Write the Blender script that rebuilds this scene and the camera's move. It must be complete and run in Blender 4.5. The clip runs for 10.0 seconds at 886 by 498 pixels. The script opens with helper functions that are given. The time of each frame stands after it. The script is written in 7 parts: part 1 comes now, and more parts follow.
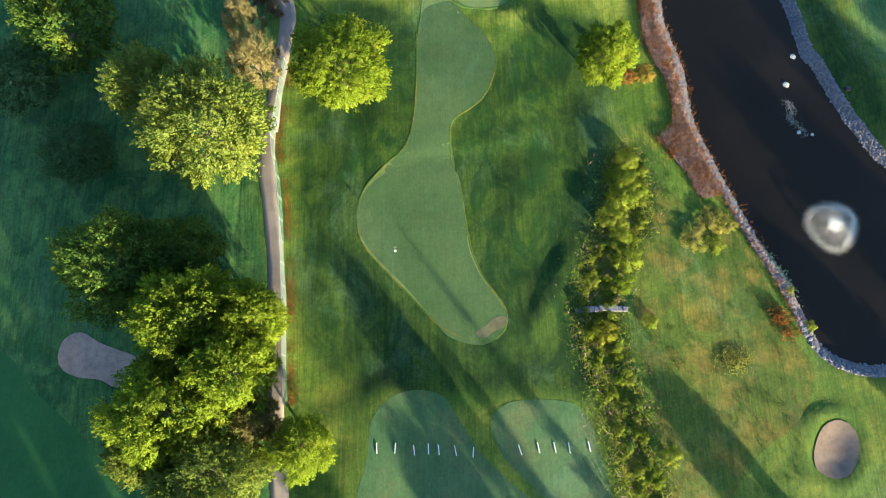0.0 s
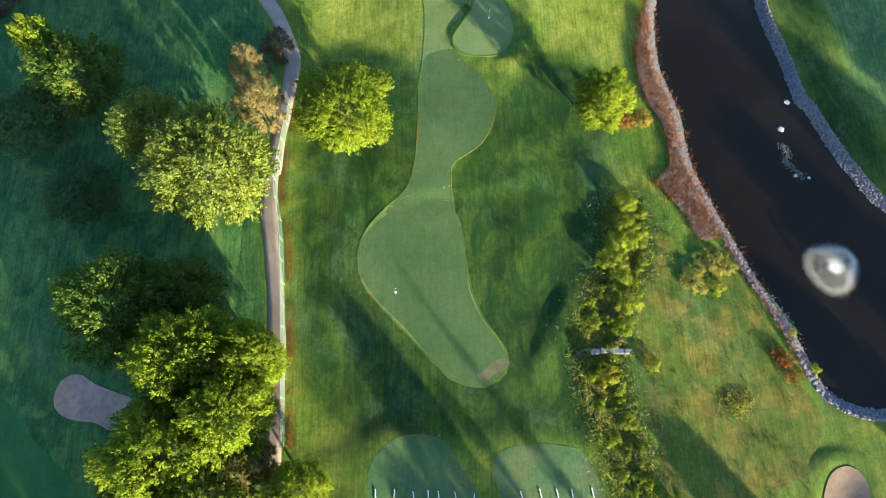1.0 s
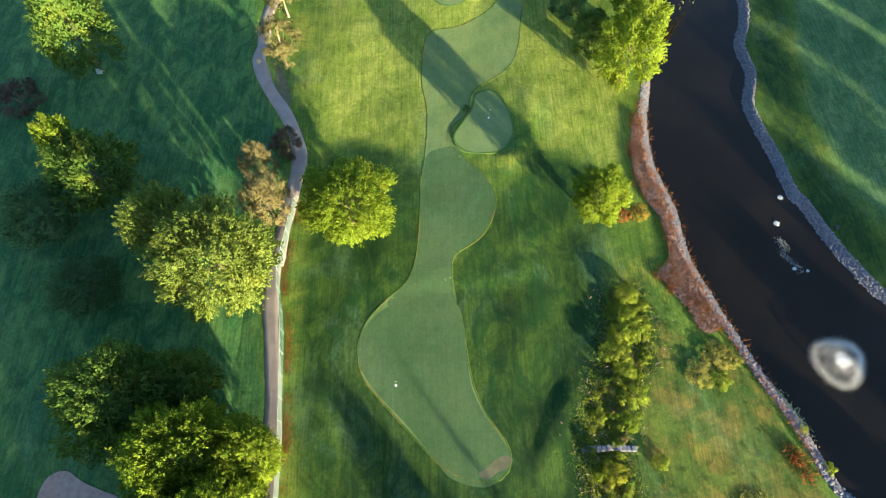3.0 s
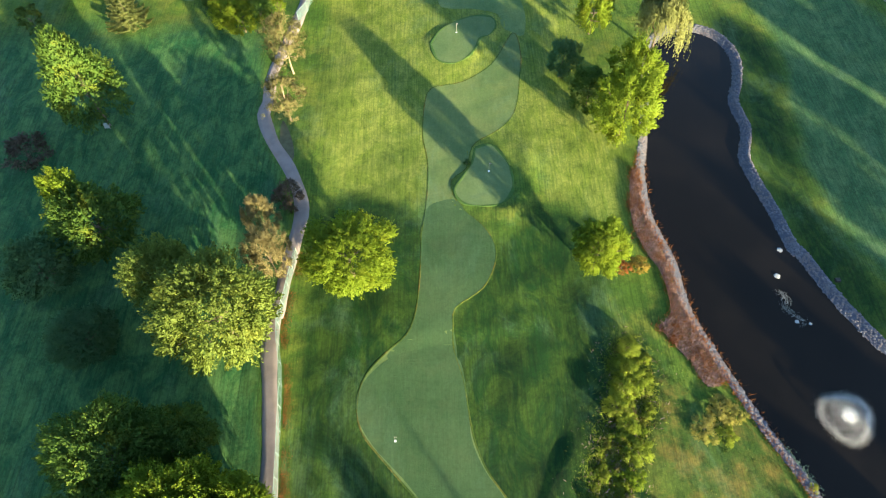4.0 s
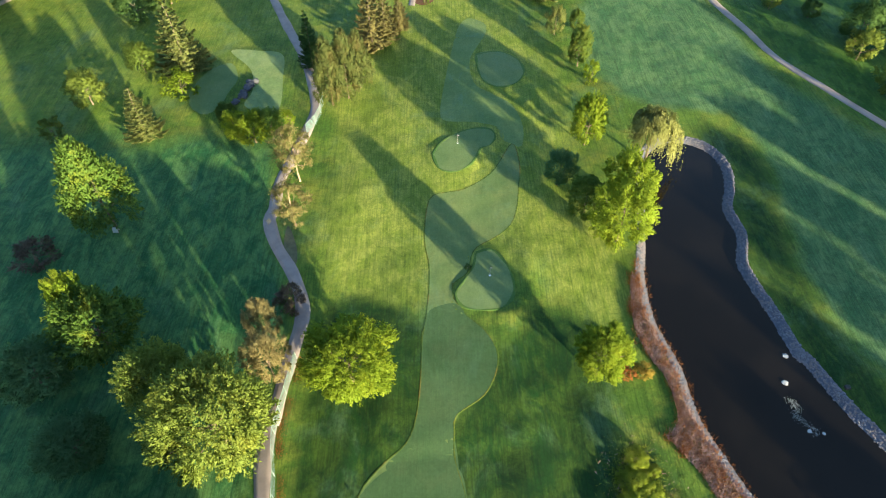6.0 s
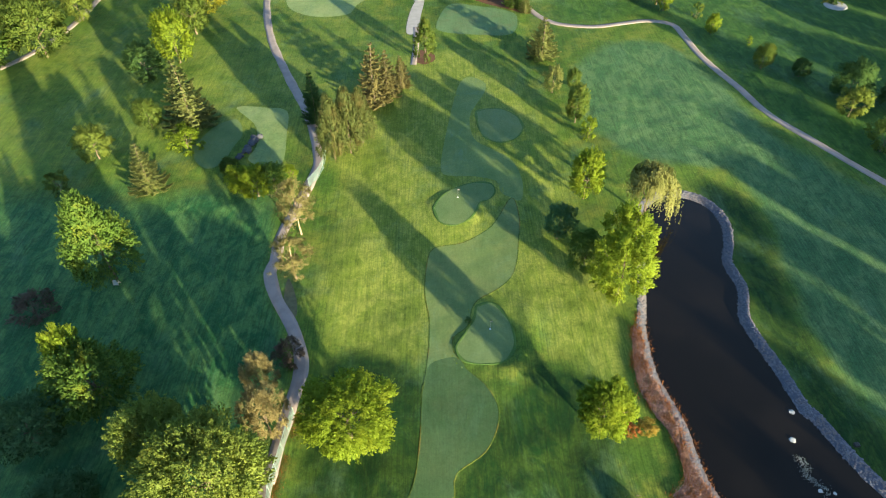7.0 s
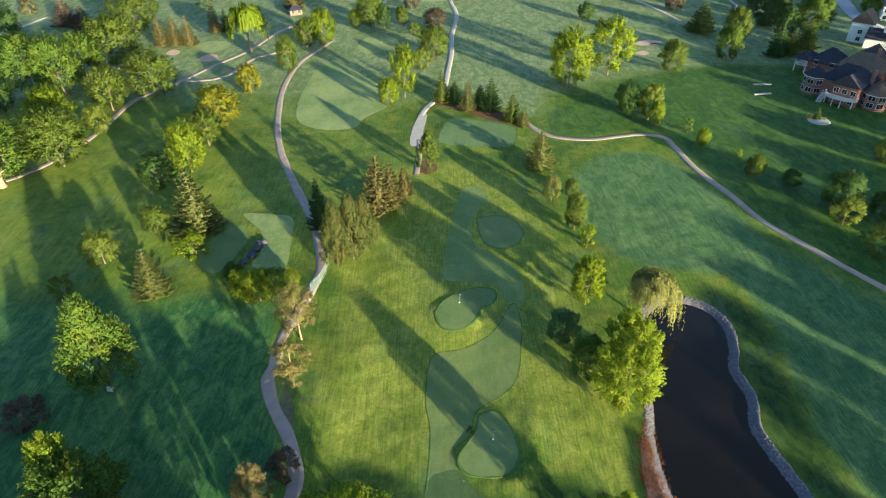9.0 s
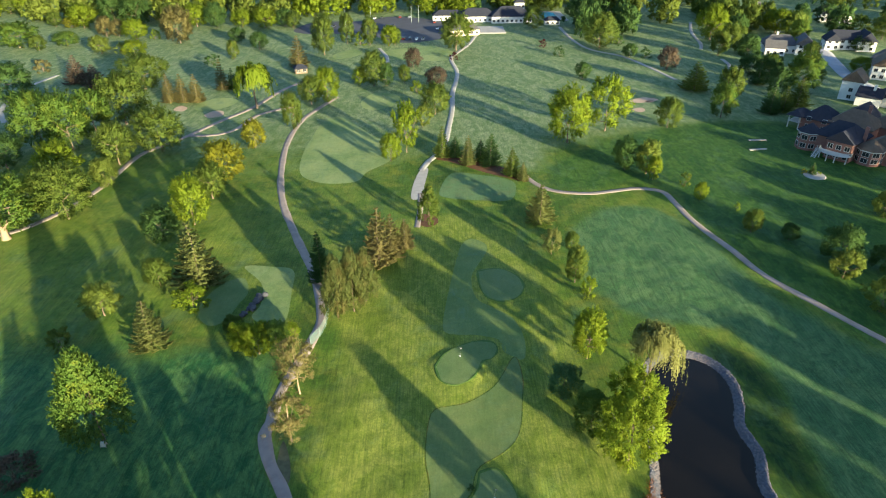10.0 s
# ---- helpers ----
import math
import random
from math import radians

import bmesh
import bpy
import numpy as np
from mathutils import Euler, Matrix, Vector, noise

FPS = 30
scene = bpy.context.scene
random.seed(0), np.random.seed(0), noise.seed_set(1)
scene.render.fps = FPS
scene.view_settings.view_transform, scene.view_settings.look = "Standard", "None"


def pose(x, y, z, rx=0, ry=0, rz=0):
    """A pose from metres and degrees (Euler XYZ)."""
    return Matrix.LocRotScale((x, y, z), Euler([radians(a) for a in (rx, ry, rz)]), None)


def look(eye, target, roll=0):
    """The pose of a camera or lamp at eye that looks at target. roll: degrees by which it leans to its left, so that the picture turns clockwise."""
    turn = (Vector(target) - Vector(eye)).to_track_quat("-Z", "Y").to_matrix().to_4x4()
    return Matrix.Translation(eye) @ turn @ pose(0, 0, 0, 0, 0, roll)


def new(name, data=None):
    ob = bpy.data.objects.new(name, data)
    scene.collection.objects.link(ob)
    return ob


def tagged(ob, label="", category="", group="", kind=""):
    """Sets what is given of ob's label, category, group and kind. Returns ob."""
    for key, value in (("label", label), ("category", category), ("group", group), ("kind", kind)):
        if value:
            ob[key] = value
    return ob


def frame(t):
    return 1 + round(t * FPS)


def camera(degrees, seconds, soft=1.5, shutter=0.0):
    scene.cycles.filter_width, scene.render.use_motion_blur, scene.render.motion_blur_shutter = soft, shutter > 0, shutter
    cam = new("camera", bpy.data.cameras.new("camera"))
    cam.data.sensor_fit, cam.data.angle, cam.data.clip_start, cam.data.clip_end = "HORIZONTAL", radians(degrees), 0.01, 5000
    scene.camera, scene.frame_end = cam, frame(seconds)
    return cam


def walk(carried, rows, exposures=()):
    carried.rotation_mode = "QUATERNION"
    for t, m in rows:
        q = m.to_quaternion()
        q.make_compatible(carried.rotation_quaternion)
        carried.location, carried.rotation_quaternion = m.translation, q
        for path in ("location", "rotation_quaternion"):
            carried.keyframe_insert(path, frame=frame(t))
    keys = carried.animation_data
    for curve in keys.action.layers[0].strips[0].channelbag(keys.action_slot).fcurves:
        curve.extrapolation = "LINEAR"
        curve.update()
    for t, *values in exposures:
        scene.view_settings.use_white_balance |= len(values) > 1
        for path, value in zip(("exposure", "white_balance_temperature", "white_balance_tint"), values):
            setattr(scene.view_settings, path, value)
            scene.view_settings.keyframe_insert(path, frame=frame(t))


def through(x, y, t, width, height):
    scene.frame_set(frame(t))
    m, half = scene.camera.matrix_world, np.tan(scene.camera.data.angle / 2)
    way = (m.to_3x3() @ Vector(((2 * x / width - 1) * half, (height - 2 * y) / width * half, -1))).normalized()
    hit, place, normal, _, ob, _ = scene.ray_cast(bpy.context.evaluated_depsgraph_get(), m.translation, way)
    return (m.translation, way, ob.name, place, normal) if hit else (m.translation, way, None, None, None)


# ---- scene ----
cam = camera(70.957, 10.0, 1.15)
# seconds, x, y, z, yaw, pitch, roll
PATH_ROWS = [
    (0.0, -0.000, 0.000, 80.000, 0.000, -76.000, 1.690),
    (0.5, 0.034, -0.148, 80.018, -0.021, -73.980, 1.625),
    (1.0, 0.065, -0.342, 80.062, -0.044, -71.953, 1.559),
    (1.5, 0.088, -0.548, 80.000, -0.065, -69.908, 1.487),
    (2.0, 0.111, -0.723, 79.957, -0.093, -67.819, 1.415),
    (2.5, 0.130, -0.665, 80.072, -0.123, -65.658, 1.340),
    (4.0, 0.149, -0.160, 80.506, -0.233, -58.936, 1.126),
    (4.5, 0.183, -0.060, 80.636, -0.267, -56.631, 1.061),
    (5.0, 0.171, -0.076, 80.719, -0.291, -54.279, 0.997),
    (5.5, 0.148, -0.093, 80.725, -0.303, -51.892, 0.934),
    (7.0, 0.211, -0.073, 80.856, -0.338, -44.639, 0.789),
    (7.5, 0.175, -0.095, 80.917, -0.340, -42.224, 0.746),
    (8.0, 0.215, -0.107, 80.970, -0.338, -39.817, 0.705),
    (8.5, 0.181, -0.130, 80.956, -0.325, -37.409, 0.665),
    (9.0, 0.216, -0.040, 80.921, -0.308, -34.996, 0.628),
    (9.5, 0.269, -0.076, 80.972, -0.290, -32.572, 0.592),
    (10.0, 0.272, -0.172, 81.027, -0.270, -30.143, 0.553),
]
walk(cam, [(t, pose(x, y, z, 0, 0, yaw) @ pose(0, 0, 0, 90 + pitch) @ pose(0, 0, 0, 0, 0, -roll)) for t, x, y, z, yaw, pitch, roll in PATH_ROWS],
     [(0.0, 2.52, 6150, 8), (4.5, 2.46, 6150, 8), (7.0, 2.30, 6150, 8), (10.0, 2.03, 6150, 8)])

# ---- light ----
SUN_HEIGHT, SUN_SIDE = radians(10.0), radians(145.0)
world = bpy.data.worlds.new("world")
scene.world = world
world.use_nodes = True
sky = world.node_tree.nodes.new("ShaderNodeTexSky")
sky.sky_type, sky.sun_disc, sky.sun_elevation, sky.sun_rotation = "NISHITA", False, SUN_HEIGHT, SUN_SIDE
sky.ozone_density, sky.dust_density = 2.6, 0.8
world.node_tree.links.new(sky.outputs[0], world.node_tree.nodes["Background"].inputs[0])
world.node_tree.nodes["Background"].inputs[1].default_value = 0.10
sun = new("sun", bpy.data.lights.new("sun", "SUN"))
sun.data.energy, sun.data.angle, sun.data.color = 5.0, radians(0.8), (1.0, 0.83, 0.50)
sun.matrix_basis = look((0, 0, 0), (-math.sin(SUN_SIDE) * math.cos(SUN_HEIGHT), -math.cos(SUN_SIDE) * math.cos(SUN_HEIGHT), -math.sin(SUN_HEIGHT)))

# ---- plan ----
POND = [(39.8, 89.6), (36.8, 75.3), (34.4, 65.2), (33.7, 62.3), (33.4, 53.8), (35.2, 45.8), (35.8, 37.4), (37.9, 31.2), (39.6, 26.5), (42.1, 20.5), (45.4, 13.5), (47.4, 7.5), (49.8, 4.5), (55.9, 3.3), (66.1, 6.2), (72.6, 14.9), (69.7, 22.0), (61.2, 29.6), (58.9, 32.8), (56.0, 38.6), (53.4, 45.8), (52.4, 47.2), (51.4, 54.2), (50.2, 60.1), (49.7, 64.5), (50.4, 67.1), (51.8, 71.6), (51.2, 77.3), (53.4, 83.2), (54.4, 89.2), (52.1, 94.5), (47.1, 96.4), (42.9, 94.6)]
CART_PATH = [(-20.1, -15.4), (-20.9, -7.1), (-21.5, 1.7), (-21.5, 7.3), (-21.8, 13.1), (-22.3, 19.9), (-23.3, 27.9), (-23.9, 32.8), (-23.8, 38.7), (-23.5, 37.9), (-22.9, 44.2), (-22.3, 50.0), (-21.7, 55.0), (-22.4, 59.2), (-24.7, 64.7), (-28.1, 70.4), (-30.3, 76.4), (-29.9, 79.4), (-30.1, 85.8), (-28.8, 92.6), (-26.8, 101.5), (-25.8, 108.5), (-26.5, 112.7), (-28.6, 121.8), (-32.9, 133.4), (-39.8, 149.9), (-46.6, 167.7), (-51.8, 189.0), (-55.8, 217.8), (-55.4, 243.5), (-51.7, 258.2), (-45.4, 276.9)]
FAR_LEFT_PATH = [(-126.7, 145.7), (-118.8, 150.2), (-114.1, 155.7), (-109.7, 165.6), (-106.7, 181.6), (-106.0, 207.1), (-101.0, 217.5), (-95.3, 228.2), (-88.3, 244.6), (-79.3, 263.1), (-72.6, 288.8), (-63.8, 306.3)]
LOOP_PATH = [(-95.1, 227.6), (-84.6, 228.5), (-78.9, 235.4), (-75.1, 251.4), (-66.5, 260.3), (-61.4, 262.4)]
MIDDLE_PATH = [(-6.1, 151.4), (-5.5, 162.9), (-5.7, 173.7)]
APRON = [(-8.3, 169.8), (-8.0, 181.0), (-5.9, 192.4), (-3.5, 192.8), (-4.4, 180.9), (-5.4, 170.5)]
CLUB_PATH = [(-5.7, 191.5), (-3.7, 198.8), (-0.8, 204.9), (2.3, 216.0), (4.1, 234.6), (5.9, 256.1), (6.7, 281.1), (9.8, 316.1), (7.3, 347.5), (12.1, 363.6), (18.9, 384.2), (26.3, 417.5)]
ROAD_PATH = [(95.3, 93.2), (91.2, 99.4), (84.5, 112.5), (78.3, 125.1), (74.7, 137.9), (71.0, 152.1), (69.7, 164.6), (68.4, 172.6), (61.9, 175.2), (54.5, 173.8), (45.4, 172.0), (35.4, 174.3), (30.2, 180.4), (28.1, 185.8)]
FAR_RIGHT_PATH = [(114.8, 299.0), (109.4, 323.2), (101.4, 348.5), (87.9, 365.8), (82.5, 393.9), (81.7, 433.4)]
TREELINE_PATH = [(173.4, 444.5), (162.1, 410.4), (155.7, 377.4), (150.3, 362.8)]
TREELINE_PATH_B = [(153.1, 339.6), (152.0, 327.3), (148.1, 316.9)]
FAR_LINK_PATH = [(-34.3, 374.6), (-28.6, 354.5), (-26.9, 338.8)]
LEFT_LINK_PATH = [(-197.1, 301.5), (-195.5, 311.6), (-193.9, 320.2)]
LEFT_LOOP_PATH = [(-192.1, 278.9), (-191.1, 270.4), (-185.7, 259.1), (-176.2, 245.5)]
APPROACH = [(-2.9, 52.3), (-3.1, 44.1), (-3.7, 38.0), (-5.0, 34.3), (-7.7, 31.9), (-10.4, 28.7), (-11.4, 25.1), (-10.7, 21.1), (-7.4, 17.0), (-3.9, 13.1), (-0.4, 9.5), (3.0, 8.0), (6.6, 8.0), (8.0, 10.2), (7.4, 12.6), (5.5, 15.3), (3.9, 19.1), (3.2, 23.0), (2.6, 27.9), (1.5, 32.0), (1.5, 35.8), (1.9, 38.3), (5.9, 41.2), (7.9, 45.1), (8.2, 48.7), (6.5, 52.4), (4.3, 54.7), (2.0, 58.4), (2.0, 61.6), (1.9, 61.1), (2.8, 62.2), (4.5, 63.6), (5.2, 66.9), (6.4, 69.2), (9.9, 71.5), (12.7, 74.5), (14.1, 78.7), (15.0, 84.6), (15.7, 90.2), (14.7, 96.2), (10.1, 87.9), (4.5, 83.4), (-1.0, 82.0), (-2.3, 77.7), (-2.6, 70.9), (-1.8, 64.7), (-2.1, 56.8), (-3.1, 49.8)]
GREEN_A = [(6.1, 67.7), (8.8, 68.3), (10.8, 65.5), (11.8, 61.9), (11.6, 58.7), (9.8, 56.3), (6.2, 55.9), (3.4, 56.8), (2.4, 59.2), (3.8, 61.8), (5.4, 64.4)]
GREEN_B = [(-1.1, 93.0), (0.6, 96.5), (3.5, 99.0), (7.3, 100.7), (10.7, 100.4), (11.5, 97.9), (10.2, 95.4), (8.4, 94.6), (7.4, 92.1), (5.6, 89.3), (3.0, 87.8), (0.2, 88.8)]
GREEN_C = [(9.2, 127.7), (14.2, 128.9), (18.4, 125.8), (19.6, 120.7), (17.6, 116.5), (13.8, 115.0), (10.6, 117.1), (9.4, 121.6)]
FAIRWAY_FAR = [(5.6, 140.8), (8.4, 145.0), (12.0, 142.0), (12.1, 137.8), (9.8, 131.8), (7.6, 125.0), (8.4, 116.4), (12.1, 112.6), (15.7, 109.1), (17.5, 102.2), (16.6, 95.5), (14.2, 96.6), (12.6, 98.4), (12.0, 102.0), (7.7, 103.2), (1.9, 103.6), (0.6, 106.8), (1.6, 116.6), (3.4, 128.6)]
TEE_EAST = [(4.4, 187.9), (13.5, 186.2), (22.3, 182.4), (24.0, 176.7), (21.3, 167.5), (12.3, 167.3), (2.2, 169.5), (0.2, 174.4)]
TEE_WEST = [(-48.2, 131.2), (-41.3, 131.0), (-35.8, 129.1), (-34.3, 119.6), (-33.5, 108.9), (-36.8, 107.0), (-41.1, 110.1), (-40.3, 115.4), (-42.2, 123.3)]
GREEN_WEST = [(-53.2, 119.0), (-51.1, 123.5), (-47.0, 125.8), (-44.4, 119.9), (-45.3, 115.1), (-46.4, 109.3), (-48.9, 107.0), (-52.2, 109.4), (-53.8, 114.0)]
FAIRWAY_WEST = [(-45.8, 243.2), (-38.4, 247.9), (-27.3, 229.1), (-15.5, 212.5), (-16.8, 200.2), (-23.6, 190.6), (-26.5, 182.9), (-36.3, 181.8), (-44.6, 187.9), (-47.6, 201.1), (-47.9, 220.5)]
GREEN_NORTH = [(-33.7, 269.6), (-28.5, 282.5), (-17.9, 277.6), (-18.5, 264.9), (-26.4, 257.2), (-31.5, 259.8)]
GREEN_CLUB = [(-58.8, 358.6), (-49.3, 372.3), (-43.1, 360.6), (-54.3, 349.0)]
GREEN_CLUB_B = [(-30.7, 365.7), (-4.8, 379.2), (8.2, 363.8), (6.3, 345.0), (-10.6, 343.2), (-26.3, 349.0)]
GREEN_LEFT = [(-105.1, 264.0), (-101.4, 275.5), (-92.9, 277.0), (-88.7, 270.8), (-92.3, 262.0), (-100.8, 258.4)]
GREEN_EAST = [(97.6, 275.0), (105.1, 274.7), (106.5, 260.3), (108.7, 252.4), (104.2, 247.3), (97.8, 249.0), (98.1, 260.6)]
FAIRWAY_SW = [(-68.8, 13.0), (-57.1, 8.2), (-52.1, 3.2), (-46.6, -1.5), (-41.1, -6.5), (-37.3, -11.2), (-36.5, -20.4), (-66.4, -19.6)]
RANGE_TEE_A = [(-9.9, -5.4), (-9.5, -1.8), (-7.2, 0.9), (-3.8, 1.8), (-0.5, 0.9), (1.5, -2.1), (3.8, -5.8), (7.1, -9.2), (10.3, -12.5), (10.6, -18.7), (-10.7, -18.1)]
RANGE_TEE_B = [(5.3, -2.2), (7.3, -0.2), (11.5, 0.2), (15.7, -0.5), (17.6, -2.9), (18.4, -6.2), (19.3, -10.8), (18.5, -12.7), (13.7, -12.6), (9.2, -9.2), (6.3, -5.9)]
NECK = [(-7.6, 31.0), (-5.0, 34.3), (-3.7, 38.0), (-3.1, 44.1), (-2.95, 49.8), (-2.2, 55.5), (0.3, 57.2), (2.6, 57.2), (4.3, 54.7), (6.5, 52.4), (8.15, 48.7), (7.85, 45.1), (5.9, 41.25), (1.95, 38.3), (1.5, 35.8), (1.7, 30.0), (-2.5, 29.4)]
GREEN_SOUTH = [(1.6, 31.2), (-6.2, 31.4), (-10.8, 27.5), (-11.4, 23.5), (-9.3, 19.5), (-4.9, 14.8), (-1.3, 10.3), (0.8, 8.1), (5.1, 7.2), (8.0, 10.0), (6.9, 13.0), (4.8, 16.1), (3.4, 19.9), (3.0, 24.6)]
# grassy ridges and hollows: line, height, half width
RIDGES = [((-15.5, 14.0), (-14.0, 24.0), (-13.0, 33.0), 0.25, 2.6), ((9.0, 22.0), (11.5, 32.0), (12.5, 42.0), 0.38, 2.8),
          ((15.0, 20.0), (17.0, 30.0), (17.5, 40.0), -0.30, 2.8), ((11.5, 10.0), (14.5, 14.0), (17.0, 19.0), 0.40, 1.8), ((19.0, 108.5), (20.5, 111.0), (21.5, 113.5), 0.5, 1.8),
          ((11.5, 55.5), (14.0, 60.0), (14.5, 66.0), 0.45, 1.8), ((-19.0, -6.0), (-14.0, -1.0), (-11.5, 6.0), 0.25, 2.4)]
FAIRWAY_EAST = [(45.9, 328.3), (72.9, 363.6), (83.4, 352.0), (101.4, 325.9), (109.5, 296.1), (93.4, 287.0), (61.9, 250.3), (48.1, 266.6)]
FAIRWAY_CLUB = [(9.8, 207.3), (9.3, 252.1), (18.0, 305.0), (28.2, 329.1), (52.7, 314.3), (50.5, 266.5), (39.3, 223.8), (30.7, 191.4), (23.7, 196.5)]
FAIRWAY_ROAD = [(34.2, 142.7), (44.6, 159.1), (60.8, 161.9), (67.3, 152.0), (71.9, 134.6), (75.4, 118.5), (81.2, 105.6), (88.6, 94.2), (97.9, 75.2), (101.8, 66.2), (86.8, 39.1), (68.0, 38.8), (61.2, 46.5), (59.6, 59.8), (59.2, 67.6), (58.6, 63.9), (60.4, 75.3), (62.4, 89.7), (61.3, 104.7), (56.7, 104.3), (42.4, 109.8), (37.0, 119.7)]
# Damp ground left of the path, with teal tree shade painted in.
DAMP_SHADE_PLAN = [(-22.1, -15.3), (-22.8, 1.7), (-23.3, 13.2), (-24.3, 23.9), (-25.5, 37.9), (-24.1, 47.1), (-24.3, 55.1), (-26.3, 64.7), (-30.9, 75.2), (-30.9, 110.7), (-36.3, 132.1), (-46.8, 153.4), (-54.8, 180.2), (-57.5, 217.9), (-71.4, 215.4), (-94.3, 205.2), (-103.9, 148.3), (-116.4, 104.5), (-99.9, 34.3), (-85.6, -22.1), (-39.5, -23.3)]
# Open ground with sunlight painted in as brighter, yellower turf.
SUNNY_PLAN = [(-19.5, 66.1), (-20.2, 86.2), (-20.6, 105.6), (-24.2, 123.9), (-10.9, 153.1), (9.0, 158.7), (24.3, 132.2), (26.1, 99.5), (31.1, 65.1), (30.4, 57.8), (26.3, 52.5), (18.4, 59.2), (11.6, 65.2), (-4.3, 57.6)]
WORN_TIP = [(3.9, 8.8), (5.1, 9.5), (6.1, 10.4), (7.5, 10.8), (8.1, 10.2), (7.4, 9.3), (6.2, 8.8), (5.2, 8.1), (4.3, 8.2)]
# Lawn whose shade is painted as darker turf.
SHADED_LAWN_PLAN = [(-18.3, 18.3), (-18.3, 36.0), (-17.4, 50.0), (-16.1, 57.9), (-4.3, 53.3), (-0.3, 34.4), (6.5, 43.1), (16.1, 54.9), (24.1, 49.4), (22.1, 35.5), (20.9, 22.5), (16.4, 13.5), (17.8, 3.3), (13.4, 2.0), (-6.5, 2.6), (-16.5, 7.1)]
FAIRWAY_VALLEY = [(127.7, 408.6), (163.0, 503.0), (190.9, 528.4), (168.9, 444.7), (152.4, 382.3), (145.6, 333.6), (144.7, 289.8), (137.5, 285.3), (129.6, 322.3), (120.8, 361.4)]
BUNKER_WEST = [(-49.5, 7.2), (-48.9, 9.5), (-46.8, 10.3), (-44.5, 9.0), (-42.1, 8.0), (-39.5, 6.9), (-39.7, 5.0), (-41.5, 3.2), (-43.8, 4.2), (-46.6, 4.6), (-48.7, 5.6)]
BUNKER_EAST = [(44.5, -7.0), (46.1, -4.1), (48.4, -3.3), (50.0, -4.6), (50.0, -7.1), (48.5, -9.6), (46.4, -10.1), (44.6, -9.1)]
BUNKER_A = [(-113.1, 260.4), (-111.9, 265.9), (-107.8, 262.5), (-108.6, 257.9)]
BUNKER_B = [(-97.4, 252.9), (-94.8, 258.2), (-90.7, 257.2), (-89.8, 251.2), (-94.3, 249.1)]
BUNKER_C = [(84.0, 266.9), (91.3, 270.8), (96.5, 267.3), (89.2, 263.4), (84.3, 263.6)]
BUNKER_D = [(81.1, 253.4), (85.2, 256.3), (86.7, 253.2), (84.0, 250.2)]
BUNKER_E = [(90.1, 265.0), (93.8, 266.5), (94.0, 264.8), (91.1, 263.3)]
DITCH = [(25.1, 30.4), (24.7, 24.0), (21.3, 17.8), (19.5, 11.1), (20.4, 4.6), (21.6, -1.0), (22.5, -6.3), (23.3, -11.7), (24.1, -16.6)]
FENCE = [(-20.1, 0.6), (-20.4, 5.8), (-20.6, 11.6), (-21.1, 19.9), (-21.7, 28.6), (-22.9, 35.2), (-22.6, 38.7), (-22.0, 43.3), (-21.6, 48.0)]
FENCE_NORTH = [(-24.7, 113.1), (-24.3, 108.1), (-25.1, 103.7), (-26.6, 100.7)]
LOT = [(-95.2, 429.5), (-85.1, 459.0), (-53.6, 461.5), (-30.5, 478.1), (6.3, 453.9), (5.6, 406.2), (-11.8, 390.5), (-25.6, 391.1), (-49.0, 417.9), (-77.9, 415.8)]
STREET = [(214.6, 374.5), (216.7, 356.8), (210.6, 337.0), (200.0, 302.7), (199.3, 287.6), (200.4, 260.9)]
REEDS = [(31.1, 61.8), (32.0, 61.8), (31.9, 54.4), (33.4, 45.4), (34.0, 38.9), (36.2, 30.9), (37.4, 26.8), (35.0, 26.0), (33.5, 29.3), (30.9, 33.6), (30.2, 34.8), (32.4, 36.9), (32.4, 43.0), (30.8, 46.9), (29.7, 52.9)]
MULCH_B = [(-6.7, 155.1), (-5.2, 159.2), (-1.2, 158.4), (-0.4, 153.9), (-3.5, 151.6)]
MULCH_C = [(-0.8, 201.3), (2.8, 207.5), (12.5, 201.9), (23.2, 191.6), (29.1, 185.8), (27.6, 181.3), (19.0, 186.1), (4.6, 198.0)]
MULCH_D = [(-26.3, 67.5), (-24.2, 66.2), (-24.6, 70.0), (-26.7, 74.9), (-26.9, 71.3)]
MEADOW_PLAN = [(28.3, 27.9), (31.2, 26.6), (34.0, 24.1), (37.9, 22.0), (40.7, 18.0), (42.7, 11.9), (44.4, 6.8), (46.3, 3.2), (44.8, -1.6), (42.2, -4.2), (38.3, -6.8), (34.3, -11.2), (30.8, -16.8), (26.1, -16.7), (25.8, -10.3), (25.9, -3.8), (25.5, 1.7), (24.6, 7.4), (24.5, 13.2), (24.3, 18.5), (26.3, 23.1)]
LAWN_PLAN = [(93.1, 101.1), (85.6, 114.5), (79.6, 127.3), (76.1, 140.5), (72.6, 155.1), (71.7, 166.9), (70.6, 176.2), (62.8, 178.6), (46.2, 175.7), (35.2, 178.1), (39.0, 196.0), (53.5, 210.4), (74.0, 225.8), (105.8, 235.9), (137.4, 232.1), (141.4, 207.6), (144.0, 174.6)]
HEADWALL = [(16.8, 11.1), (19.9, 11.4), (23.6, 11.2)]

# ---- helpers for building ----
WATER_Z = -0.7


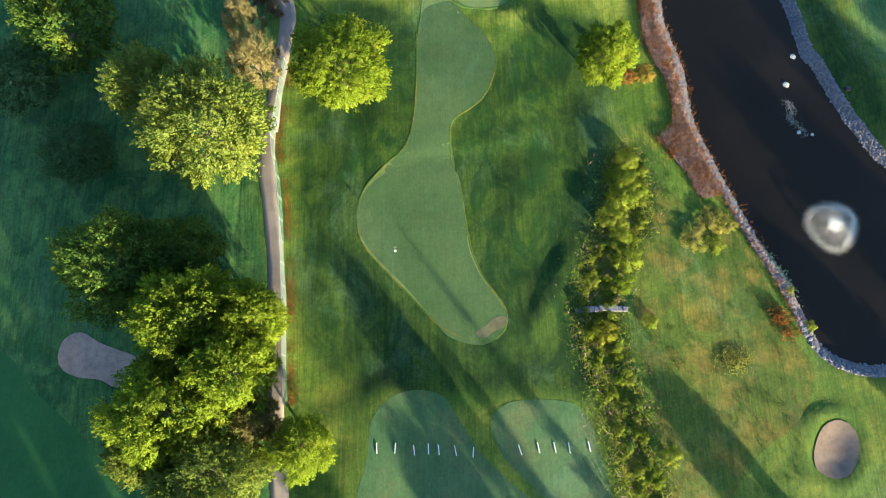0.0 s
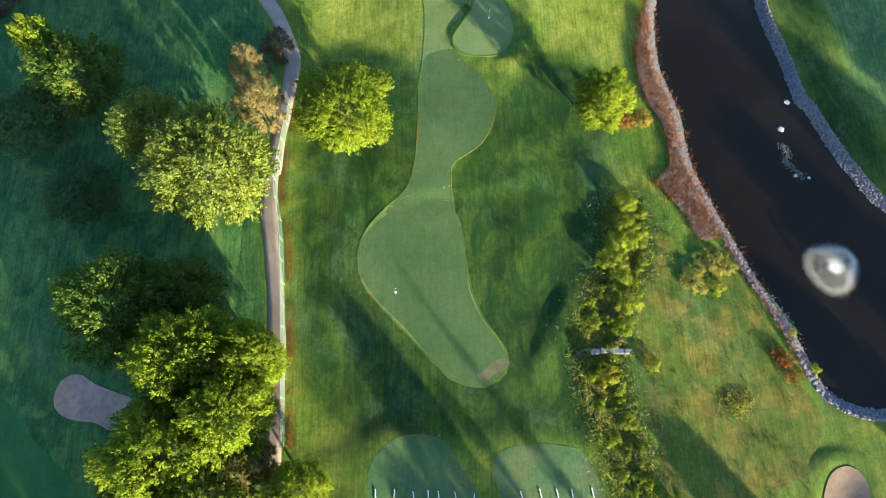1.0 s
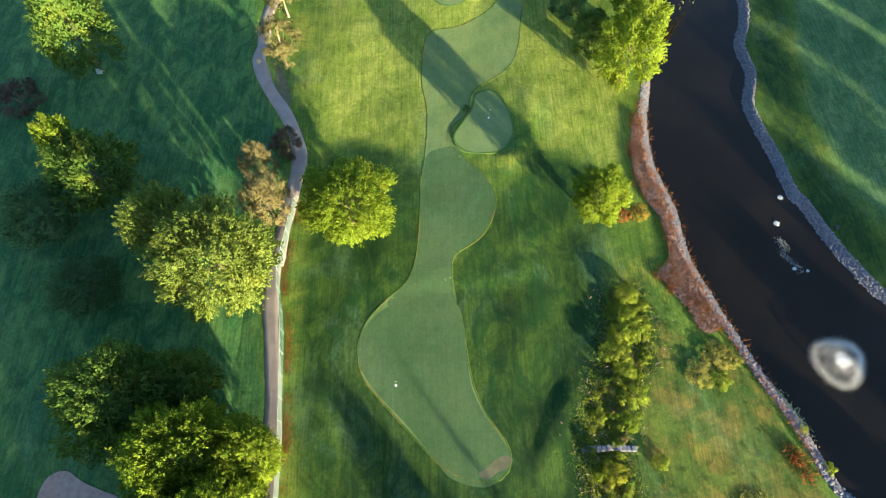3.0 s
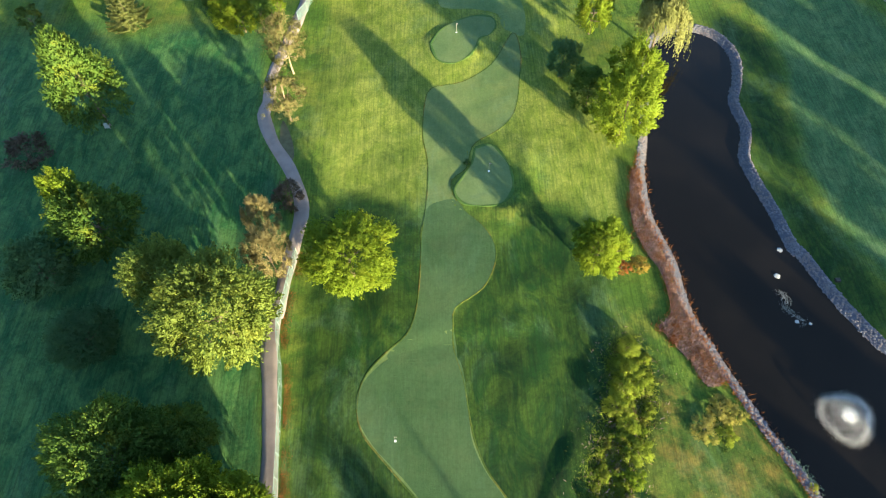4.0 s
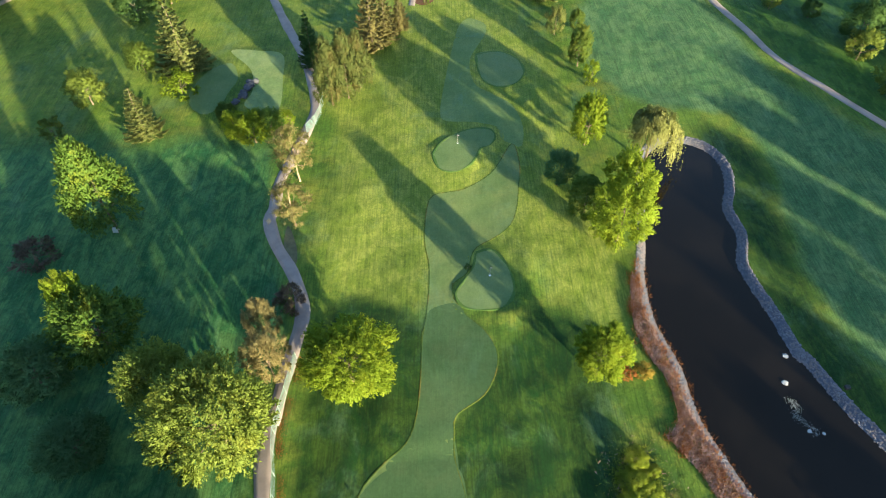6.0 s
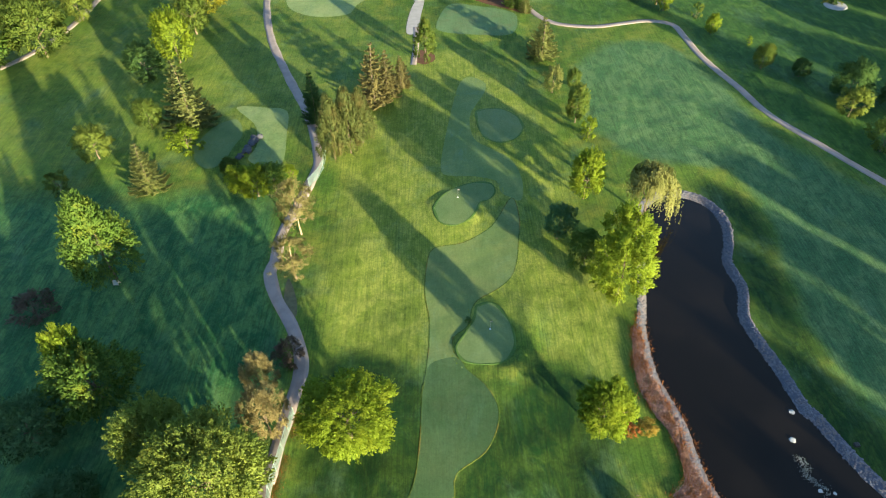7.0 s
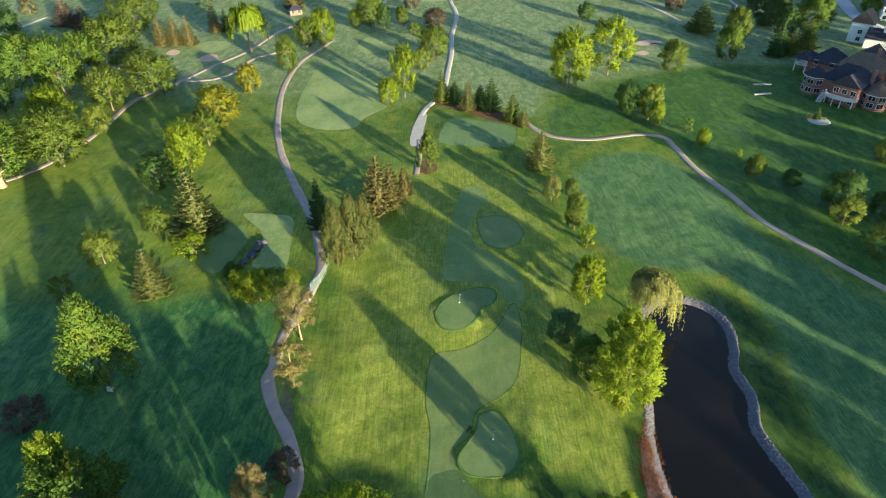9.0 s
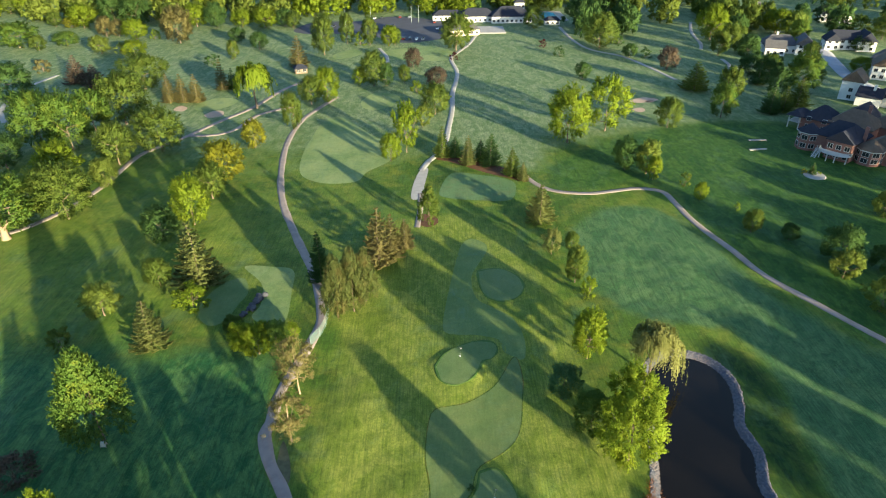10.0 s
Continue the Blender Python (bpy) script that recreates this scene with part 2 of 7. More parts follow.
def spline(points, closed=True, step=1.0):
    """A smooth curve through a few plan points, as an array of x, y."""
    p = np.array(points, float)
    n = len(p)
    out = []
    last = n if closed else n - 1
    for i in range(last):
        if closed:
            a, b, c, d = p[(i - 1) % n], p[i], p[(i + 1) % n], p[(i + 2) % n]
        else:
            a, b, c, d = p[max(i - 1, 0)], p[i], p[i + 1], p[min(i + 2, n - 1)]
        k = max(2, int(np.hypot(*(c - b)) / step))
        u = (np.arange(k) / k)[:, None]
        out.append(0.5 * (2 * b + (c - a) * u + (2 * a - 5 * b + 4 * c - d) * u ** 2 + (3 * b - a - 3 * c + d) * u ** 3))
    if not closed:
        out.append(p[-1:])
    return np.concatenate(out)


def line_distance(x, y, line, closed):
    """Distance of points to a polyline."""
    best = np.full(x.shape, 1e9)
    q = np.roll(line, -1, 0) if closed else line[1:]
    for a, b in zip(line, q):
        d = b - a
        ll = max(d @ d, 1e-9)
        u = np.clip(((x - a[0]) * d[0] + (y - a[1]) * d[1]) / ll, 0, 1)
        best = np.minimum(best, (x - a[0] - u * d[0]) ** 2 + (y - a[1] - u * d[1]) ** 2)
    return np.sqrt(best)


def inside(x, y, ring):
    r = np.zeros(x.shape, bool)
    for a, b in zip(ring, np.roll(ring, -1, 0)):
        if a[1] == b[1]:
            continue
        r ^= ((a[1] > y) != (b[1] > y)) & (x < (b[0] - a[0]) * (y - a[1]) / (b[1] - a[1]) + a[0])
    return r


def signed(x, y, ring, reach):
    """Signed distance to a closed outline, negative inside; exact within reach, and reach beyond."""
    lo, hi = ring.min(0) - reach, ring.max(0) + reach
    near = (x > lo[0]) & (x < hi[0]) & (y > lo[1]) & (y < hi[1])
    out = np.full(x.shape, float(reach))
    if near.any():
        d = line_distance(x[near], y[near], ring, True)
        out[near] = np.where(inside(x[near], y[near], ring), -d, np.minimum(d, reach))
    return out


def ease(v, a, b):
    u = np.clip((v - a) / (b - a), 0, 1)
    return u * u * (3 - 2 * u)


POND_RING = spline(POND, step=1.5)
DITCH_LINE = spline(DITCH, False, 2.0)
MOUNDS = [(spline(o, step=2.0), rise, skirt) for o, rise, skirt in (
    (GREEN_A, 0.28, 1.2), (GREEN_B, 0.42, 1.9), (GREEN_C, 0.34, 1.8), (GREEN_SOUTH, 0.30, 5.0), (TEE_EAST, 0.35, 3.5), (TEE_WEST, 0.3, 3.0), (GREEN_WEST, 0.4, 4.0),
    (RANGE_TEE_A, 0.55, 6.0), (RANGE_TEE_B, 0.55, 6.0))]
PITS = [(spline(o, step=0.8), depth) for o, depth in ((BUNKER_WEST, 0.35), (BUNKER_EAST, 0.3))]
LINK_RING = spline(APPROACH, step=1.5)


def ground_z(x, y):
    """Height of the ground, for arrays of plan coordinates."""
    x, y = np.asarray(x, float), np.asarray(y, float)
    near = ease(-y, -165, -130) * ease(y, -60, -30) * ease(-np.abs(x), -105, -80)
    z = 0.32 * np.sin(x * 0.13 + 1.3 * np.sin(y * 0.05)) * np.sin(y * 0.11 + 0.8)
    z += 0.16 * np.sin(x * 0.31 + y * 0.17 + 2.0) * np.sin(y * 0.27 - x * 0.09)
    z += 0.05 * np.sin(x * 0.83 - y * 0.41) * np.sin(y * 0.77 + x * 0.35 + 1.0)
    pond = signed(x, y, POND_RING, 14.0)
    z = z * near * ease(pond, 1.5, 12.0)
    link = signed(x, y, LINK_RING, 4.0)
    z = z * (0.45 + 0.55 * ease(link, -1.0, 4.0))
    up = y - 33.4 - 0.13 * x
    z = z + 0.62 * ease(up, -1.4, 1.2) * (1 - ease(up, 5.0, 28.0)) * ease(-np.abs(x - 1.0), -13.0, -8.0)
    for *line, rise, reach in RIDGES:
        z = z + rise * np.exp(-(line_distance(x, y, spline(line, False, 3.0), False) / reach) ** 2)
    for ring, rise, skirt in MOUNDS:
        up = 1 - ease(signed(x, y, ring, 6.0), 0.0, skirt)
        z = z * (1 - 0.8 * up) + rise * up
    for ring, depth in PITS:
        d = signed(x, y, ring, 6.0)
        z = z * ease(d, -0.5, 3.0) - depth * (1 - ease(d, -2.2, 0.15)) + 0.26 * np.exp(-((d - 1.2) / 0.9) ** 2)
    ditch = line_distance(x, y, DITCH_LINE, False)
    z = z - 0.25 * np.exp(-(ditch / 2.2) ** 2)
    return z - 1.5 * (1 - ease(pond, -1.6, 1.7))


def on_ground(x, y):
    return float(ground_z(np.array([x]), np.array([y]))[0])


def mesh_from(name, verts, faces, smooth=False):
    me = bpy.data.meshes.new(name)
    me.from_pydata([tuple(v) for v in verts], [], faces)
    if smooth:
        me.polygons.foreach_set("use_smooth", [True] * len(me.polygons))
    me.update()
    return me


def quads_mesh(name, verts, lean=None, keep=0.62):
    """A mesh of loose quads from an array of shape n, 4, 3; lean gives the way each leaf's tuft faces."""
    n = len(verts)
    if lean is not None:
        flat = np.cross(verts[:, 2] - verts[:, 0], verts[:, 3] - verts[:, 1])
        flat /= np.linalg.norm(flat, axis=1)[:, None] + 1e-12
        away = (flat * lean).sum(1) < 0
        verts = np.where(away[:, None, None], verts[:, ::-1], verts)
        flat = np.where(away[:, None], -flat, flat)
        lean = keep * lean / (np.linalg.norm(lean, axis=1)[:, None] + 1e-9) + (1 - keep) * flat
        lean /= np.linalg.norm(lean, axis=1)[:, None] + 1e-9
    me = bpy.data.meshes.new(name)
    me.vertices.add(n * 4)
    me.vertices.foreach_set("co", verts.reshape(-1).astype(np.float32))
    me.loops.add(n * 4)
    me.loops.foreach_set("vertex_index", np.arange(n * 4, dtype=np.int32))
    me.polygons.add(n)
    me.polygons.foreach_set("loop_start", np.arange(0, n * 4, 4, dtype=np.int32))
    me.update(calc_edges=True)
    if lean is not None:
        me.polygons.foreach_set("use_smooth", [True] * n)
        me.normals_split_custom_set_from_vertices(np.repeat(lean, 4, 0).tolist())
    return me


def part(name, data, material, parent, label=""):
    """Links a bmesh or a mesh as one object under a thing or a part."""
    if isinstance(data, bmesh.types.BMesh):
        me = bpy.data.meshes.new(name)
        data.to_mesh(me)
        data.free()
    else:
        me = data
    if material and not me.materials:
        me.materials.append(material)
    ob = new(name, me)
    ob.parent = parent
    return tagged(ob, label)


def box(bm, x0, y0, z0, x1, y1, z1, bevel=0.0):
    m = Matrix.Translation(((x0 + x1) / 2, (y0 + y1) / 2, (z0 + z1) / 2)) @ Matrix.Diagonal((x1 - x0, y1 - y0, z1 - z0, 1))
    got = bmesh.ops.create_cube(bm, size=1, matrix=m)["verts"]
    if bevel:
        edges = list({e for v in got for e in v.link_edges})
        bmesh.ops.bevel(bm, geom=edges, offset=bevel, segments=1, affect="EDGES")
    return bm


def tube(verts, faces, path, radii, sides=7):
    """Adds a tapered tube along a path to lists of vertices and faces."""
    base = len(verts)
    path = [Vector(p) for p in path]
    for i, p in enumerate(path):
        d = (path[min(i + 1, len(path) - 1)] - path[max(i - 1, 0)]).normalized()
        a = d.orthogonal().normalized()
        b = d.cross(a)
        for k in range(sides):
            w = 2 * math.pi * k / sides
            verts.append(p + radii[i] * (math.cos(w) * a + math.sin(w) * b))
    for i in range(len(path) - 1):
        for k in range(sides):
            j = (k + 1) % sides
            faces.append((base + i * sides + k, base + i * sides + j, base + (i + 1) * sides + j, base + (i + 1) * sides + k))
    faces.append(tuple(base + (len(path) - 1) * sides + k for k in range(sides)))


# ---- materials ----
class Nodes:
    def __init__(self, name):
        self.mat = bpy.data.materials.new(name)
        self.mat.use_nodes = True
        self.tree = self.mat.node_tree
        self.bsdf = self.tree.nodes["Principled BSDF"]
        self.out = self.tree.nodes["Material Output"]

    def add(self, kind, **sockets):
        node = self.tree.nodes.new(kind)
        for key, value in sockets.items():
            node.inputs[key.replace("_", " ")].default_value = value
        return node

    def link(self, a, b):
        self.tree.links.new(a, b)

    def place(self, scale=(1, 1, 1), turn=0.0):
        geo = self.add("ShaderNodeNewGeometry")
        mp = self.add("ShaderNodeMapping")
        mp.inputs["Scale"].default_value = scale
        mp.inputs["Rotation"].default_value = (0, 0, turn)
        self.link(geo.outputs["Position"], mp.inputs["Vector"])
        return mp.outputs["Vector"]

    def noise(self, vector, scale, detail=4.0, rough=0.55, swirl=0.0):
        n = self.add("ShaderNodeTexNoise", Scale=scale, Detail=detail, Roughness=rough, Distortion=swirl)
        self.link(vector, n.inputs["Vector"])
        return n.outputs["Fac"]

    def ramp(self, value, lo, hi):
        r = self.add("ShaderNodeMapRange")
        r.interpolation_type = "SMOOTHSTEP"
        self.link(value, r.inputs["Value"])
        r.inputs["From Min"].default_value, r.inputs["From Max"].default_value = lo, hi
        return r.outputs["Result"]

    def times(self, a, factor):
        m = self.add("ShaderNodeMath")
        m.operation = "MULTIPLY"
        self.link(a, m.inputs[0])
        if isinstance(factor, (int, float)):
            m.inputs[1].default_value = factor
        else:
            self.link(factor, m.inputs[1])
        return m.outputs[0]

    def mix(self, fac, a, b, blend="MIX"):
        m = self.add("ShaderNodeMix")
        m.data_type, m.blend_type = "RGBA", blend
        if isinstance(fac, (int, float)):
            m.inputs[0].default_value = fac
        else:
            self.link(fac, m.inputs[0])
        for socket, value in ((m.inputs[6], a), (m.inputs[7], b)):
            if isinstance(value, tuple):
                socket.default_value = (*value, 1)
            else:
                self.link(value, socket)
        return m.outputs[2]

    def bump(self, height, strength, distance=0.1):
        b = self.add("ShaderNodeBump", Strength=strength, Distance=distance)
        self.link(height, b.inputs["Height"])
        self.link(b.outputs["Normal"], self.bsdf.inputs["Normal"])

    def finish(self, colour, rough=0.9, spec=0.2):
        if isinstance(colour, tuple):
            self.bsdf.inputs["Base Color"].default_value = (*colour, 1)
        else:
            self.link(colour, self.bsdf.inputs["Base Color"])
        self.bsdf.inputs["Roughness"].default_value = rough
        self.bsdf.inputs["Specular IOR Level"].default_value = spec
        return self.mat


def grass(name, base, pale, dry, mow=0.5, turn=0.0, dryness=0.5, lines=2.2, dew=0.3, zones=(), swirl=0.35):
    """Turf: two greens in patches, dry blotches, grey dew, tufts, mowing lines and fine blades; zones are other turf
    colours by a mesh attribute, some with painted light or shade.
    """
    n = Nodes(name)
    at = n.place()
    drift = n.noise(at, 0.16, 8, 0.72)
    blotch = n.ramp(n.noise(n.place((1, 0.55, 1), 0.65), 0.26, 8, 0.70, 1.1), 0.40, 0.63)
    patch = n.ramp(n.noise(at, 0.045, 6, 0.66), 0.38, 0.62)
    col = n.mix(patch, base, pale)
    col = n.mix(n.times(n.ramp(drift, 0.44, 0.66), dryness), col, dry)
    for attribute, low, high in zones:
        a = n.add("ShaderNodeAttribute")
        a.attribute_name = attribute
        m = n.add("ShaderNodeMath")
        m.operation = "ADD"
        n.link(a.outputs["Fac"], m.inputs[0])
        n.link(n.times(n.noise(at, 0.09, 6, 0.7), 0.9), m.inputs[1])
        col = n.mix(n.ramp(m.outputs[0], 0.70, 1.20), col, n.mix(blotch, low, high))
    wet = n.ramp(n.noise(n.place((1, 0.6, 1), 0.4), 0.11, 8, 0.74, 0.6), 0.5, 0.70)
    col = n.mix(n.times(wet, dew), col, (0.120, 0.200, 0.110))
    mottle = n.ramp(n.noise(at, 0.50, 7, 0.80, 0.5), 0.45, 0.63)
    col = n.mix(n.times(mottle, 0.08 + 0.30 * mow + 0.25 * dryness), col, n.mix(1.0, col, (0.42, 0.52, 0.40), "MULTIPLY"))
    tufts = n.ramp(n.noise(at, 2.3, 5, 0.80), 0.42, 0.64)
    col = n.mix(n.times(tufts, 0.14 + 0.45 * mow), col, n.mix(1.0, col, (0.42, 0.50, 0.42), "MULTIPLY"))
    streak = n.ramp(n.noise(n.place((lines * 1.5, 0.13, 1), turn), 1.0, 5, 0.72, swirl), 0.42, 0.64)
    col = n.mix(n.times(streak, mow * 0.85), col, n.mix(1.0, col, (0.48, 0.56, 0.5), "MULTIPLY"))
    tips = n.ramp(n.noise(n.place((lines * 1.6, 0.7, 1), turn), 1.4, 4, 0.75), 0.52, 0.70)
    col = n.mix(n.times(tips, 0.20 + mow * 0.30), col, n.mix(1.0, col, (1.7, 1.6, 1.4), "MULTIPLY"))
    n.bump(n.noise(at, 5.0, 7, 0.8), 1.0, 0.14)
    return n.finish(col, 0.8, 0.2)


def plain(name, colour, rough=0.7, metal=0.0, scale=2.0, amount=0.35, bump=0.2, spec=0.3):
    """A surface of one colour with stains and fine relief."""
    n = Nodes(name)
    at = n.place()
    a = n.ramp(n.noise(at, scale, 5, 0.6), 0.35, 0.7)
    b = n.noise(at, scale * 9, 3, 0.6)
    col = n.mix(n.times(a, amount), colour, tuple(0.5 * c for c in colour))
    col = n.mix(n.times(b, amount * 0.6), col, tuple(min(1, 1.3 * c) for c in colour))
    if bump:
        n.bump(b, bump, 0.03)
    n.bsdf.inputs["Metallic"].default_value = metal
    return n.finish(col, rough, spec)


def foliage(name, base, light, accent, through=0.44):
    n = Nodes(name)
    geo = n.add("ShaderNodeNewGeometry")
    info = n.add("ShaderNodeObjectInfo")
    at = n.place()
    sprays = n.ramp(n.noise(at, 1.1, 4, 0.65), 0.36, 0.64)
    col = n.mix(n.times(sprays, 0.75), base, light)
    col = n.mix(n.times(geo.outputs["Random Per Island"], 0.28), col, light)
    col = n.mix(n.times(n.ramp(n.noise(at, 0.35, 3, 0.6), 0.5, 0.7), 0.7), col, accent)
    col = n.mix(n.times(info.outputs["Random"], 0.25), col, tuple(0.6 * c for c in base))
    n.finish(col, 0.7, 0.15)
    tr = n.add("ShaderNodeBsdfTranslucent")
    n.link(col, tr.inputs["Color"])
    mx = n.add("ShaderNodeMixShader")
    mx.inputs[0].default_value = through
    n.link(n.bsdf.outputs[0], mx.inputs[1])
    n.link(tr.outputs[0], mx.inputs[2])
    n.link(mx.outputs[0], n.out.inputs["Surface"])
    return n.mat


# Some zones paint shade, sunlight or distance haze into the turf colour.
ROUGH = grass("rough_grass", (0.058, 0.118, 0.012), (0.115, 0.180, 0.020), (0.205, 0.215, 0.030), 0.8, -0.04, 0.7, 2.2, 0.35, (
    ("damp_and_shade", (0.024, 0.102, 0.030), (0.090, 0.185, 0.052)), ("sunny", (0.150, 0.202, 0.022), (0.240, 0.270, 0.046)), ("lush_and_shade", (0.007, 0.040, 0.004), (0.040, 0.080, 0.007)),
    ("field", (0.056, 0.132, 0.044), (0.108, 0.184, 0.066)), ("far_pale", (0.125, 0.190, 0.070), (0.250, 0.290, 0.145)), ("mown", (0.026, 0.084, 0.011), (0.074, 0.142, 0.020))))
FAIRWAY = grass("fairway_turf", (0.105, 0.172, 0.050), (0.165, 0.225, 0.072), (0.22, 0.24, 0.07), 0.2, 0.03, 0.25, 1.0, 0.6)
# Paler, bluer turf: dew and distance haze are mixed into its colour.
PALE_TURF = grass("pale_fairway_turf", (0.145, 0.215, 0.072), (0.230, 0.285, 0.110), (0.30, 0.31, 0.11), 0.22, 0.03, 0.3, 0.35, 0.5)
APPROACH_TURF = grass("approach_turf", (0.098, 0.155, 0.046), (0.150, 0.200, 0.064), (0.20, 0.21, 0.07), 0.2, 0.05, 0.35, 1.0, 0.45)
RANGE_TURF = grass("practice_turf", (0.046, 0.112, 0.044), (0.072, 0.142, 0.055), (0.13, 0.13, 0.055), 0.3, 0.0, 0.5, 1.8)
GREEN = grass("green_turf", (0.098, 0.158, 0.052), (0.142, 0.195, 0.070), (0.18, 0.20, 0.07), 0.15, 0.0, 0.2, 3.0)
# Fairway turf with tree shade painted in as dark green.
SHADED = grass("shaded_fairway_turf", (0.016, 0.094, 0.024), (0.028, 0.120, 0.032), (0.04, 0.115, 0.03), 0.15, 0.0, 0.2, 2.0, 0.2)
GREEN_DULL = grass("dull_green_turf", (0.042, 0.092, 0.030), (0.066, 0.118, 0.042), (0.095, 0.120, 0.045), 0.25, 0.0, 0.3, 3.0, 0.25)
MEADOW = grass("meadow_grass", (0.046, 0.098, 0.010), (0.096, 0.135, 0.016), (0.21, 0.150, 0.028), 0.75, -0.1, 0.9, 1.5, 0.35, swirl=1.2)
TEE = grass("tee_turf", (0.085, 0.160, 0.062), (0.120, 0.195, 0.078), (0.15, 0.14, 0.06), 0.3, 0.0, 0.45, 1.8)
COLLAR = grass("collar_grass", (0.050, 0.112, 0.020), (0.080, 0.145, 0.028), (0.12, 0.16, 0.03), 0.2, 0.0, 0.4, 2.0, 0.2)
PATH = plain("worn_path_surface", (0.27, 0.22, 0.195), 0.85, 0, 0.4, 0.5, 0.3)
CONCRETE = plain("pale_concrete", (0.33, 0.315, 0.29), 0.8, 0, 0.5, 0.35)
SAND = plain("damp_sand", (0.35, 0.245, 0.195), 0.95, 0, 1.1, 0.75, 0.6, 0.1)
# Darker sand for the oval bunker.
SAND_DARK = plain("dark_sand", (0.165, 0.125, 0.102), 0.95, 0, 1.1, 0.6, 0.6, 0.1)
SAND_PALE = plain("pale_sand", (0.44, 0.32, 0.24), 0.95, 0, 0.5, 0.4, 0.4, 0.1)
SOIL = plain("worn_soil", (0.115, 0.112, 0.062), 0.95, 0, 1.0, 0.7, 0.5, 0.1)
BARK = plain("bark", (0.16, 0.12, 0.085), 0.9, 0, 3.0, 0.6, 0.8)
BARK_PALE = plain("sunbleached_bark", (0.27, 0.20, 0.13), 0.85, 0, 3.0, 0.5, 0.6)
WHITE = plain("white_paint", (0.8, 0.8, 0.78), 0.5, 0, 3.0, 0.2, 0.1)
WOOD = plain("weathered_wood", (0.30, 0.25, 0.20), 0.8, 0, 4.0, 0.5, 0.4)

LEAVES = {
    "bright": foliage("yellow_green_leaves", (0.145, 0.225, 0.014), (0.240, 0.310, 0.025), (0.26, 0.30, 0.02)),
    "olive": foliage("olive_leaves", (0.140, 0.200, 0.032), (0.228, 0.284, 0.055), (0.23, 0.25, 0.035)),
    "mid": foliage("green_leaves", (0.092, 0.152, 0.024), (0.160, 0.216, 0.040), (0.19, 0.205, 0.03)),
    "leafy": foliage("patchy_green_leaves", (0.078, 0.155, 0.024), (0.135, 0.215, 0.038), (0.22, 0.24, 0.02)),
    "dark": foliage("dark_green_leaves", (0.056, 0.122, 0.032), (0.100, 0.178, 0.048), (0.09, 0.15, 0.03)),
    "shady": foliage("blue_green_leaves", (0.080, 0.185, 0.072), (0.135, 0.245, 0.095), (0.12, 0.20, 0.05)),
    "tan": foliage("tan_brown_leaves", (0.165, 0.150, 0.055), (0.240, 0.212, 0.080), (0.13, 0.15, 0.04)),
    "conifer": foliage("dark_olive_needles", (0.075, 0.108, 0.030), (0.150, 0.165, 0.050), (0.16, 0.13, 0.045)),
    "wheat": foliage("pale_yellow_grass", (0.30, 0.285, 0.060), (0.43, 0.395, 0.110), (0.25, 0.28, 0.05), 0.5),
    "willow": foliage("pale_willow_leaves", (0.200, 0.215, 0.060), (0.300, 0.300, 0.100), (0.17, 0.19, 0.05)),
    "lime": foliage("lime_brush_leaves", (0.215, 0.290, 0.030), (0.320, 0.385, 0.055), (0.26, 0.27, 0.05), 0.6),
    "straw": foliage("golden_tan_leaves", (0.215, 0.185, 0.080), (0.320, 0.270, 0.120), (0.17, 0.16, 0.06)),
    "gold": foliage("golden_green_needles", (0.130, 0.165, 0.044), (0.230, 0.238, 0.078), (0.11, 0.155, 0.040)),
    "yellow": foliage("bright_yellow_leaves", (0.21, 0.225, 0.020), (0.31, 0.305, 0.030), (0.18, 0.21, 0.02)),
    "amber": foliage("amber_grass_blades", (0.26, 0.19, 0.03), (0.36, 0.27, 0.06), (0.20, 0.17, 0.03)),
    "rust": foliage("rust_red_leaves", (0.22, 0.085, 0.025), (0.42, 0.17, 0.045), (0.16, 0.07, 0.03)),
    "maroon": foliage("dark_red_leaves", (0.060, 0.020, 0.020), (0.12, 0.040, 0.035), (0.05, 0.03, 0.02)),
    "plum": foliage("dull_purple_leaves", (0.115, 0.085, 0.062), (0.180, 0.140, 0.100), (0.09, 0.085, 0.045)),
}

# ---- ground ----


def axis(stops):
    """Coordinates from (start, step) pairs; the last pair closes the row."""
    out = []
    for (a, s), (b, _) in zip(stops, stops[1:]):
        out.append(np.linspace(a, b, max(1, round((b - a) / s)), endpoint=False))
    out.append([stops[-1][0]])
    return np.concatenate(out)


gx = axis([(-4500, 900), (-900, 150), (-300, 25), (-130, 4), (-80, 1.0), (-28, 0.6), (34, 1.0), (85, 4), (140, 25), (300, 150), (900, 900), (4500, 1)])
gy = axis([(-4500, 900), (-900, 150), (-150, 20), (-50, 3), (-26, 0.7), (135, 2), (200, 8), (560, 60), (1000, 400), (4500, 1)])
mx, my = np.meshgrid(gx, gy)
mz = ground_z(mx.ravel(), my.ravel())
nx, ny = len(gx), len(gy)
idx = np.arange(nx * ny).reshape(ny, nx)
cells = np.stack([idx[:-1, :-1], idx[:-1, 1:], idx[1:, 1:], idx[1:, :-1]], -1).reshape(-1, 4)
ground_mesh = mesh_from("ground", np.stack([mx.ravel(), my.ravel(), mz], 1), cells.tolist(), True)
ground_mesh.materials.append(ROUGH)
fx, fy = mx.ravel(), my.ravel()
shore = signed(fx, fy, POND_RING, 20.0)
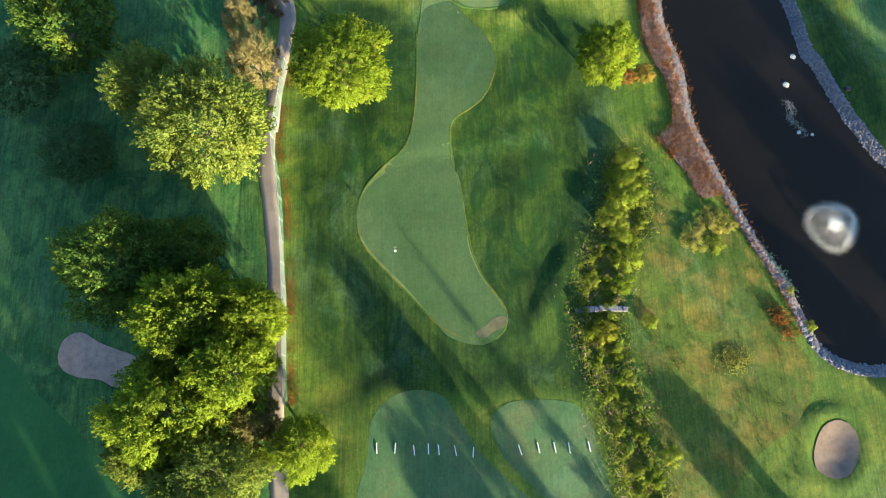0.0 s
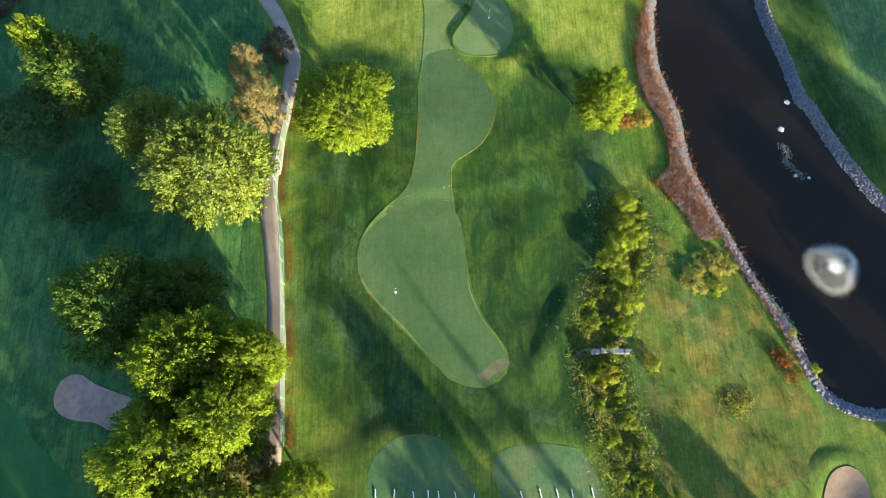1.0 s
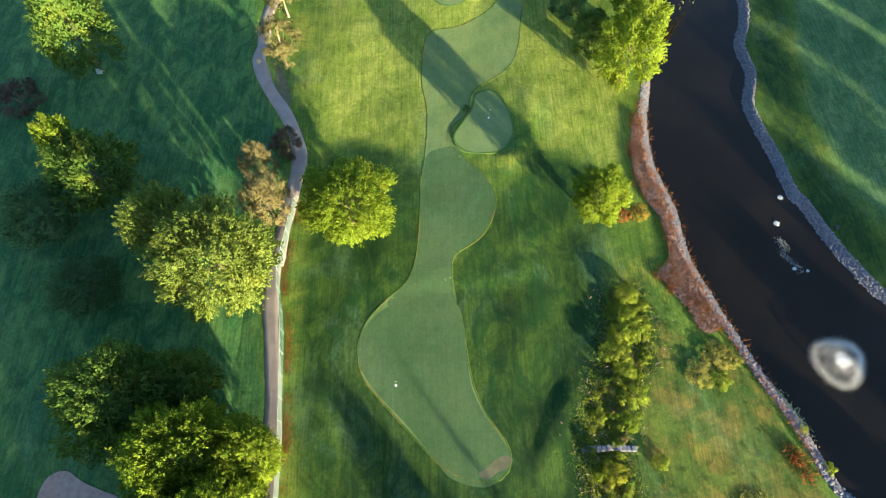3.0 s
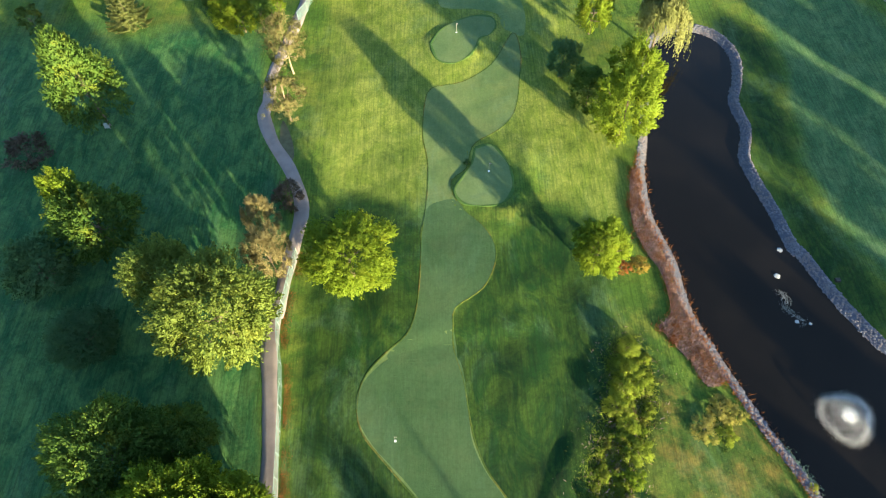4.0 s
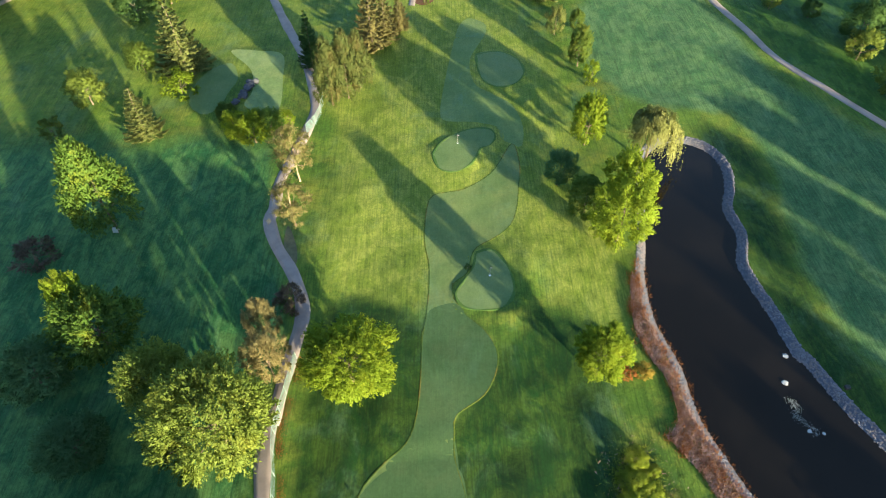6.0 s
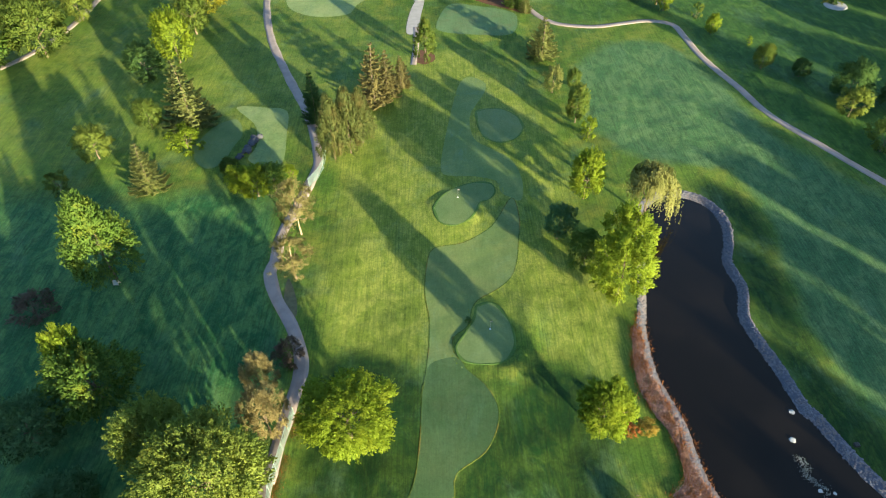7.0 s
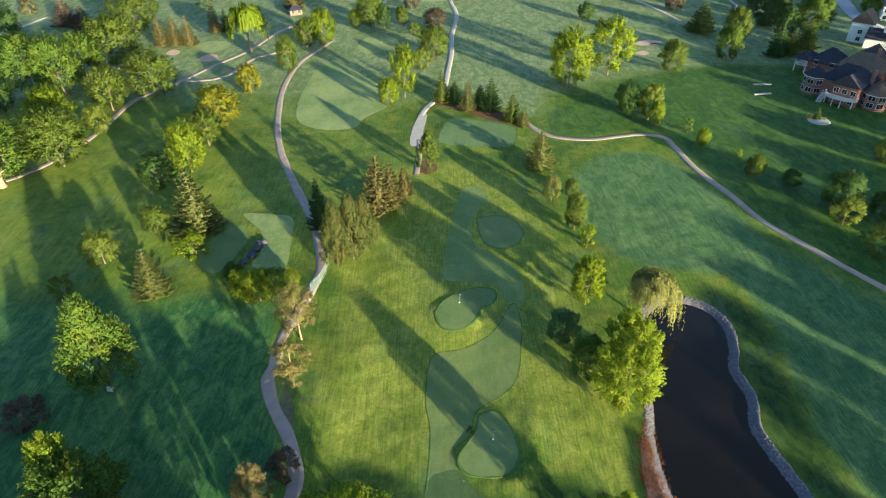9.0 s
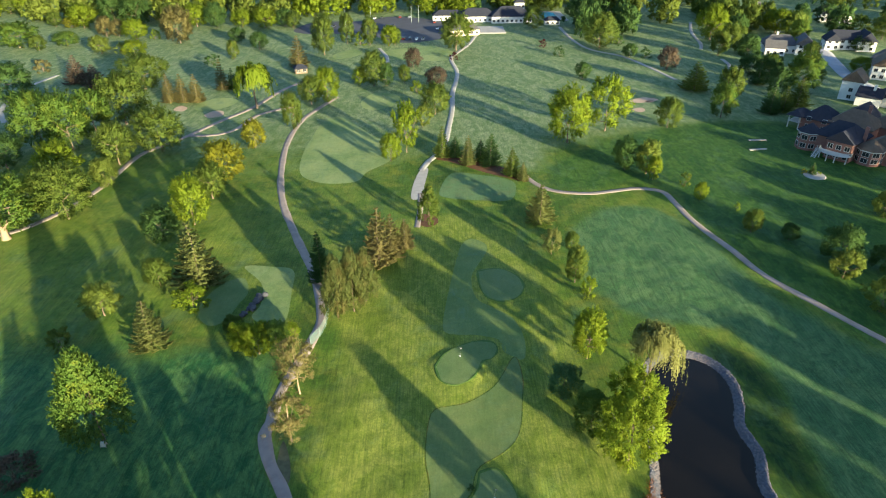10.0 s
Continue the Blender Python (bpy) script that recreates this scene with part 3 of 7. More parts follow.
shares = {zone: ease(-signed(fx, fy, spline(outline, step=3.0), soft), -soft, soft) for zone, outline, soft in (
    ("field", FAIRWAY_ROAD, 7.0), ("damp_and_shade", DAMP_SHADE_PLAN, 5.0), ("sunny", SUNNY_PLAN, 10.0), ("lush_and_shade", SHADED_LAWN_PLAN, 6.0), ("mown", LAWN_PLAN, 9.0))}
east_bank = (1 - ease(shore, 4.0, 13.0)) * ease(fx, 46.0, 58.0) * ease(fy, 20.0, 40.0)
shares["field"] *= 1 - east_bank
# Dark green rough on the east bank shares this zone.
shares["lush_and_shade"] = np.maximum(shares["lush_and_shade"], 0.8 * east_bank)
# The damp, painted-shade tint fades out farther off.
shares["damp_and_shade"] *= 1 - ease(fy, 82.0, 118.0)
# A weaker share of the painted sunlight goes on the far left.
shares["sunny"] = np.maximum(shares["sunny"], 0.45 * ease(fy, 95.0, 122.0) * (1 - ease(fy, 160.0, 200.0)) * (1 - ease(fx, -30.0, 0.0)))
# Farther turf is painted paler and bluer, for dew and distance haze.
shares["far_pale"] = 0.8 * ease(fy, 150.0, 260.0) * (1 - 0.7 * shares["mown"])
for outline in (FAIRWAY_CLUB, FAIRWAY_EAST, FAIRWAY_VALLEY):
    shares["far_pale"] = np.maximum(shares["far_pale"], ease(-signed(fx, fy, spline(outline, step=6.0), 14.0), -10.0, 8.0))
# Lawn shade painted as darker turf, spread past its outline.
shares["lush_and_shade"] = np.maximum(shares["lush_and_shade"], ease(-signed(fx, fy, spline(SHADED_LAWN_PLAN, step=3.0), 8.0), -6.5, 4.5))
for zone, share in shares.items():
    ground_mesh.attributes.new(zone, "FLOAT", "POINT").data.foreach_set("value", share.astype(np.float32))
tagged(new("ground", ground_mesh), "rough grass with dew, mowing lines, dry patches and painted shade", "grass", kind="structure")


def sheet(name, outline, material, label, category, lift=0.02, grain=1.0, step=0.7):
    """A draped surface inside a smooth plan outline."""
    from mathutils.geometry import delaunay_2d_cdt
    ring = spline(outline, step=step)
    lo, hi = ring.min(0), ring.max(0)
    ax, ay = np.meshgrid(np.arange(lo[0], hi[0], grain), np.arange(lo[1], hi[1], grain))
    ax, ay = ax.ravel(), ay.ravel()
    keep = signed(ax, ay, ring, 1.0) < -0.35 * grain
    pts = [Vector(p) for p in ring] + [Vector((a, b)) for a, b in zip(ax[keep], ay[keep])]
    n = len(ring)
    v, _, f, _, _, _ = delaunay_2d_cdt(pts, [(i, (i + 1) % n) for i in range(n)], [], 1, 1e-4)
    xy = np.array([tuple(p) for p in v])
    z = ground_z(xy[:, 0], xy[:, 1]) + lift
    me = mesh_from(name, np.column_stack([xy, z]), [tuple(q) for q in f], True)
    me.materials.append(material)
    return tagged(new(name, me), label, category, kind="structure")


def ribbon(name, points, width, material, label, lift=0.05, step=1.2, wobble=0.0):
    """A path along a plan line, with a crown, edges that drop into the turf and a little unevenness."""
    c = spline(points, False, step)
    d = np.gradient(c, axis=0)
    nrm = np.stack([-d[:, 1], d[:, 0]], 1) / np.maximum(np.hypot(d[:, 0], d[:, 1]), 1e-6)[:, None]
    s = np.arange(len(c))
    half = width / 2 + wobble * (0.5 * np.sin(s * 0.37) + 0.5 * np.sin(s * 0.91 + 1))
    rows = []
    for off, dz in ((-1.05, -0.15), (-1, lift), (-0.35, lift + 0.02), (0.35, lift + 0.02), (1, lift), (1.05, -0.15)):
        p = c + nrm * (off * half)[:, None]
        rows.append(np.column_stack([p, ground_z(p[:, 0], p[:, 1]) + dz]))
    v = np.stack(rows, 1).reshape(-1, 3)
    f = [(i * 6 + k, i * 6 + k + 1, i * 6 + k + 7, i * 6 + k + 6) for i in range(len(c) - 1) for k in range(5)]
    me = mesh_from(name, v, f, True)
    me.materials.append(material)
    return tagged(new(name, me), label, "path", kind="structure")


sheet("fairway", APPROACH, APPROACH_TURF, "closely mown approach strip between two bulbs", "fairway", 0.016, 0.6)
# The neck's shade is put into its duller turf colour.
sheet("fairway", NECK, GREEN_DULL, "dull mown neck between the green and the strip beyond", "fairway", 0.021, 0.7)
sheet("golf_green", GREEN_SOUTH, GREEN_DULL, "long dull putting green with worn patches and a flag", "putting green", 0.028, 0.7)
sheet("worn_patch", WORN_TIP, SOIL, "bare pinkish worn soil at the approach tip", "soil", 0.034, 0.5, 0.4)
sheet("meadow", MEADOW_PLAN, MEADOW, "uneven yellowish meadow grass between ditch and pond", "grass", 0.012)
ribbon("fringe", APPROACH + APPROACH[:1], 0.24, MEADOW, "thin pale fringe round the approach", 0.012)
sheet("golf_green", GREEN_A, GREEN, "raised round putting green with dark collar", "putting green", 0.026, 0.6)
sheet("golf_green", GREEN_B, GREEN, "raised pear-shaped putting green with a grassy ridge", "putting green", 0.026, 0.6)
sheet("golf_green", GREEN_C, GREEN, "raised shaded putting green", "putting green", 0.026, 0.6)
for outline in (GREEN_A, GREEN_B, GREEN_C):
    ribbon("collar", outline + outline[:1], 0.45, COLLAR, "narrow collar of longer grass round a green", 0.02, 0.6, 0.15)
sheet("fairway", FAIRWAY_FAR, FAIRWAY, "mown strip with long tree shadows", "fairway", 0.016, 0.6)
sheet("tee_box", TEE_EAST, TEE, "raised rectangular tee of short turf", "tee box", 0.05)
sheet("tee_box", TEE_WEST, PALE_TURF, "raised tee of short turf beside rocks", "tee box", 0.05)
sheet("golf_green", GREEN_WEST, GREEN, "flat putting green in shade", "putting green", 0.05)
sheet("fairway", FAIRWAY_WEST, PALE_TURF, "rounded pale fairway beyond the path", "fairway", 0.05, 4)
sheet("golf_green", GREEN_NORTH, PALE_TURF, "shaded putting green among trees", "putting green", 0.05, 4)
sheet("golf_green", GREEN_CLUB, PALE_TURF, "pale putting green near the car park", "putting green", 0.05, 5)
sheet("golf_green", GREEN_CLUB_B, PALE_TURF, "pale practice green before the clubhouse", "putting green", 0.05, 5)
sheet("golf_green", GREEN_LEFT, PALE_TURF, "pale putting green beside two bunkers", "putting green", 0.05, 4)
sheet("golf_green", GREEN_EAST, PALE_TURF, "pale putting green beside three bunkers", "putting green", 0.05, 4)
sheet("fairway", FAIRWAY_SW, SHADED, "smooth fairway with its shade painted in as dark green", "fairway", 0.03, 1.0)
sheet("practice_tee", RANGE_TEE_A, RANGE_TURF, "worn practice tee of short turf", "practice tee", 0.014)
sheet("practice_tee", RANGE_TEE_B, RANGE_TURF, "worn practice tee of short turf", "practice tee", 0.02)
sheet("sand_bunker", BUNKER_WEST, SAND, "kidney-shaped bunker of moist grey sand", "bunker", 0.10, 0.5)
sheet("sand_bunker", BUNKER_EAST, SAND_DARK, "oval bunker of grey sand in a grass bank", "bunker", 0.10, 0.5)
for outline in (BUNKER_A, BUNKER_B, BUNKER_C, BUNKER_D, BUNKER_E):
    sheet("sand_bunker", outline, SAND_PALE, "small bunker of pale pinkish sand", "bunker", 0.08, 2)

ribbon("cart_path", CART_PATH, 2.15, PATH, "winding grey worn cart path beside a net fence", wobble=0.12)
ribbon("cart_path", FAR_LEFT_PATH, 2.0, PATH, "grey cart path under old trees", 0.12, 3)
ribbon("cart_path", LOOP_PATH, 1.9, PATH, "grey cart path looping past a green", 0.12, 3)
ribbon("cart_path", MIDDLE_PATH, 1.6, PATH, "narrow pale path beside a conifer", 0.08, 2)
sheet("apron", APRON, CONCRETE, "pale concrete apron of the cart path", "path", 0.08, 2)
ribbon("cart_path", CLUB_PATH, 2.1, CONCRETE, "pale concrete path up to the clubhouse", 0.12, 3)
ribbon("cart_path", ROAD_PATH, 1.85, PATH, "grey cart path curving across the fairway", 0.10, 2)
for line in (FAR_RIGHT_PATH, TREELINE_PATH, TREELINE_PATH_B, FAR_LINK_PATH, LEFT_LINK_PATH, LEFT_LOOP_PATH):
    ribbon("cart_path", line, 2.0, CONCRETE, "pale cart path far across the course", 0.14, 4)

# ---- pond ----
n = Nodes("dark_pond_water")
at = n.place((1, 1, 1))
silt = n.ramp(n.noise(at, 0.07, 4, 0.6), 0.42, 0.7)
n.bump(n.noise(at, 1.6, 3, 0.6), 0.05, 0.05)
n.bsdf.inputs["Specular Tint"].default_value = (1.0, 0.74, 0.56, 1)
WATER = n.finish(n.mix(silt, (0.0050, 0.0042, 0.0036), (0.0085, 0.0068, 0.0056)), 0.06, 0.36)
wide_ring = POND_RING
edge = np.gradient(wide_ring, axis=0)
side = np.stack([edge[:, 1], -edge[:, 0]], 1) / np.hypot(edge[:, 0], edge[:, 1])[:, None]
test = wide_ring + side * 0.5
side = np.where(inside(test[:, 0], test[:, 1], POND_RING)[:, None], -side, side)
bm = bmesh.new()
ring_verts = [bm.verts.new((*p, WATER_Z)) for p in wide_ring + side * 0.9]
bm.faces.new(ring_verts)
bmesh.ops.triangulate(bm, faces=bm.faces[:])
water = part("water", bm, WATER, None)
tagged(water, "still dark brown pond water", "pond", kind="structure")

# ---- trees ----


def leaf_quads(rng, centres, out, size, loose=0.6):
    """Leaf blades at centres that grow roughly along out."""
    n = len(centres)
    a = out / (np.linalg.norm(out, axis=1)[:, None] + 1e-9) + rng.normal(0, loose, (n, 3))
    a /= np.linalg.norm(a, axis=1)[:, None] + 1e-9
    b = np.cross(a, rng.normal(0, 1, (n, 3)))
    b /= np.linalg.norm(b, axis=1)[:, None] + 1e-9
    s = (size * rng.uniform(0.65, 1.35, n))[:, None]
    c = np.cross(a, b) * s * 0.18
    return np.stack([centres - a * s, centres - b * s * 0.46 - c, centres + a * s, centres + b * s * 0.46 - c], 1)


def crown_round(seed, lobes, clumps, leaves, size, low=0.06, openness=0.0, tuft=0.025, taper=0.0):
    """A crown of lobes, each of leafy shoots that grow outwards; 1 high, 1 wide. Also the way each leaf's shoot faces."""
    rng = np.random.default_rng(seed)
    got, made, lean = [], [], []
    mid, tall = (1 + low) / 2, (1 - low) / 2
    core = max(4, lobes // 3)
    for i in range(lobes + core):
        u = (i + 0.5) / lobes if i < lobes else 0.12 + 0.5 * (i - lobes) / core
        c = 1 - 1.9 * u
        w = i * 2.399 + rng.uniform(-0.5, 0.5)
        s = math.sqrt(max(0, 1 - c * c))
        if taper:
            s = s * (1 - taper) + taper * min(1.0, (1 - c) * 0.62)
        lr = rng.uniform(0.12, 0.22) * (1 - 0.3 * openness) * (1 - 0.35 * taper * (c + 1) / 2)
        f = (0.5 - lr * 0.9) / 0.5 * rng.uniform(0.70, 1.10 + 0.12 * openness) * (1.0 if i < lobes else 0.5)
        centre = np.array([0.5 * f * s * math.cos(w), 0.5 * f * s * math.sin(w), mid + (tall - 0.7 * lr) * c * rng.uniform(0.8, 1.0)])
        made.append((centre, lr))
        d = rng.normal(0, 1, (clumps, 3))
        away = centre - np.array([0, 0, mid])
        flip = (d @ away) < -0.35 * np.linalg.norm(away) * np.linalg.norm(d, axis=1)
        d[flip] *= -1
        d /= np.linalg.norm(d, axis=1)[:, None]
        cc = centre + d * lr * rng.uniform(0.5, 0.95, (clumps, 1))
        grow = d + 0.9 * away / (np.linalg.norm(away) + 1e-6) + np.array([0, 0, 0.35])
        grow /= np.linalg.norm(grow, axis=1)[:, None]
        for k in range(clumps):
            m = max(3, int(leaves * rng.uniform(0.5, 1.4)))
            along = rng.uniform(-0.5, 1.0, m) ** 1
            fat = tuft * 0.62 * (1.15 - 0.75 * np.clip(along, 0, 1))
            q = cc[k] + grow[k] * (along * tuft * 2.3)[:, None] + rng.normal(0, 1, (m, 3)) * fat[:, None]
            got.append(leaf_quads(rng, q, grow[k] * 1.0 + (q - cc[k]) * 10, size, 0.4))
            lean.append(d[k] * 0.7 + grow[k] * 0.5 + (q - cc[k]) / tuft * 0.45)
    return np.concatenate(got), made, np.concatenate(lean)


def crown_spruce(seed, levels, boughs, size):
    """Tiers of separate pointed boughs that droop and lift at the tips, with gaps between the tiers."""
    rng = np.random.default_rng(seed)
    got, lean = [], []
    for i in range(levels):
        u = (i + 0.25) / levels
        z = 0.06 + 0.92 * u
        reach = 0.50 * (1 - u) ** 0.82 * rng.uniform(0.86, 1.06) + 0.014
        k = max(6, int(boughs * (1 - 0.55 * u)))
        for j in range(k):
            w = 2 * np.pi * (j + rng.uniform(-0.3, 0.3)) / k + i * 1.3
            rr = reach * rng.uniform(0.70, 1.14)
            m = max(12, int(9.0 * rr / size * (0.6 + rr)))
            s = np.sqrt(rng.uniform(0.02, 1, m))
            dirn = np.array([np.cos(w), np.sin(w), 0])
            across = np.array([-dirn[1], dirn[0], 0])
            lat = rng.uniform(-1, 1, m) * (0.018 + 0.21 * rr * (1.08 - s) * np.minimum(1, s * 3))
            zz = z + rng.uniform(-0.012, 0.012)
            q = dirn * (s * rr)[:, None] + across * lat[:, None]
            q[:, 2] = zz - 0.16 * rr * s + 0.20 * rr * s ** 3 + rng.uniform(-0.005, 0.005, m) - 0.16 * np.abs(lat)
            o = dirn * 1.0 + across * (np.sign(lat) * 0.45)[:, None] + np.array([0, 0, 0.12])
            got.append(leaf_quads(rng, q, o, size * (1.1 - 0.35 * s), 0.22))
            lean.append(np.tile(dirn * 0.85 + np.array([0, 0, 0.5]), (m, 1)) + rng.normal(0, 0.2, (m, 3)))
    return np.concatenate(got), np.concatenate(lean)


def crown_willow(seed, strands, size):
    """Hanging strands in bunches that spill from limb ends over a dome."""
    rng = np.random.default_rng(seed)
    got = []
    bunches = [(i * 2.4 + rng.uniform(-0.4, 0.4), 0.43 * math.sqrt((i + 0.5) / 26) * rng.uniform(0.8, 1.1)) for i in range(26)]
    for i in range(strands):
        w0, r0 = bunches[i % 26]
        x, y = np.array([r0 * math.cos(w0), r0 * math.sin(w0)]) + rng.normal(0, 0.048, 2)
        r = math.hypot(x, y)
        top = 0.50 + 0.46 * math.sqrt(max(0.02, 1 - (r / 0.56) ** 2)) * (0.82 + 0.18 * math.sin(i % 26 * 1.7)) + rng.normal(0, 0.012)
        drop = rng.uniform(0.12, 0.50) * (0.45 + r * 1.3)
        m = 12
        s = np.linspace(0, 1, m)
        p = np.stack([x * (1 + 0.12 * s), y * (1 + 0.12 * s), top - drop * s], 1)
        p += rng.normal(0, 0.007, (m, 3))
        o = np.tile([0.2 * x / (r + 0.01), 0.2 * y / (r + 0.01), -1.0], (m, 1))
        got.append(leaf_quads(rng, p, o, size, 0.35))
    return np.concatenate(got)


def crown_pine(seed, size):
    rng = np.random.default_rng(seed)
    got, made, lean = [], [], []
    for i in range(24):
        w = i * 2.4 + rng.uniform(-0.4, 0.4)
        z = 0.30 + 0.68 * (i + 0.5) / 24
        r = 0.46 * np.sin(np.pi * np.clip((z - 0.12) / 0.95, 0, 1)) * rng.uniform(0.4, 1.05)
        c = np.array([r * np.cos(w), r * np.sin(w), z])
        made.append((c, 0.1))
        for _ in range(12):
            cc = c + rng.normal(0, 1, 3) * np.array([0.075, 0.075, 0.03])
            q = cc + rng.normal(0, 1, (22, 3)) * np.array([0.030, 0.030, 0.016])
            got.append(leaf_quads(rng, q, np.tile([0, 0, 0.3], (22, 1)) + (q - cc) * 20, size, 0.6))
            lean.append(np.tile([np.cos(w) * 0.6, np.sin(w) * 0.6, 0.6], (22, 1)) + (q - cc) * 12)
    return np.concatenate(got), made, np.concatenate(lean)


def trunk_mesh(seed, made, base, split, rise=1.0, limbs=7):
    """A bent tapered trunk with limbs out to the lobes; 1 high, 1 wide."""
    rng = np.random.default_rng(seed + 77)
    v, f = [], []
    bend = rng.normal(0, 0.012, (6, 2))
    line = [(bend[k][0] * k * 0.5, bend[k][1] * k * 0.5, -0.03 + rise * 0.2 * k) for k in range(5)]
    tube(v, f, line, [base * (1.35 if k == 0 else 1.0 - 0.2 * k) for k in range(5)], 8)
    if made:
        pick = rng.permutation(len(made))[:limbs]
        for k in pick:
            c = made[k][0]
            z0 = min(split + rng.uniform(0, 0.18), c[2] - 0.05)
            a = np.array([0, 0, z0])
            mid = a * 0.45 + c * 0.55 + np.array([0, 0, -0.03])
            tube(v, f, [a, mid, c], [base * 0.5, base * 0.32, base * 0.1], 5)
    return mesh_from("trunk", v, f, True)


TREE_KINDS = {}


def tree_stock():
    """A few shapes of each kind, at three grades: 0 for the nearest trees, 2 for far ones."""
    for g in range(3):
        s = []
        for k in range(3 if g else 4):
            q, made, lean = crown_round(10 + k, (34, 29, 24)[g], (46, 26, 20)[g], (24, 19, 25)[g], (0.0115, 0.0165, 0.0165)[g], (0.08, 0.06, 0.03)[g], 0.0, (0.022, 0.027, 0.034)[g])
            s.append((quads_mesh("crown", q, lean, (0.66, 0.74, 0.93)[g]), trunk_mesh(k, made, 0.022, 0.28, (0.7, 0.7, 0.5)[g], (7, 6, 3)[g])))
        TREE_KINDS["round", g] = s
        s = []
        for k in range(3):
            q, made, lean = crown_round(40 + k, (28, 27, 20)[g], (36, 28, 18)[g], (23, 20, 15)[g], (0.0115, 0.0145, 0.021)[g], 0.04, 0.7, (0.024, 0.027, 0.034)[g])
            s.append((quads_mesh("crown", q, lean, (0.66, 0.74, 0.93)[g]), trunk_mesh(10 + k, made, 0.018, 0.22, 0.6, (5, 5, 3)[g])))
        TREE_KINDS["open", g] = s
        s = []
        for k in range(2):
            q, made, lean = crown_round(140 + k, (42, 42, 22)[g], (30, 26, 16)[g], (20, 19, 14)[g], (0.0115, 0.0150, 0.024)[g], 0.04, 0.35, (0.025, 0.030, 0.034)[g], 0.85)
            s.append((quads_mesh("crown", q, lean, (0.66, 0.74, 0.93)[g]), trunk_mesh(110 + k, made, 0.018, 0.22, 0.7, 5)))
        TREE_KINDS["cone", g] = s
        s = []
        for k in range(2):
            q, lean = crown_spruce(60 + k, (15, 14, 12)[g], (20, 18, 14)[g], (0.013, 0.014, 0.021)[g])
            s.append((quads_mesh("crown", q, lean, (0.66, 0.74, 0.93)[g]), trunk_mesh(20 + k, [], 0.018, 0.3, 1.22)))
        TREE_KINDS["spruce", g] = s
        q = crown_willow(80, (1300, 1300, 420)[g], (0.016, 0.016, 0.028)[g])
        lean = q.mean(1) * np.array([1, 1, 0.4]) + np.array([0, 0, 0.02])
        TREE_KINDS["willow", g] = [(quads_mesh("crown", q, lean, (0.66, 0.74, 0.93)[g]), trunk_mesh(30, [(np.array([0.2, 0.1, 0.7]), 0.1), (np.array([-0.2, 0.1, 0.72]), 0.1), (np.array([0.0, -0.2, 0.7]), 0.1)], 0.03, 0.3, 0.8))]
        s = []
        for k in range(2):
            q, made, lean = crown_pine(90 + k, 0.017)
            s.append((quads_mesh("crown", q, lean, (0.66, 0.74, 0.93)[g]), trunk_mesh(40 + k, made, 0.020, 0.3, 1.1, 10)))
        TREE_KINDS["pine", g] = s
        s = []
        for k in range(3):
            q, made, lean = crown_round(100 + k, (14, 13, 9)[g], (22, 16, 9)[g], (16, 14, 9)[g], (0.024, 0.029, 0.046)[g], -0.25, 0.4, 0.04)
            s.append((quads_mesh("crown", q, lean, (0.66, 0.74, 0.93)[g]), trunk_mesh(50 + k, made, 0.016, 0.05, 0.7, 8)))
        TREE_KINDS["shrub", g] = s


tree_stock()
WORDS = {"conifer": "dark olive", "wheat": "pale golden yellow", "shady": "blue-green", "willow": "pale olive", "bright": "bright yellow-green", "olive": "olive green", "mid": "fresh green", "leafy": "green and yellow", "dark": "dark green",
         "tan": "tan brown", "straw": "golden tan", "lime": "lime yellow-green", "gold": "golden green", "yellow": "bright yellow", "amber": "amber", "rust": "rust red", "maroon": "dark red", "plum": "dull purple brown"}
NAMES = {"round": ("deciduous_tree", "dense rounded broadleaf tree with %s crown"), "open": ("deciduous_tree", "loose open broadleaf tree with %s leaves"),
         "cone": ("deciduous_tree", "pyramid-shaped broadleaf tree with %s crown"),
         "spruce": ("spruce_tree", "tall pointed spruce with %s needles"), "willow": ("willow_tree", "weeping willow with hanging %s strands"),
         "pine": ("pine_tree", "bare-stemmed pine with sparse %s needles"), "shrub": ("shrub", "low spreading shrub with %s leaves")}
tree_count = 0


def tree(kind, colour, x, y, high, wide, note=""):
    """One tree or shrub on the ground: its trunk and its crown."""
    global tree_count
    tree_count += 1
    far = math.hypot(x, y)
    stock = TREE_KINDS[kind, 0 if far < 66 and y > -20 else 1 if far < 130 else 2]
    crown, stem = stock[tree_count % len(stock)]
    name, words = NAMES[kind]
    root = new(name)
    root.matrix_basis = Matrix.LocRotScale((x, y, on_ground(x, y)), Euler((0, 0, tree_count * 2.4)), (wide, wide, high))
    for pname, me, mat in (("trunk", stem, BARK_PALE if kind == "pine" else BARK), ("crown", crown, LEAVES[colour])):
        ob = part(pname, me, None, root)
        if not me.materials:
            me.materials.append(mat)
        ob.material_slots[0].link = "OBJECT"
        ob.material_slots[0].material = mat
    return tagged(root, (words % WORDS[colour]) + note, "shrub" if kind == "shrub" else "tree")


tree("round", "olive", -28.9, 34.7, 17.0, 16.4)
tree("round", "olive", -37.6, 40.4, 14.5, 10.4)
tree("round", "bright", -13.0, 44.2, 10.5, 14.2)
tree("open", "straw", -26.5, 51.5, 10.0, 5.3)
tree("open", "straw", -24.4, 44.9, 11.0, 6.4)
tree("shrub", "plum", -23.7, 57.6, 4.5, 5.1)
tree("round", "bright", 22.2, 44.0, 12.0, 7.8)
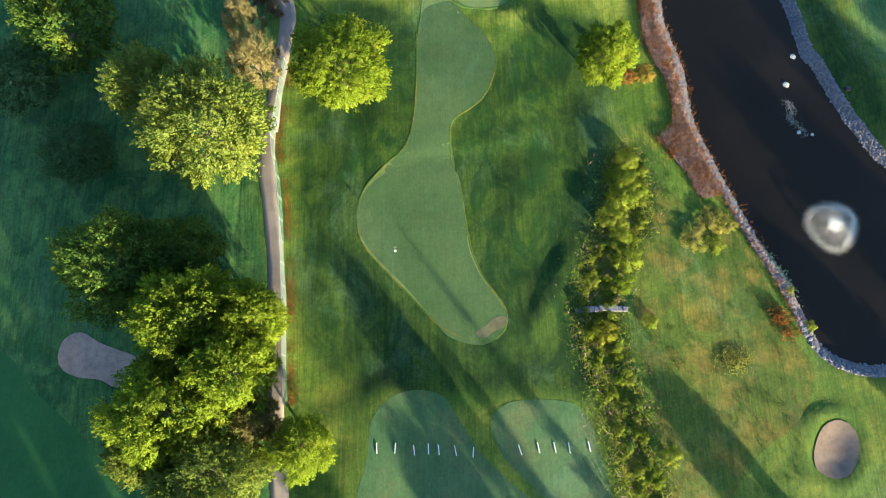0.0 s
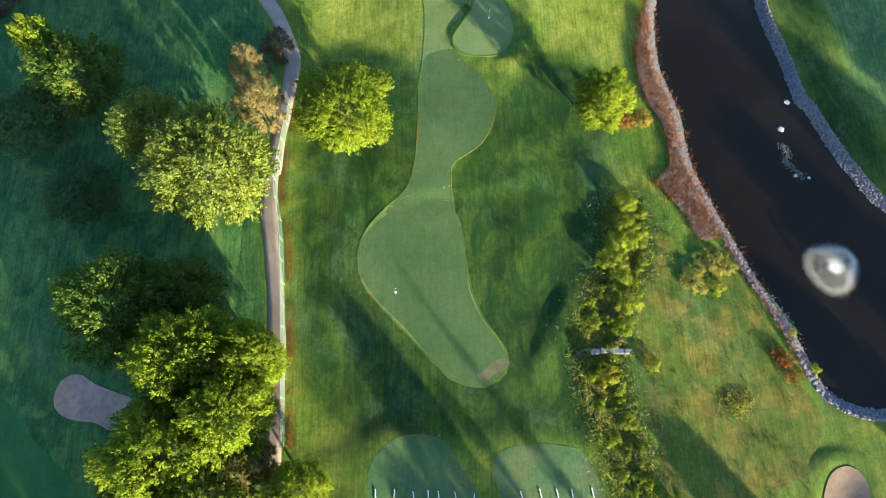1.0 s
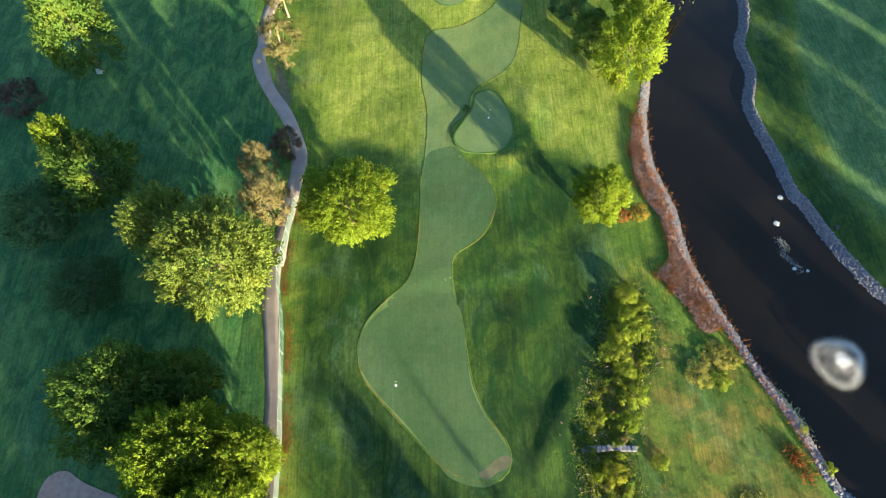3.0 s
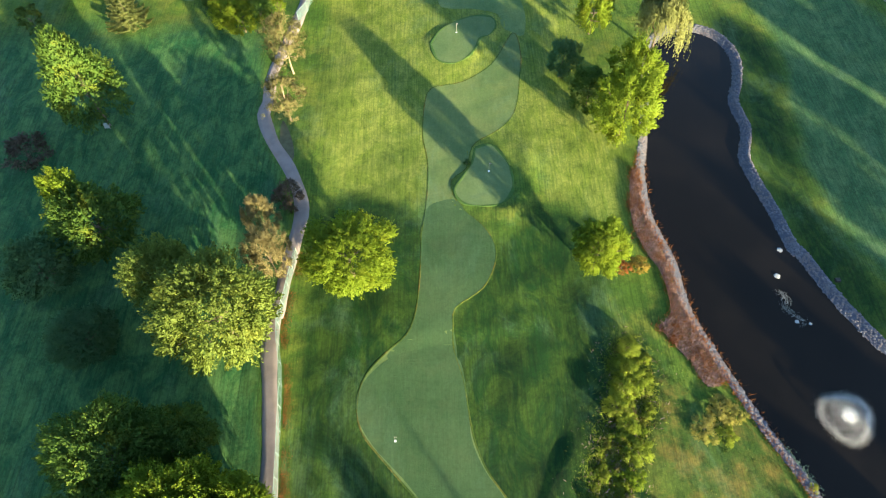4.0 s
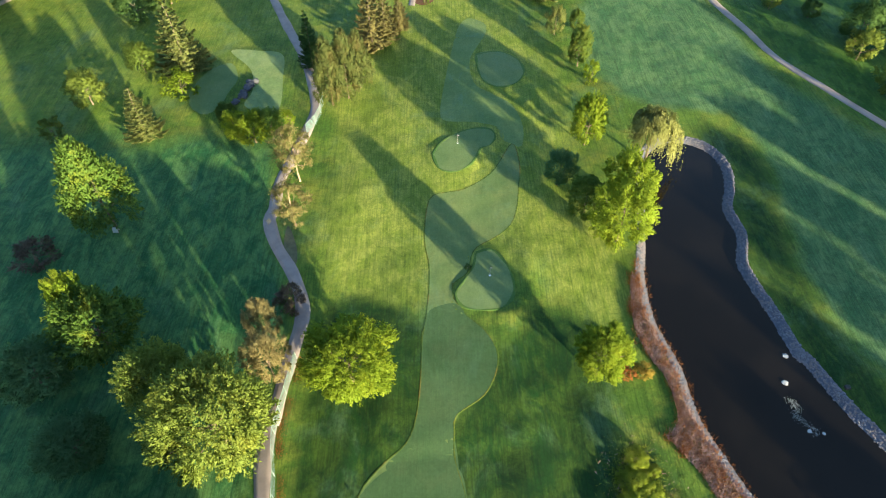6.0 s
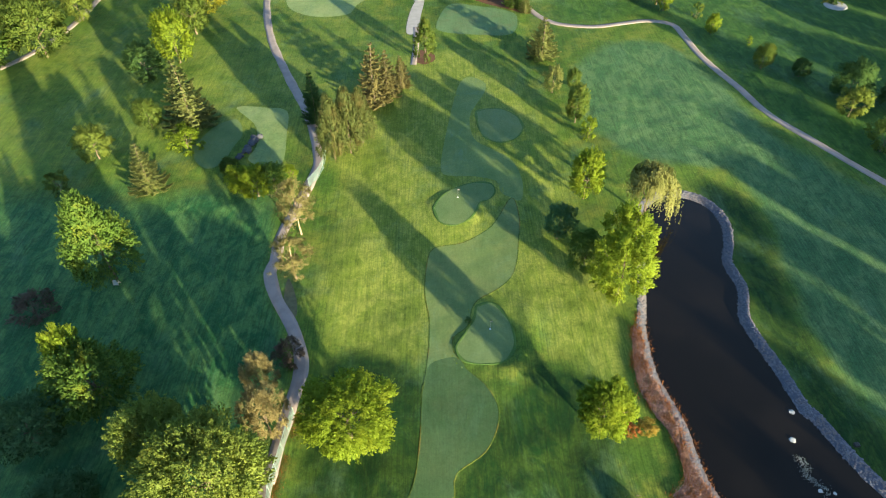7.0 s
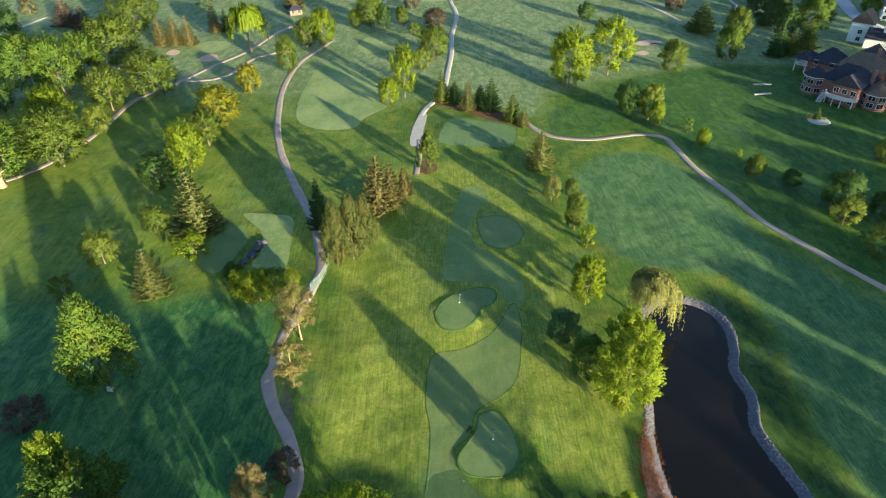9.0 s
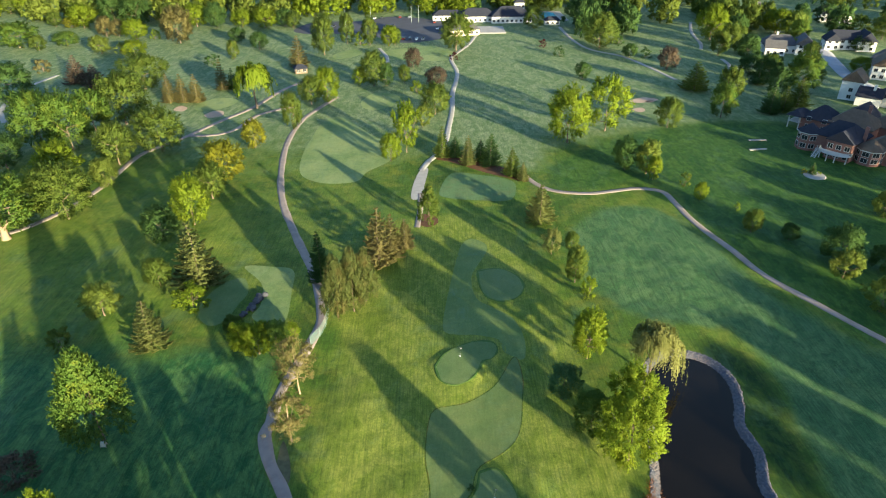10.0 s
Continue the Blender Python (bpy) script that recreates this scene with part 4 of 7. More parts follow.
tree("shrub", "rust", 26.5, 44.0, 1.8, 2.6)
tree("shrub", "amber", 29.2, 44.3, 2.0, 3.1)
tree("round", "leafy", -50.2, 50.8, 11.5, 13.4)
tree("open", "bright", -54.8, 54.6, 12.5, 6.2)
tree("round", "shady", -57.0, 44.0, 8.5, 11.0)
tree("round", "shady", -48.1, 33.6, 8.0, 9.6)
tree("shrub", "plum", -68.2, 68.0, 4.0, 7.9)
tree("round", "leafy", -38.4, 17.2, 15.5, 14.2)
tree("round", "leafy", -31.4, 18.2, 13.0, 9.6)
tree("round", "bright", -29.4, 10.5, 17.0, 13.3)
tree("round", "bright", -22.6, 10.5, 15.0, 8.9)
tree("round", "bright", -31.3, -0.0, 16.0, 13.4)
tree("round", "bright", -23.9, 4.0, 17.0, 10.8)
tree("round", "mid", -29.9, 5.6, 13.0, 8.6)
tree("round", "olive", -26.3, -7.3, 14.0, 14.0)
tree("round", "bright", -16.8, -4.1, 12.0, 7.8)
tree("round", "tan", -22.2, -1.2, 11.0, 5.9)
tree("round", "mid", -34.6, -4.2, 12.0, 8.1)
tree("shrub", "wheat", 33.2, 20.4, 0.8, 3.9)
tree("shrub", "wheat", 36.0, 22.6, 0.9, 4.2)
tree("shrub", "lime", 35.7, 19.6, 0.7, 3.0)
tree("shrub", "wheat", 37.8, 22.2, 0.7, 2.8)
tree("cone", "leafy", -57.6, 75.9, 19.8, 12.2)
tree("pine", "tan", -25.3, 74.9, 10.2, 7.8)
tree("pine", "tan", -26.2, 86.7, 13.0, 8.5)
tree("round", "bright", -40.2, 99.6, 6.2, 6.4)
tree("round", "bright", -36.6, 98.4, 7.4, 7.4)
tree("round", "leafy", -33.2, 99.4, 7.2, 6.8)
tree("round", "bright", -31.0, 102.0, 4.7, 4.6)
tree("round", "mid", -43.6, 105.2, 4.2, 4.8)
tree("spruce", "dark", -28.2, 124.7, 14.5, 6.4)
tree("cone", "conifer", -22.2, 109.8, 15.8, 7.4)
tree("cone", "conifer", -19.0, 112.2, 16.4, 7.8)
tree("cone", "conifer", -16.8, 116.6, 13.6, 6.8)
tree("spruce", "tan", -15.0, 132.0, 17.0, 10.6)
tree("spruce", "tan", -12.1, 135.2, 13.2, 7.9)
tree("spruce", "tan", -8.9, 140.0, 9.1, 6.4)
tree("cone", "mid", -2.8, 152.9, 12.7, 6.5)
tree("spruce", "gold", -57.2, 124.8, 17.4, 13.6)
tree("shrub", "bright", -55.4, 114.8, 6.0, 7.6)
tree("round", "mid", -66.2, 123.5, 8.0, 6.7)
tree("round", "olive", -73.8, 111.5, 8.1, 8.4)
tree("spruce", "gold", -58.8, 100.4, 12.2, 8.6)
tree("shrub", "mid", -77.8, 100.8, 5.1, 5.4)
tree("round", "dark", -73.9, 146.0, 10.1, 10.2)
tree("round", "bright", -68.5, 154.6, 15.1, 10.4)
tree("round", "mid", -68.5, 171.5, 12.3, 11.2)
tree("round", "yellow", -69.7, 187.2, 12.9, 14.7)
tree("round", "bright", 29.2, 95.8, 12.1, 7.6)
tree("willow", "willow", 39.8, 90.2, 13.1, 10.2)
tree("open", "bright", 32.6, 77.5, 13.5, 9.6)
tree("open", "bright", 30.4, 69.8, 14.5, 11.5)
tree("open", "leafy", 25.6, 76.2, 8.5, 7.5)
tree("open", "shady", 22.2, 84.5, 8.5, 6.4)
tree("round", "mid", 32.1, 123.4, 10.1, 5.9)
tree("round", "mid", 34.0, 138.4, 5.2, 4.4)
tree("shrub", "bright", 34.1, 117.1, 5.7, 4.0)
tree("open", "gold", 28.5, 136.1, 7.6, 4.9)
tree("spruce", "gold", 28.2, 154.4, 11.5, 10.4)
tree("spruce", "mid", 1.3, 203.3, 11.8, 7.5)
tree("spruce", "gold", 9.9, 195.4, 11.2, 6.9)
tree("spruce", "dark", 17.5, 195.2, 11.7, 8.8)
tree("spruce", "mid", 23.6, 185.9, 10.4, 7.4)
tree("spruce", "gold", 26.8, 182.2, 6.7, 5.1)
tree("spruce", "dark", 14.3, 199.3, 8.1, 7.0)
tree("spruce", "dark", 5.7, 203.2, 7.8, 6.7)
tree("round", "bright", 47.0, 215.7, 21.4, 14.8)
tree("open", "bright", 63.7, 228.0, 21.3, 17.1)
tree("round", "mid", 88.6, 231.1, 12.2, 10.8)
tree("round", "dark", 61.5, 190.4, 11.4, 9.3)
tree("round", "olive", 67.4, 186.5, 12.1, 7.7)
tree("round", "bright", 68.3, 181.9, 8.2, 4.9)
tree("shrub", "mid", 76.7, 176.5, 5.1, 3.4)
tree("round", "bright", 77.5, 166.3, 6.0, 4.4)
tree("shrub", "bright", 85.9, 159.7, 2.5, 2.0)
tree("round", "mid", 83.9, 146.2, 7.1, 5.1)
tree("round", "dark", 92.0, 141.9, 5.0, 5.1)
tree("round", "dark", 99.1, 131.1, 9.9, 10.2)
tree("open", "olive", 95.8, 123.4, 7.3, 7.9)
tree("round", "dark", 106.9, 126.2, 7.1, 7.6)
tree("open", "olive", 96.2, 109.7, 9.1, 8.4)
tree("round", "mid", 124.6, 154.1, 7.8, 7.7)
tree("round", "mid", -106.0, 159.0, 17.8, 17.1)
tree("round", "bright", -118.9, 182.0, 15.1, 14.6)
tree("round", "leafy", -118.6, 155.2, 15.4, 20.5)
tree("round", "mid", -109.0, 199.4, 15.8, 13.5)
tree("round", "olive", -105.3, 181.6, 9.6, 8.5)
tree("round", "mid", -99.2, 211.8, 16.8, 16.9)
tree("round", "dark", -146.1, 197.5, 12.6, 14.5)
tree("round", "leafy", -144.4, 216.6, 21.8, 19.1)
tree("round", "leafy", -132.6, 214.5, 21.7, 17.2)
tree("round", "mid", -125.1, 242.4, 21.2, 22.0)
tree("round", "leafy", -131.0, 229.4, 18.5, 15.4)
tree("round", "mid", -138.1, 293.3, 17.0, 23.0)
tree("round", "dark", -190.5, 275.4, 17.4, 21.8)
tree("spruce", "plum", -175.2, 304.6, 14.3, 13.7)
tree("spruce", "plum", -161.5, 294.2, 12.1, 14.4)
tree("spruce", "tan", -118.2, 271.1, 13.4, 8.9)
tree("spruce", "tan", -112.2, 270.8, 13.4, 8.8)
tree("spruce", "tan", -106.1, 270.6, 13.4, 8.7)
tree("spruce", "tan", -100.6, 289.9, 15.1, 8.0)
tree("spruce", "dark", -96.1, 291.6, 10.5, 7.5)
tree("willow", "bright", -77.6, 261.4, 20.0, 16.4)
tree("round", "mid", -56.3, 233.3, 15.5, 8.2)
tree("round", "yellow", -66.3, 214.1, 10.8, 9.0)
tree("round", "tan", -157.5, 394.5, 22.5, 20.4)
tree("round", "mid", -55.0, 266.2, 13.0, 11.3)
tree("round", "bright", -48.7, 270.2, 15.3, 11.9)
tree("spruce", "tan", -72.7, 331.1, 17.2, 12.6)
tree("round", "mid", -63.6, 358.8, 22.4, 14.2)
tree("round", "mid", -54.5, 387.8, 18.1, 10.1)
tree("round", "mid", -40.4, 384.0, 16.7, 10.0)
tree("round", "bright", -28.4, 380.3, 12.2, 10.6)
tree("shrub", "bright", -46.2, 384.3, 7.8, 7.9)
tree("round", "mid", -25.2, 383.2, 10.4, 7.8)
tree("round", "mid", -30.4, 294.8, 16.8, 12.8)
tree("round", "dark", -24.4, 294.6, 11.1, 7.2)
tree("round", "bright", -37.1, 295.1, 9.0, 6.7)
tree("round", "mid", -16.1, 299.2, 8.9, 6.8)
tree("shrub", "bright", -9.6, 280.9, 6.2, 6.9)
tree("round", "plum", -0.8, 293.7, 9.0, 10.5)
tree("round", "mid", -1.3, 250.3, 13.3, 12.4)
tree("round", "plum", -12.6, 328.5, 10.1, 9.8)
tree("open", "bright", -11.3, 208.0, 18.7, 10.0)
tree("round", "bright", -16.3, 199.7, 10.5, 7.4)
tree("open", "olive", -6.1, 235.0, 9.0, 7.6)
tree("spruce", "olive", -13.7, 245.6, 7.9, 5.6)
tree("round", "mid", 10.9, 366.6, 21.5, 21.1)
tree("round", "mid", 63.5, 430.5, 13.8, 14.5)
tree("shrub", "maroon", 8.8, 344.9, 4.2, 5.8)
tree("shrub", "maroon", 61.3, 372.9, 5.1, 4.9)
tree("shrub", "dark", 67.6, 351.4, 5.2, 7.3)
tree("round", "dark", 70.3, 302.8, 8.4, 8.2)
tree("round", "dark", 104.7, 345.7, 7.8, 8.7)
tree("shrub", "dark", 113.5, 345.3, 5.4, 6.8)
tree("round", "plum", 116.6, 318.3, 11.8, 10.7)
tree("shrub", "dark", 107.0, 376.8, 5.8, 6.5)
tree("round", "mid", 93.4, 368.4, 20.4, 21.1)
tree("spruce", "mid", 117.2, 281.4, 13.7, 15.4)
tree("round", "mid", 126.0, 265.3, 15.1, 11.6)
tree("round", "leafy", 114.0, 242.6, 14.2, 10.6)
tree("round", "bright", 164.2, 386.5, 21.2, 17.8)
tree("round", "mid", 154.5, 348.7, 13.8, 10.6)
tree("round", "mid", 181.3, 385.6, 8.8, 10.2)
tree("spruce", "dark", 136.2, 247.6, 12.1, 11.2)
tree("spruce", "mid", 142.2, 248.9, 11.2, 9.2)
tree("spruce", "mid", 151.0, 254.7, 13.0, 11.7)
tree("round", "leafy", 164.0, 277.0, 17.5, 15.0)
tree("round", "bright", 214.2, 407.6, 14.9, 19.5)
tree("round", "mid", 222.3, 403.7, 14.1, 17.0)
tree("round", "mid", 236.3, 355.9, 7.7, 11.8)
tree("round", "bright", 209.7, 309.8, 7.7, 10.4)
tree("round", "bright", 199.7, 354.8, 7.3, 9.8)
tree("round", "mid", 267.4, 384.5, 14.5, 17.2)
tree("spruce", "dark", 149.9, 289.6, 11.7, 9.1)
tree("round", "dark", 152.5, 304.7, 10.8, 11.4)
tree("round", "mid", 168.4, 352.1, 7.6, 10.1)
tree("round", "leafy", -251.4, 386.5, 15.2, 25.5)
tree("round", "mid", -235.0, 378.2, 9.0, 9.9)
tree("round", "leafy", -224.3, 389.8, 8.9, 14.9)
tree("round", "olive", -194.1, 369.1, 10.4, 13.1)
tree("round", "tan", -213.0, 417.5, 12.8, 11.2)
tree("round", "tan", -204.8, 417.1, 10.7, 10.3)
tree("round", "bright", -190.0, 407.6, 12.9, 15.8)
tree("shrub", "bright", -178.0, 407.0, 6.2, 7.4)
tree("round", "dark", -122.6, 396.0, 9.0, 10.7)
tree("round", "dark", -104.2, 375.0, 10.5, 10.8)
tree("round", "mid", -112.6, 351.6, 10.6, 6.9)
tree("shrub", "dark", -121.0, 339.3, 5.6, 8.7)
tree("shrub", "tan", -204.7, 327.4, 7.2, 10.0)
tree("round", "bright", -171.2, 361.0, 9.3, 14.8)
tree("shrub", "olive", -182.5, 368.5, 6.3, 8.4)
tree("round", "mid", -264.1, 452.4, 10.4, 10.6)
tree("round", "yellow", -250.7, 447.6, 7.4, 11.3)
tree("round", "bright", -242.0, 447.1, 16.4, 18.7)
tree("round", "dark", -227.7, 462.8, 21.3, 18.9)
tree("round", "dark", -208.6, 455.5, 23.1, 23.0)
tree("round", "bright", -164.5, 446.9, 15.7, 17.5)
tree("round", "dark", -149.5, 442.1, 17.3, 15.5)
tree("round", "mid", -190.5, 465.0, 13.2, 13.9)
tree("round", "bright", -133.0, 445.2, 12.0, 14.6)
tree("round", "bright", -116.4, 440.3, 13.7, 16.8)
tree("round", "dark", -103.7, 443.6, 12.4, 12.6)
tree("round", "mid", -97.1, 439.3, 10.8, 11.6)
tree("round", "mid", -327.9, 507.7, 12.2, 16.6)
tree("round", "bright", -310.1, 499.2, 14.4, 16.2)
tree("shrub", "lime", 22.4, 26.4, 0.6, 1.5)
tree("shrub", "lime", 22.7, 24.4, 0.6, 1.4)
tree("shrub", "bright", 22.5, 28.8, 0.4, 1.3)
tree("shrub", "leafy", 23.2, 28.6, 0.8, 1.6)
tree("shrub", "lime", 23.1, 29.5, 0.8, 1.4)
tree("shrub", "lime", 27.0, 30.4, 0.5, 1.5)
tree("shrub", "bright", 23.1, 24.2, 0.7, 1.3)
tree("shrub", "leafy", 24.0, 29.1, 0.7, 1.7)
tree("shrub", "lime", 24.2, 29.3, 0.4, 0.9)
tree("shrub", "lime", 22.6, 26.6, 0.5, 1.3)
tree("shrub", "lime", 24.9, 28.4, 0.7, 1.4)
tree("shrub", "lime", 27.4, 30.0, 0.7, 1.7)
tree("shrub", "leafy", 24.2, 27.8, 0.6, 1.3)
tree("shrub", "lime", 25.7, 30.3, 0.4, 0.8)
tree("shrub", "straw", 24.2, 29.6, 0.4, 1.0)
tree("shrub", "lime", 25.4, 27.0, 0.8, 1.5)
tree("shrub", "leafy", 27.3, 28.0, 0.3, 1.1)
tree("shrub", "lime", 24.1, 28.2, 0.8, 1.3)
tree("shrub", "lime", 23.9, 26.9, 0.5, 1.1)
tree("shrub", "lime", 27.4, 26.4, 0.4, 1.4)
tree("shrub", "lime", 27.3, 30.1, 0.5, 1.7)
tree("shrub", "lime", 24.6, 25.7, 0.4, 1.1)
tree("shrub", "lime", 26.6, 30.0, 0.6, 1.6)
tree("shrub", "lime", 25.7, 29.1, 0.8, 1.7)
tree("shrub", "lime", 22.8, 29.7, 0.4, 1.2)
tree("shrub", "lime", 26.8, 23.1, 0.7, 1.6)
tree("shrub", "straw", 22.1, 21.0, 0.6, 1.5)
tree("shrub", "lime", 24.5, 18.4, 0.5, 0.9)
tree("shrub", "lime", 23.2, 20.9, 0.4, 1.1)
tree("shrub", "lime", 24.6, 20.6, 0.6, 1.3)
tree("shrub", "lime", 22.0, 19.7, 0.9, 1.4)
tree("shrub", "lime", 26.3, 22.3, 0.4, 1.2)
tree("shrub", "straw", 24.4, 22.9, 0.5, 1.6)
tree("shrub", "lime", 23.5, 19.8, 0.8, 1.2)
tree("shrub", "leafy", 22.9, 21.8, 0.8, 1.4)
tree("shrub", "lime", 24.6, 18.6, 0.8, 1.4)
tree("shrub", "lime", 25.4, 20.7, 0.4, 0.9)
tree("shrub", "leafy", 21.0, 19.7, 1.0, 1.4)
tree("shrub", "leafy", 22.0, 20.4, 0.6, 1.4)
tree("shrub", "lime", 20.6, 18.6, 0.6, 1.0)
tree("shrub", "lime", 23.6, 20.1, 0.3, 1.0)
tree("shrub", "lime", 25.4, 21.1, 0.3, 1.0)
tree("shrub", "lime", 19.5, 18.0, 0.7, 1.2)
tree("shrub", "bright", 22.2, 21.6, 0.8, 1.4)
tree("shrub", "lime", 26.5, 24.0, 0.6, 1.2)
tree("shrub", "lime", 23.0, 19.7, 0.6, 1.3)
tree("shrub", "lime", 26.2, 22.2, 0.7, 1.3)
tree("shrub", "lime", 22.8, 21.4, 0.5, 1.5)
tree("shrub", "bright", 25.4, 20.3, 0.6, 1.3)
tree("shrub", "lime", 23.1, 21.8, 0.6, 1.6)
tree("shrub", "lime", 20.8, 11.7, 0.9, 1.3)
tree("shrub", "bright", 21.1, 15.3, 0.7, 1.2)
tree("shrub", "lime", 21.0, 13.1, 0.5, 1.1)
tree("shrub", "leafy", 17.5, 11.2, 0.9, 1.2)
tree("shrub", "lime", 21.1, 15.7, 0.7, 1.6)
tree("shrub", "lime", 18.3, 13.6, 0.5, 1.2)
tree("shrub", "lime", 19.9, 15.2, 0.9, 1.2)
tree("shrub", "lime", 22.2, 12.6, 0.7, 1.0)
tree("shrub", "straw", 21.4, 15.9, 0.9, 1.2)
tree("shrub", "lime", 21.6, 11.9, 0.8, 1.6)
tree("shrub", "lime", 22.0, 14.2, 0.4, 1.1)
tree("shrub", "lime", 18.8, 15.5, 0.7, 1.4)
tree("shrub", "lime", 19.4, 14.7, 0.9, 1.6)
tree("shrub", "straw", 22.2, 12.4, 0.9, 1.3)
tree("shrub", "bright", 23.0, 14.6, 0.8, 1.4)
tree("shrub", "lime", 21.4, 12.7, 0.6, 1.1)
tree("shrub", "lime", 19.4, 15.9, 0.8, 1.5)
tree("shrub", "lime", 21.0, 14.1, 0.7, 1.2)
tree("shrub", "bright", 19.6, 14.2, 0.3, 0.8)
tree("shrub", "lime", 22.8, 17.4, 1.2, 1.6)
tree("shrub", "lime", 18.0, 11.1, 0.6, 1.4)
tree("shrub", "lime", 21.8, 13.7, 0.7, 1.5)
tree("shrub", "lime", 19.6, 15.8, 0.7, 1.6)
tree("shrub", "bright", 18.0, 12.4, 0.4, 0.9)
tree("shrub", "lime", 21.5, 15.3, 0.4, 0.9)
tree("shrub", "lime", 20.1, 8.5, 0.7, 1.4)
tree("shrub", "lime", 22.1, 7.2, 0.5, 1.2)
tree("shrub", "bright", 19.4, 9.2, 1.0, 1.3)
tree("shrub", "lime", 20.6, 7.5, 0.5, 1.0)
tree("shrub", "lime", 21.8, 6.2, 0.9, 1.3)
tree("shrub", "lime", 21.2, 8.2, 0.7, 1.2)
tree("shrub", "lime", 21.4, 10.5, 0.8, 1.4)
tree("shrub", "lime", 20.3, 8.2, 0.6, 1.2)
tree("shrub", "leafy", 18.9, 5.9, 0.4, 0.8)
tree("shrub", "bright", 21.7, 4.9, 0.6, 1.4)
tree("shrub", "bright", 19.4, 5.2, 0.8, 1.2)
tree("shrub", "lime", 21.9, 8.8, 0.6, 1.0)
tree("shrub", "lime", 21.2, 5.9, 0.8, 1.1)
tree("shrub", "bright", 18.6, 8.3, 1.2, 1.6)
tree("shrub", "lime", 18.6, 9.7, 0.4, 1.0)
tree("shrub", "lime", 20.8, 9.8, 0.4, 0.8)
tree("shrub", "leafy", 19.7, 8.3, 0.6, 1.1)
tree("shrub", "lime", 19.7, 9.9, 0.7, 1.4)
tree("shrub", "lime", 19.2, 5.4, 0.6, 0.9)
tree("shrub", "lime", 20.5, 6.2, 0.5, 1.4)
tree("shrub", "lime", 21.5, 5.1, 0.7, 1.1)
tree("shrub", "lime", 21.5, 8.0, 0.8, 1.7)
tree("shrub", "lime", 18.6, 8.1, 0.7, 1.0)
tree("shrub", "leafy", 22.0, 7.4, 0.9, 1.4)
tree("shrub", "lime", 19.7, 6.7, 0.6, 1.0)
tree("shrub", "bright", 20.4, 0.6, 0.3, 0.9)
tree("shrub", "lime", 19.0, 4.4, 0.4, 1.3)
tree("shrub", "lime", 20.0, 0.2, 0.6, 1.2)
tree("shrub", "lime", 22.6, -0.1, 0.4, 1.3)
tree("shrub", "lime", 20.1, 0.1, 0.3, 0.9)
tree("shrub", "lime", 19.1, 4.3, 0.6, 1.2)
tree("shrub", "lime", 23.0, 2.1, 0.4, 1.4)
tree("shrub", "bright", 21.8, 0.7, 0.4, 1.4)
tree("shrub", "bright", 23.0, 2.8, 0.3, 0.9)
tree("shrub", "lime", 20.7, 4.2, 0.5, 1.5)
tree("shrub", "bright", 21.8, 2.2, 0.7, 1.5)
tree("shrub", "lime", 23.4, -0.5, 0.6, 1.1)
tree("shrub", "lime", 19.9, 1.5, 0.4, 0.9)
tree("shrub", "lime", 21.9, 0.0, 0.4, 1.1)
tree("shrub", "bright", 20.8, 0.7, 0.6, 1.5)
tree("shrub", "lime", 22.6, 3.2, 0.7, 1.4)
tree("shrub", "leafy", 21.8, 4.2, 0.6, 1.5)
tree("shrub", "lime", 22.2, -0.4, 0.5, 1.4)
tree("shrub", "lime", 22.6, 0.0, 0.6, 1.4)
tree("shrub", "leafy", 21.4, 3.1, 0.5, 1.5)
tree("shrub", "lime", 21.8, 2.9, 0.3, 0.9)
tree("shrub", "bright", 19.1, 4.2, 0.5, 1.5)
tree("shrub", "leafy", 23.3, -0.8, 0.8, 1.5)
tree("shrub", "leafy", 20.1, 1.2, 0.3, 1.0)
tree("shrub", "lime", 22.1, 2.6, 0.3, 0.9)
tree("shrub", "lime", 22.3, -3.8, 0.5, 1.0)
tree("shrub", "lime", 22.6, -5.2, 0.3, 0.9)
tree("shrub", "lime", 23.6, -4.2, 0.5, 1.0)
tree("shrub", "lime", 21.0, -3.8, 0.8, 1.7)
tree("shrub", "lime", 20.6, -3.2, 0.4, 0.8)
tree("shrub", "leafy", 22.3, -3.6, 0.5, 1.6)
tree("shrub", "bright", 22.3, -5.4, 0.5, 1.1)
tree("shrub", "bright", 23.4, -2.3, 0.5, 1.1)
tree("shrub", "lime", 22.5, -5.8, 0.3, 0.9)
tree("shrub", "lime", 21.3, -5.4, 0.5, 1.2)
tree("shrub", "bright", 23.9, -5.0, 0.5, 1.1)
tree("shrub", "bright", 22.9, -3.5, 0.6, 1.2)
tree("shrub", "bright", 22.8, -3.0, 0.4, 0.8)
tree("shrub", "lime", 23.2, -5.3, 0.3, 0.8)
tree("shrub", "leafy", 22.3, -3.7, 0.6, 1.3)
tree("shrub", "bright", 23.2, -4.1, 0.7, 1.6)
tree("shrub", "lime", 23.5, -5.2, 0.5, 1.1)
tree("shrub", "lime", 23.3, -2.5, 0.4, 0.9)
tree("shrub", "leafy", 22.1, -5.6, 0.9, 1.6)
tree("shrub", "lime", 20.5, -2.5, 0.4, 1.4)
tree("shrub", "lime", 23.7, -6.1, 0.5, 1.1)
tree("shrub", "bright", 22.7, -4.9, 0.4, 1.3)
tree("shrub", "bright", 21.8, -1.6, 0.6, 1.1)
tree("shrub", "bright", 24.2, -4.6, 0.6, 1.1)
tree("shrub", "lime", 23.9, -4.3, 0.6, 1.1)
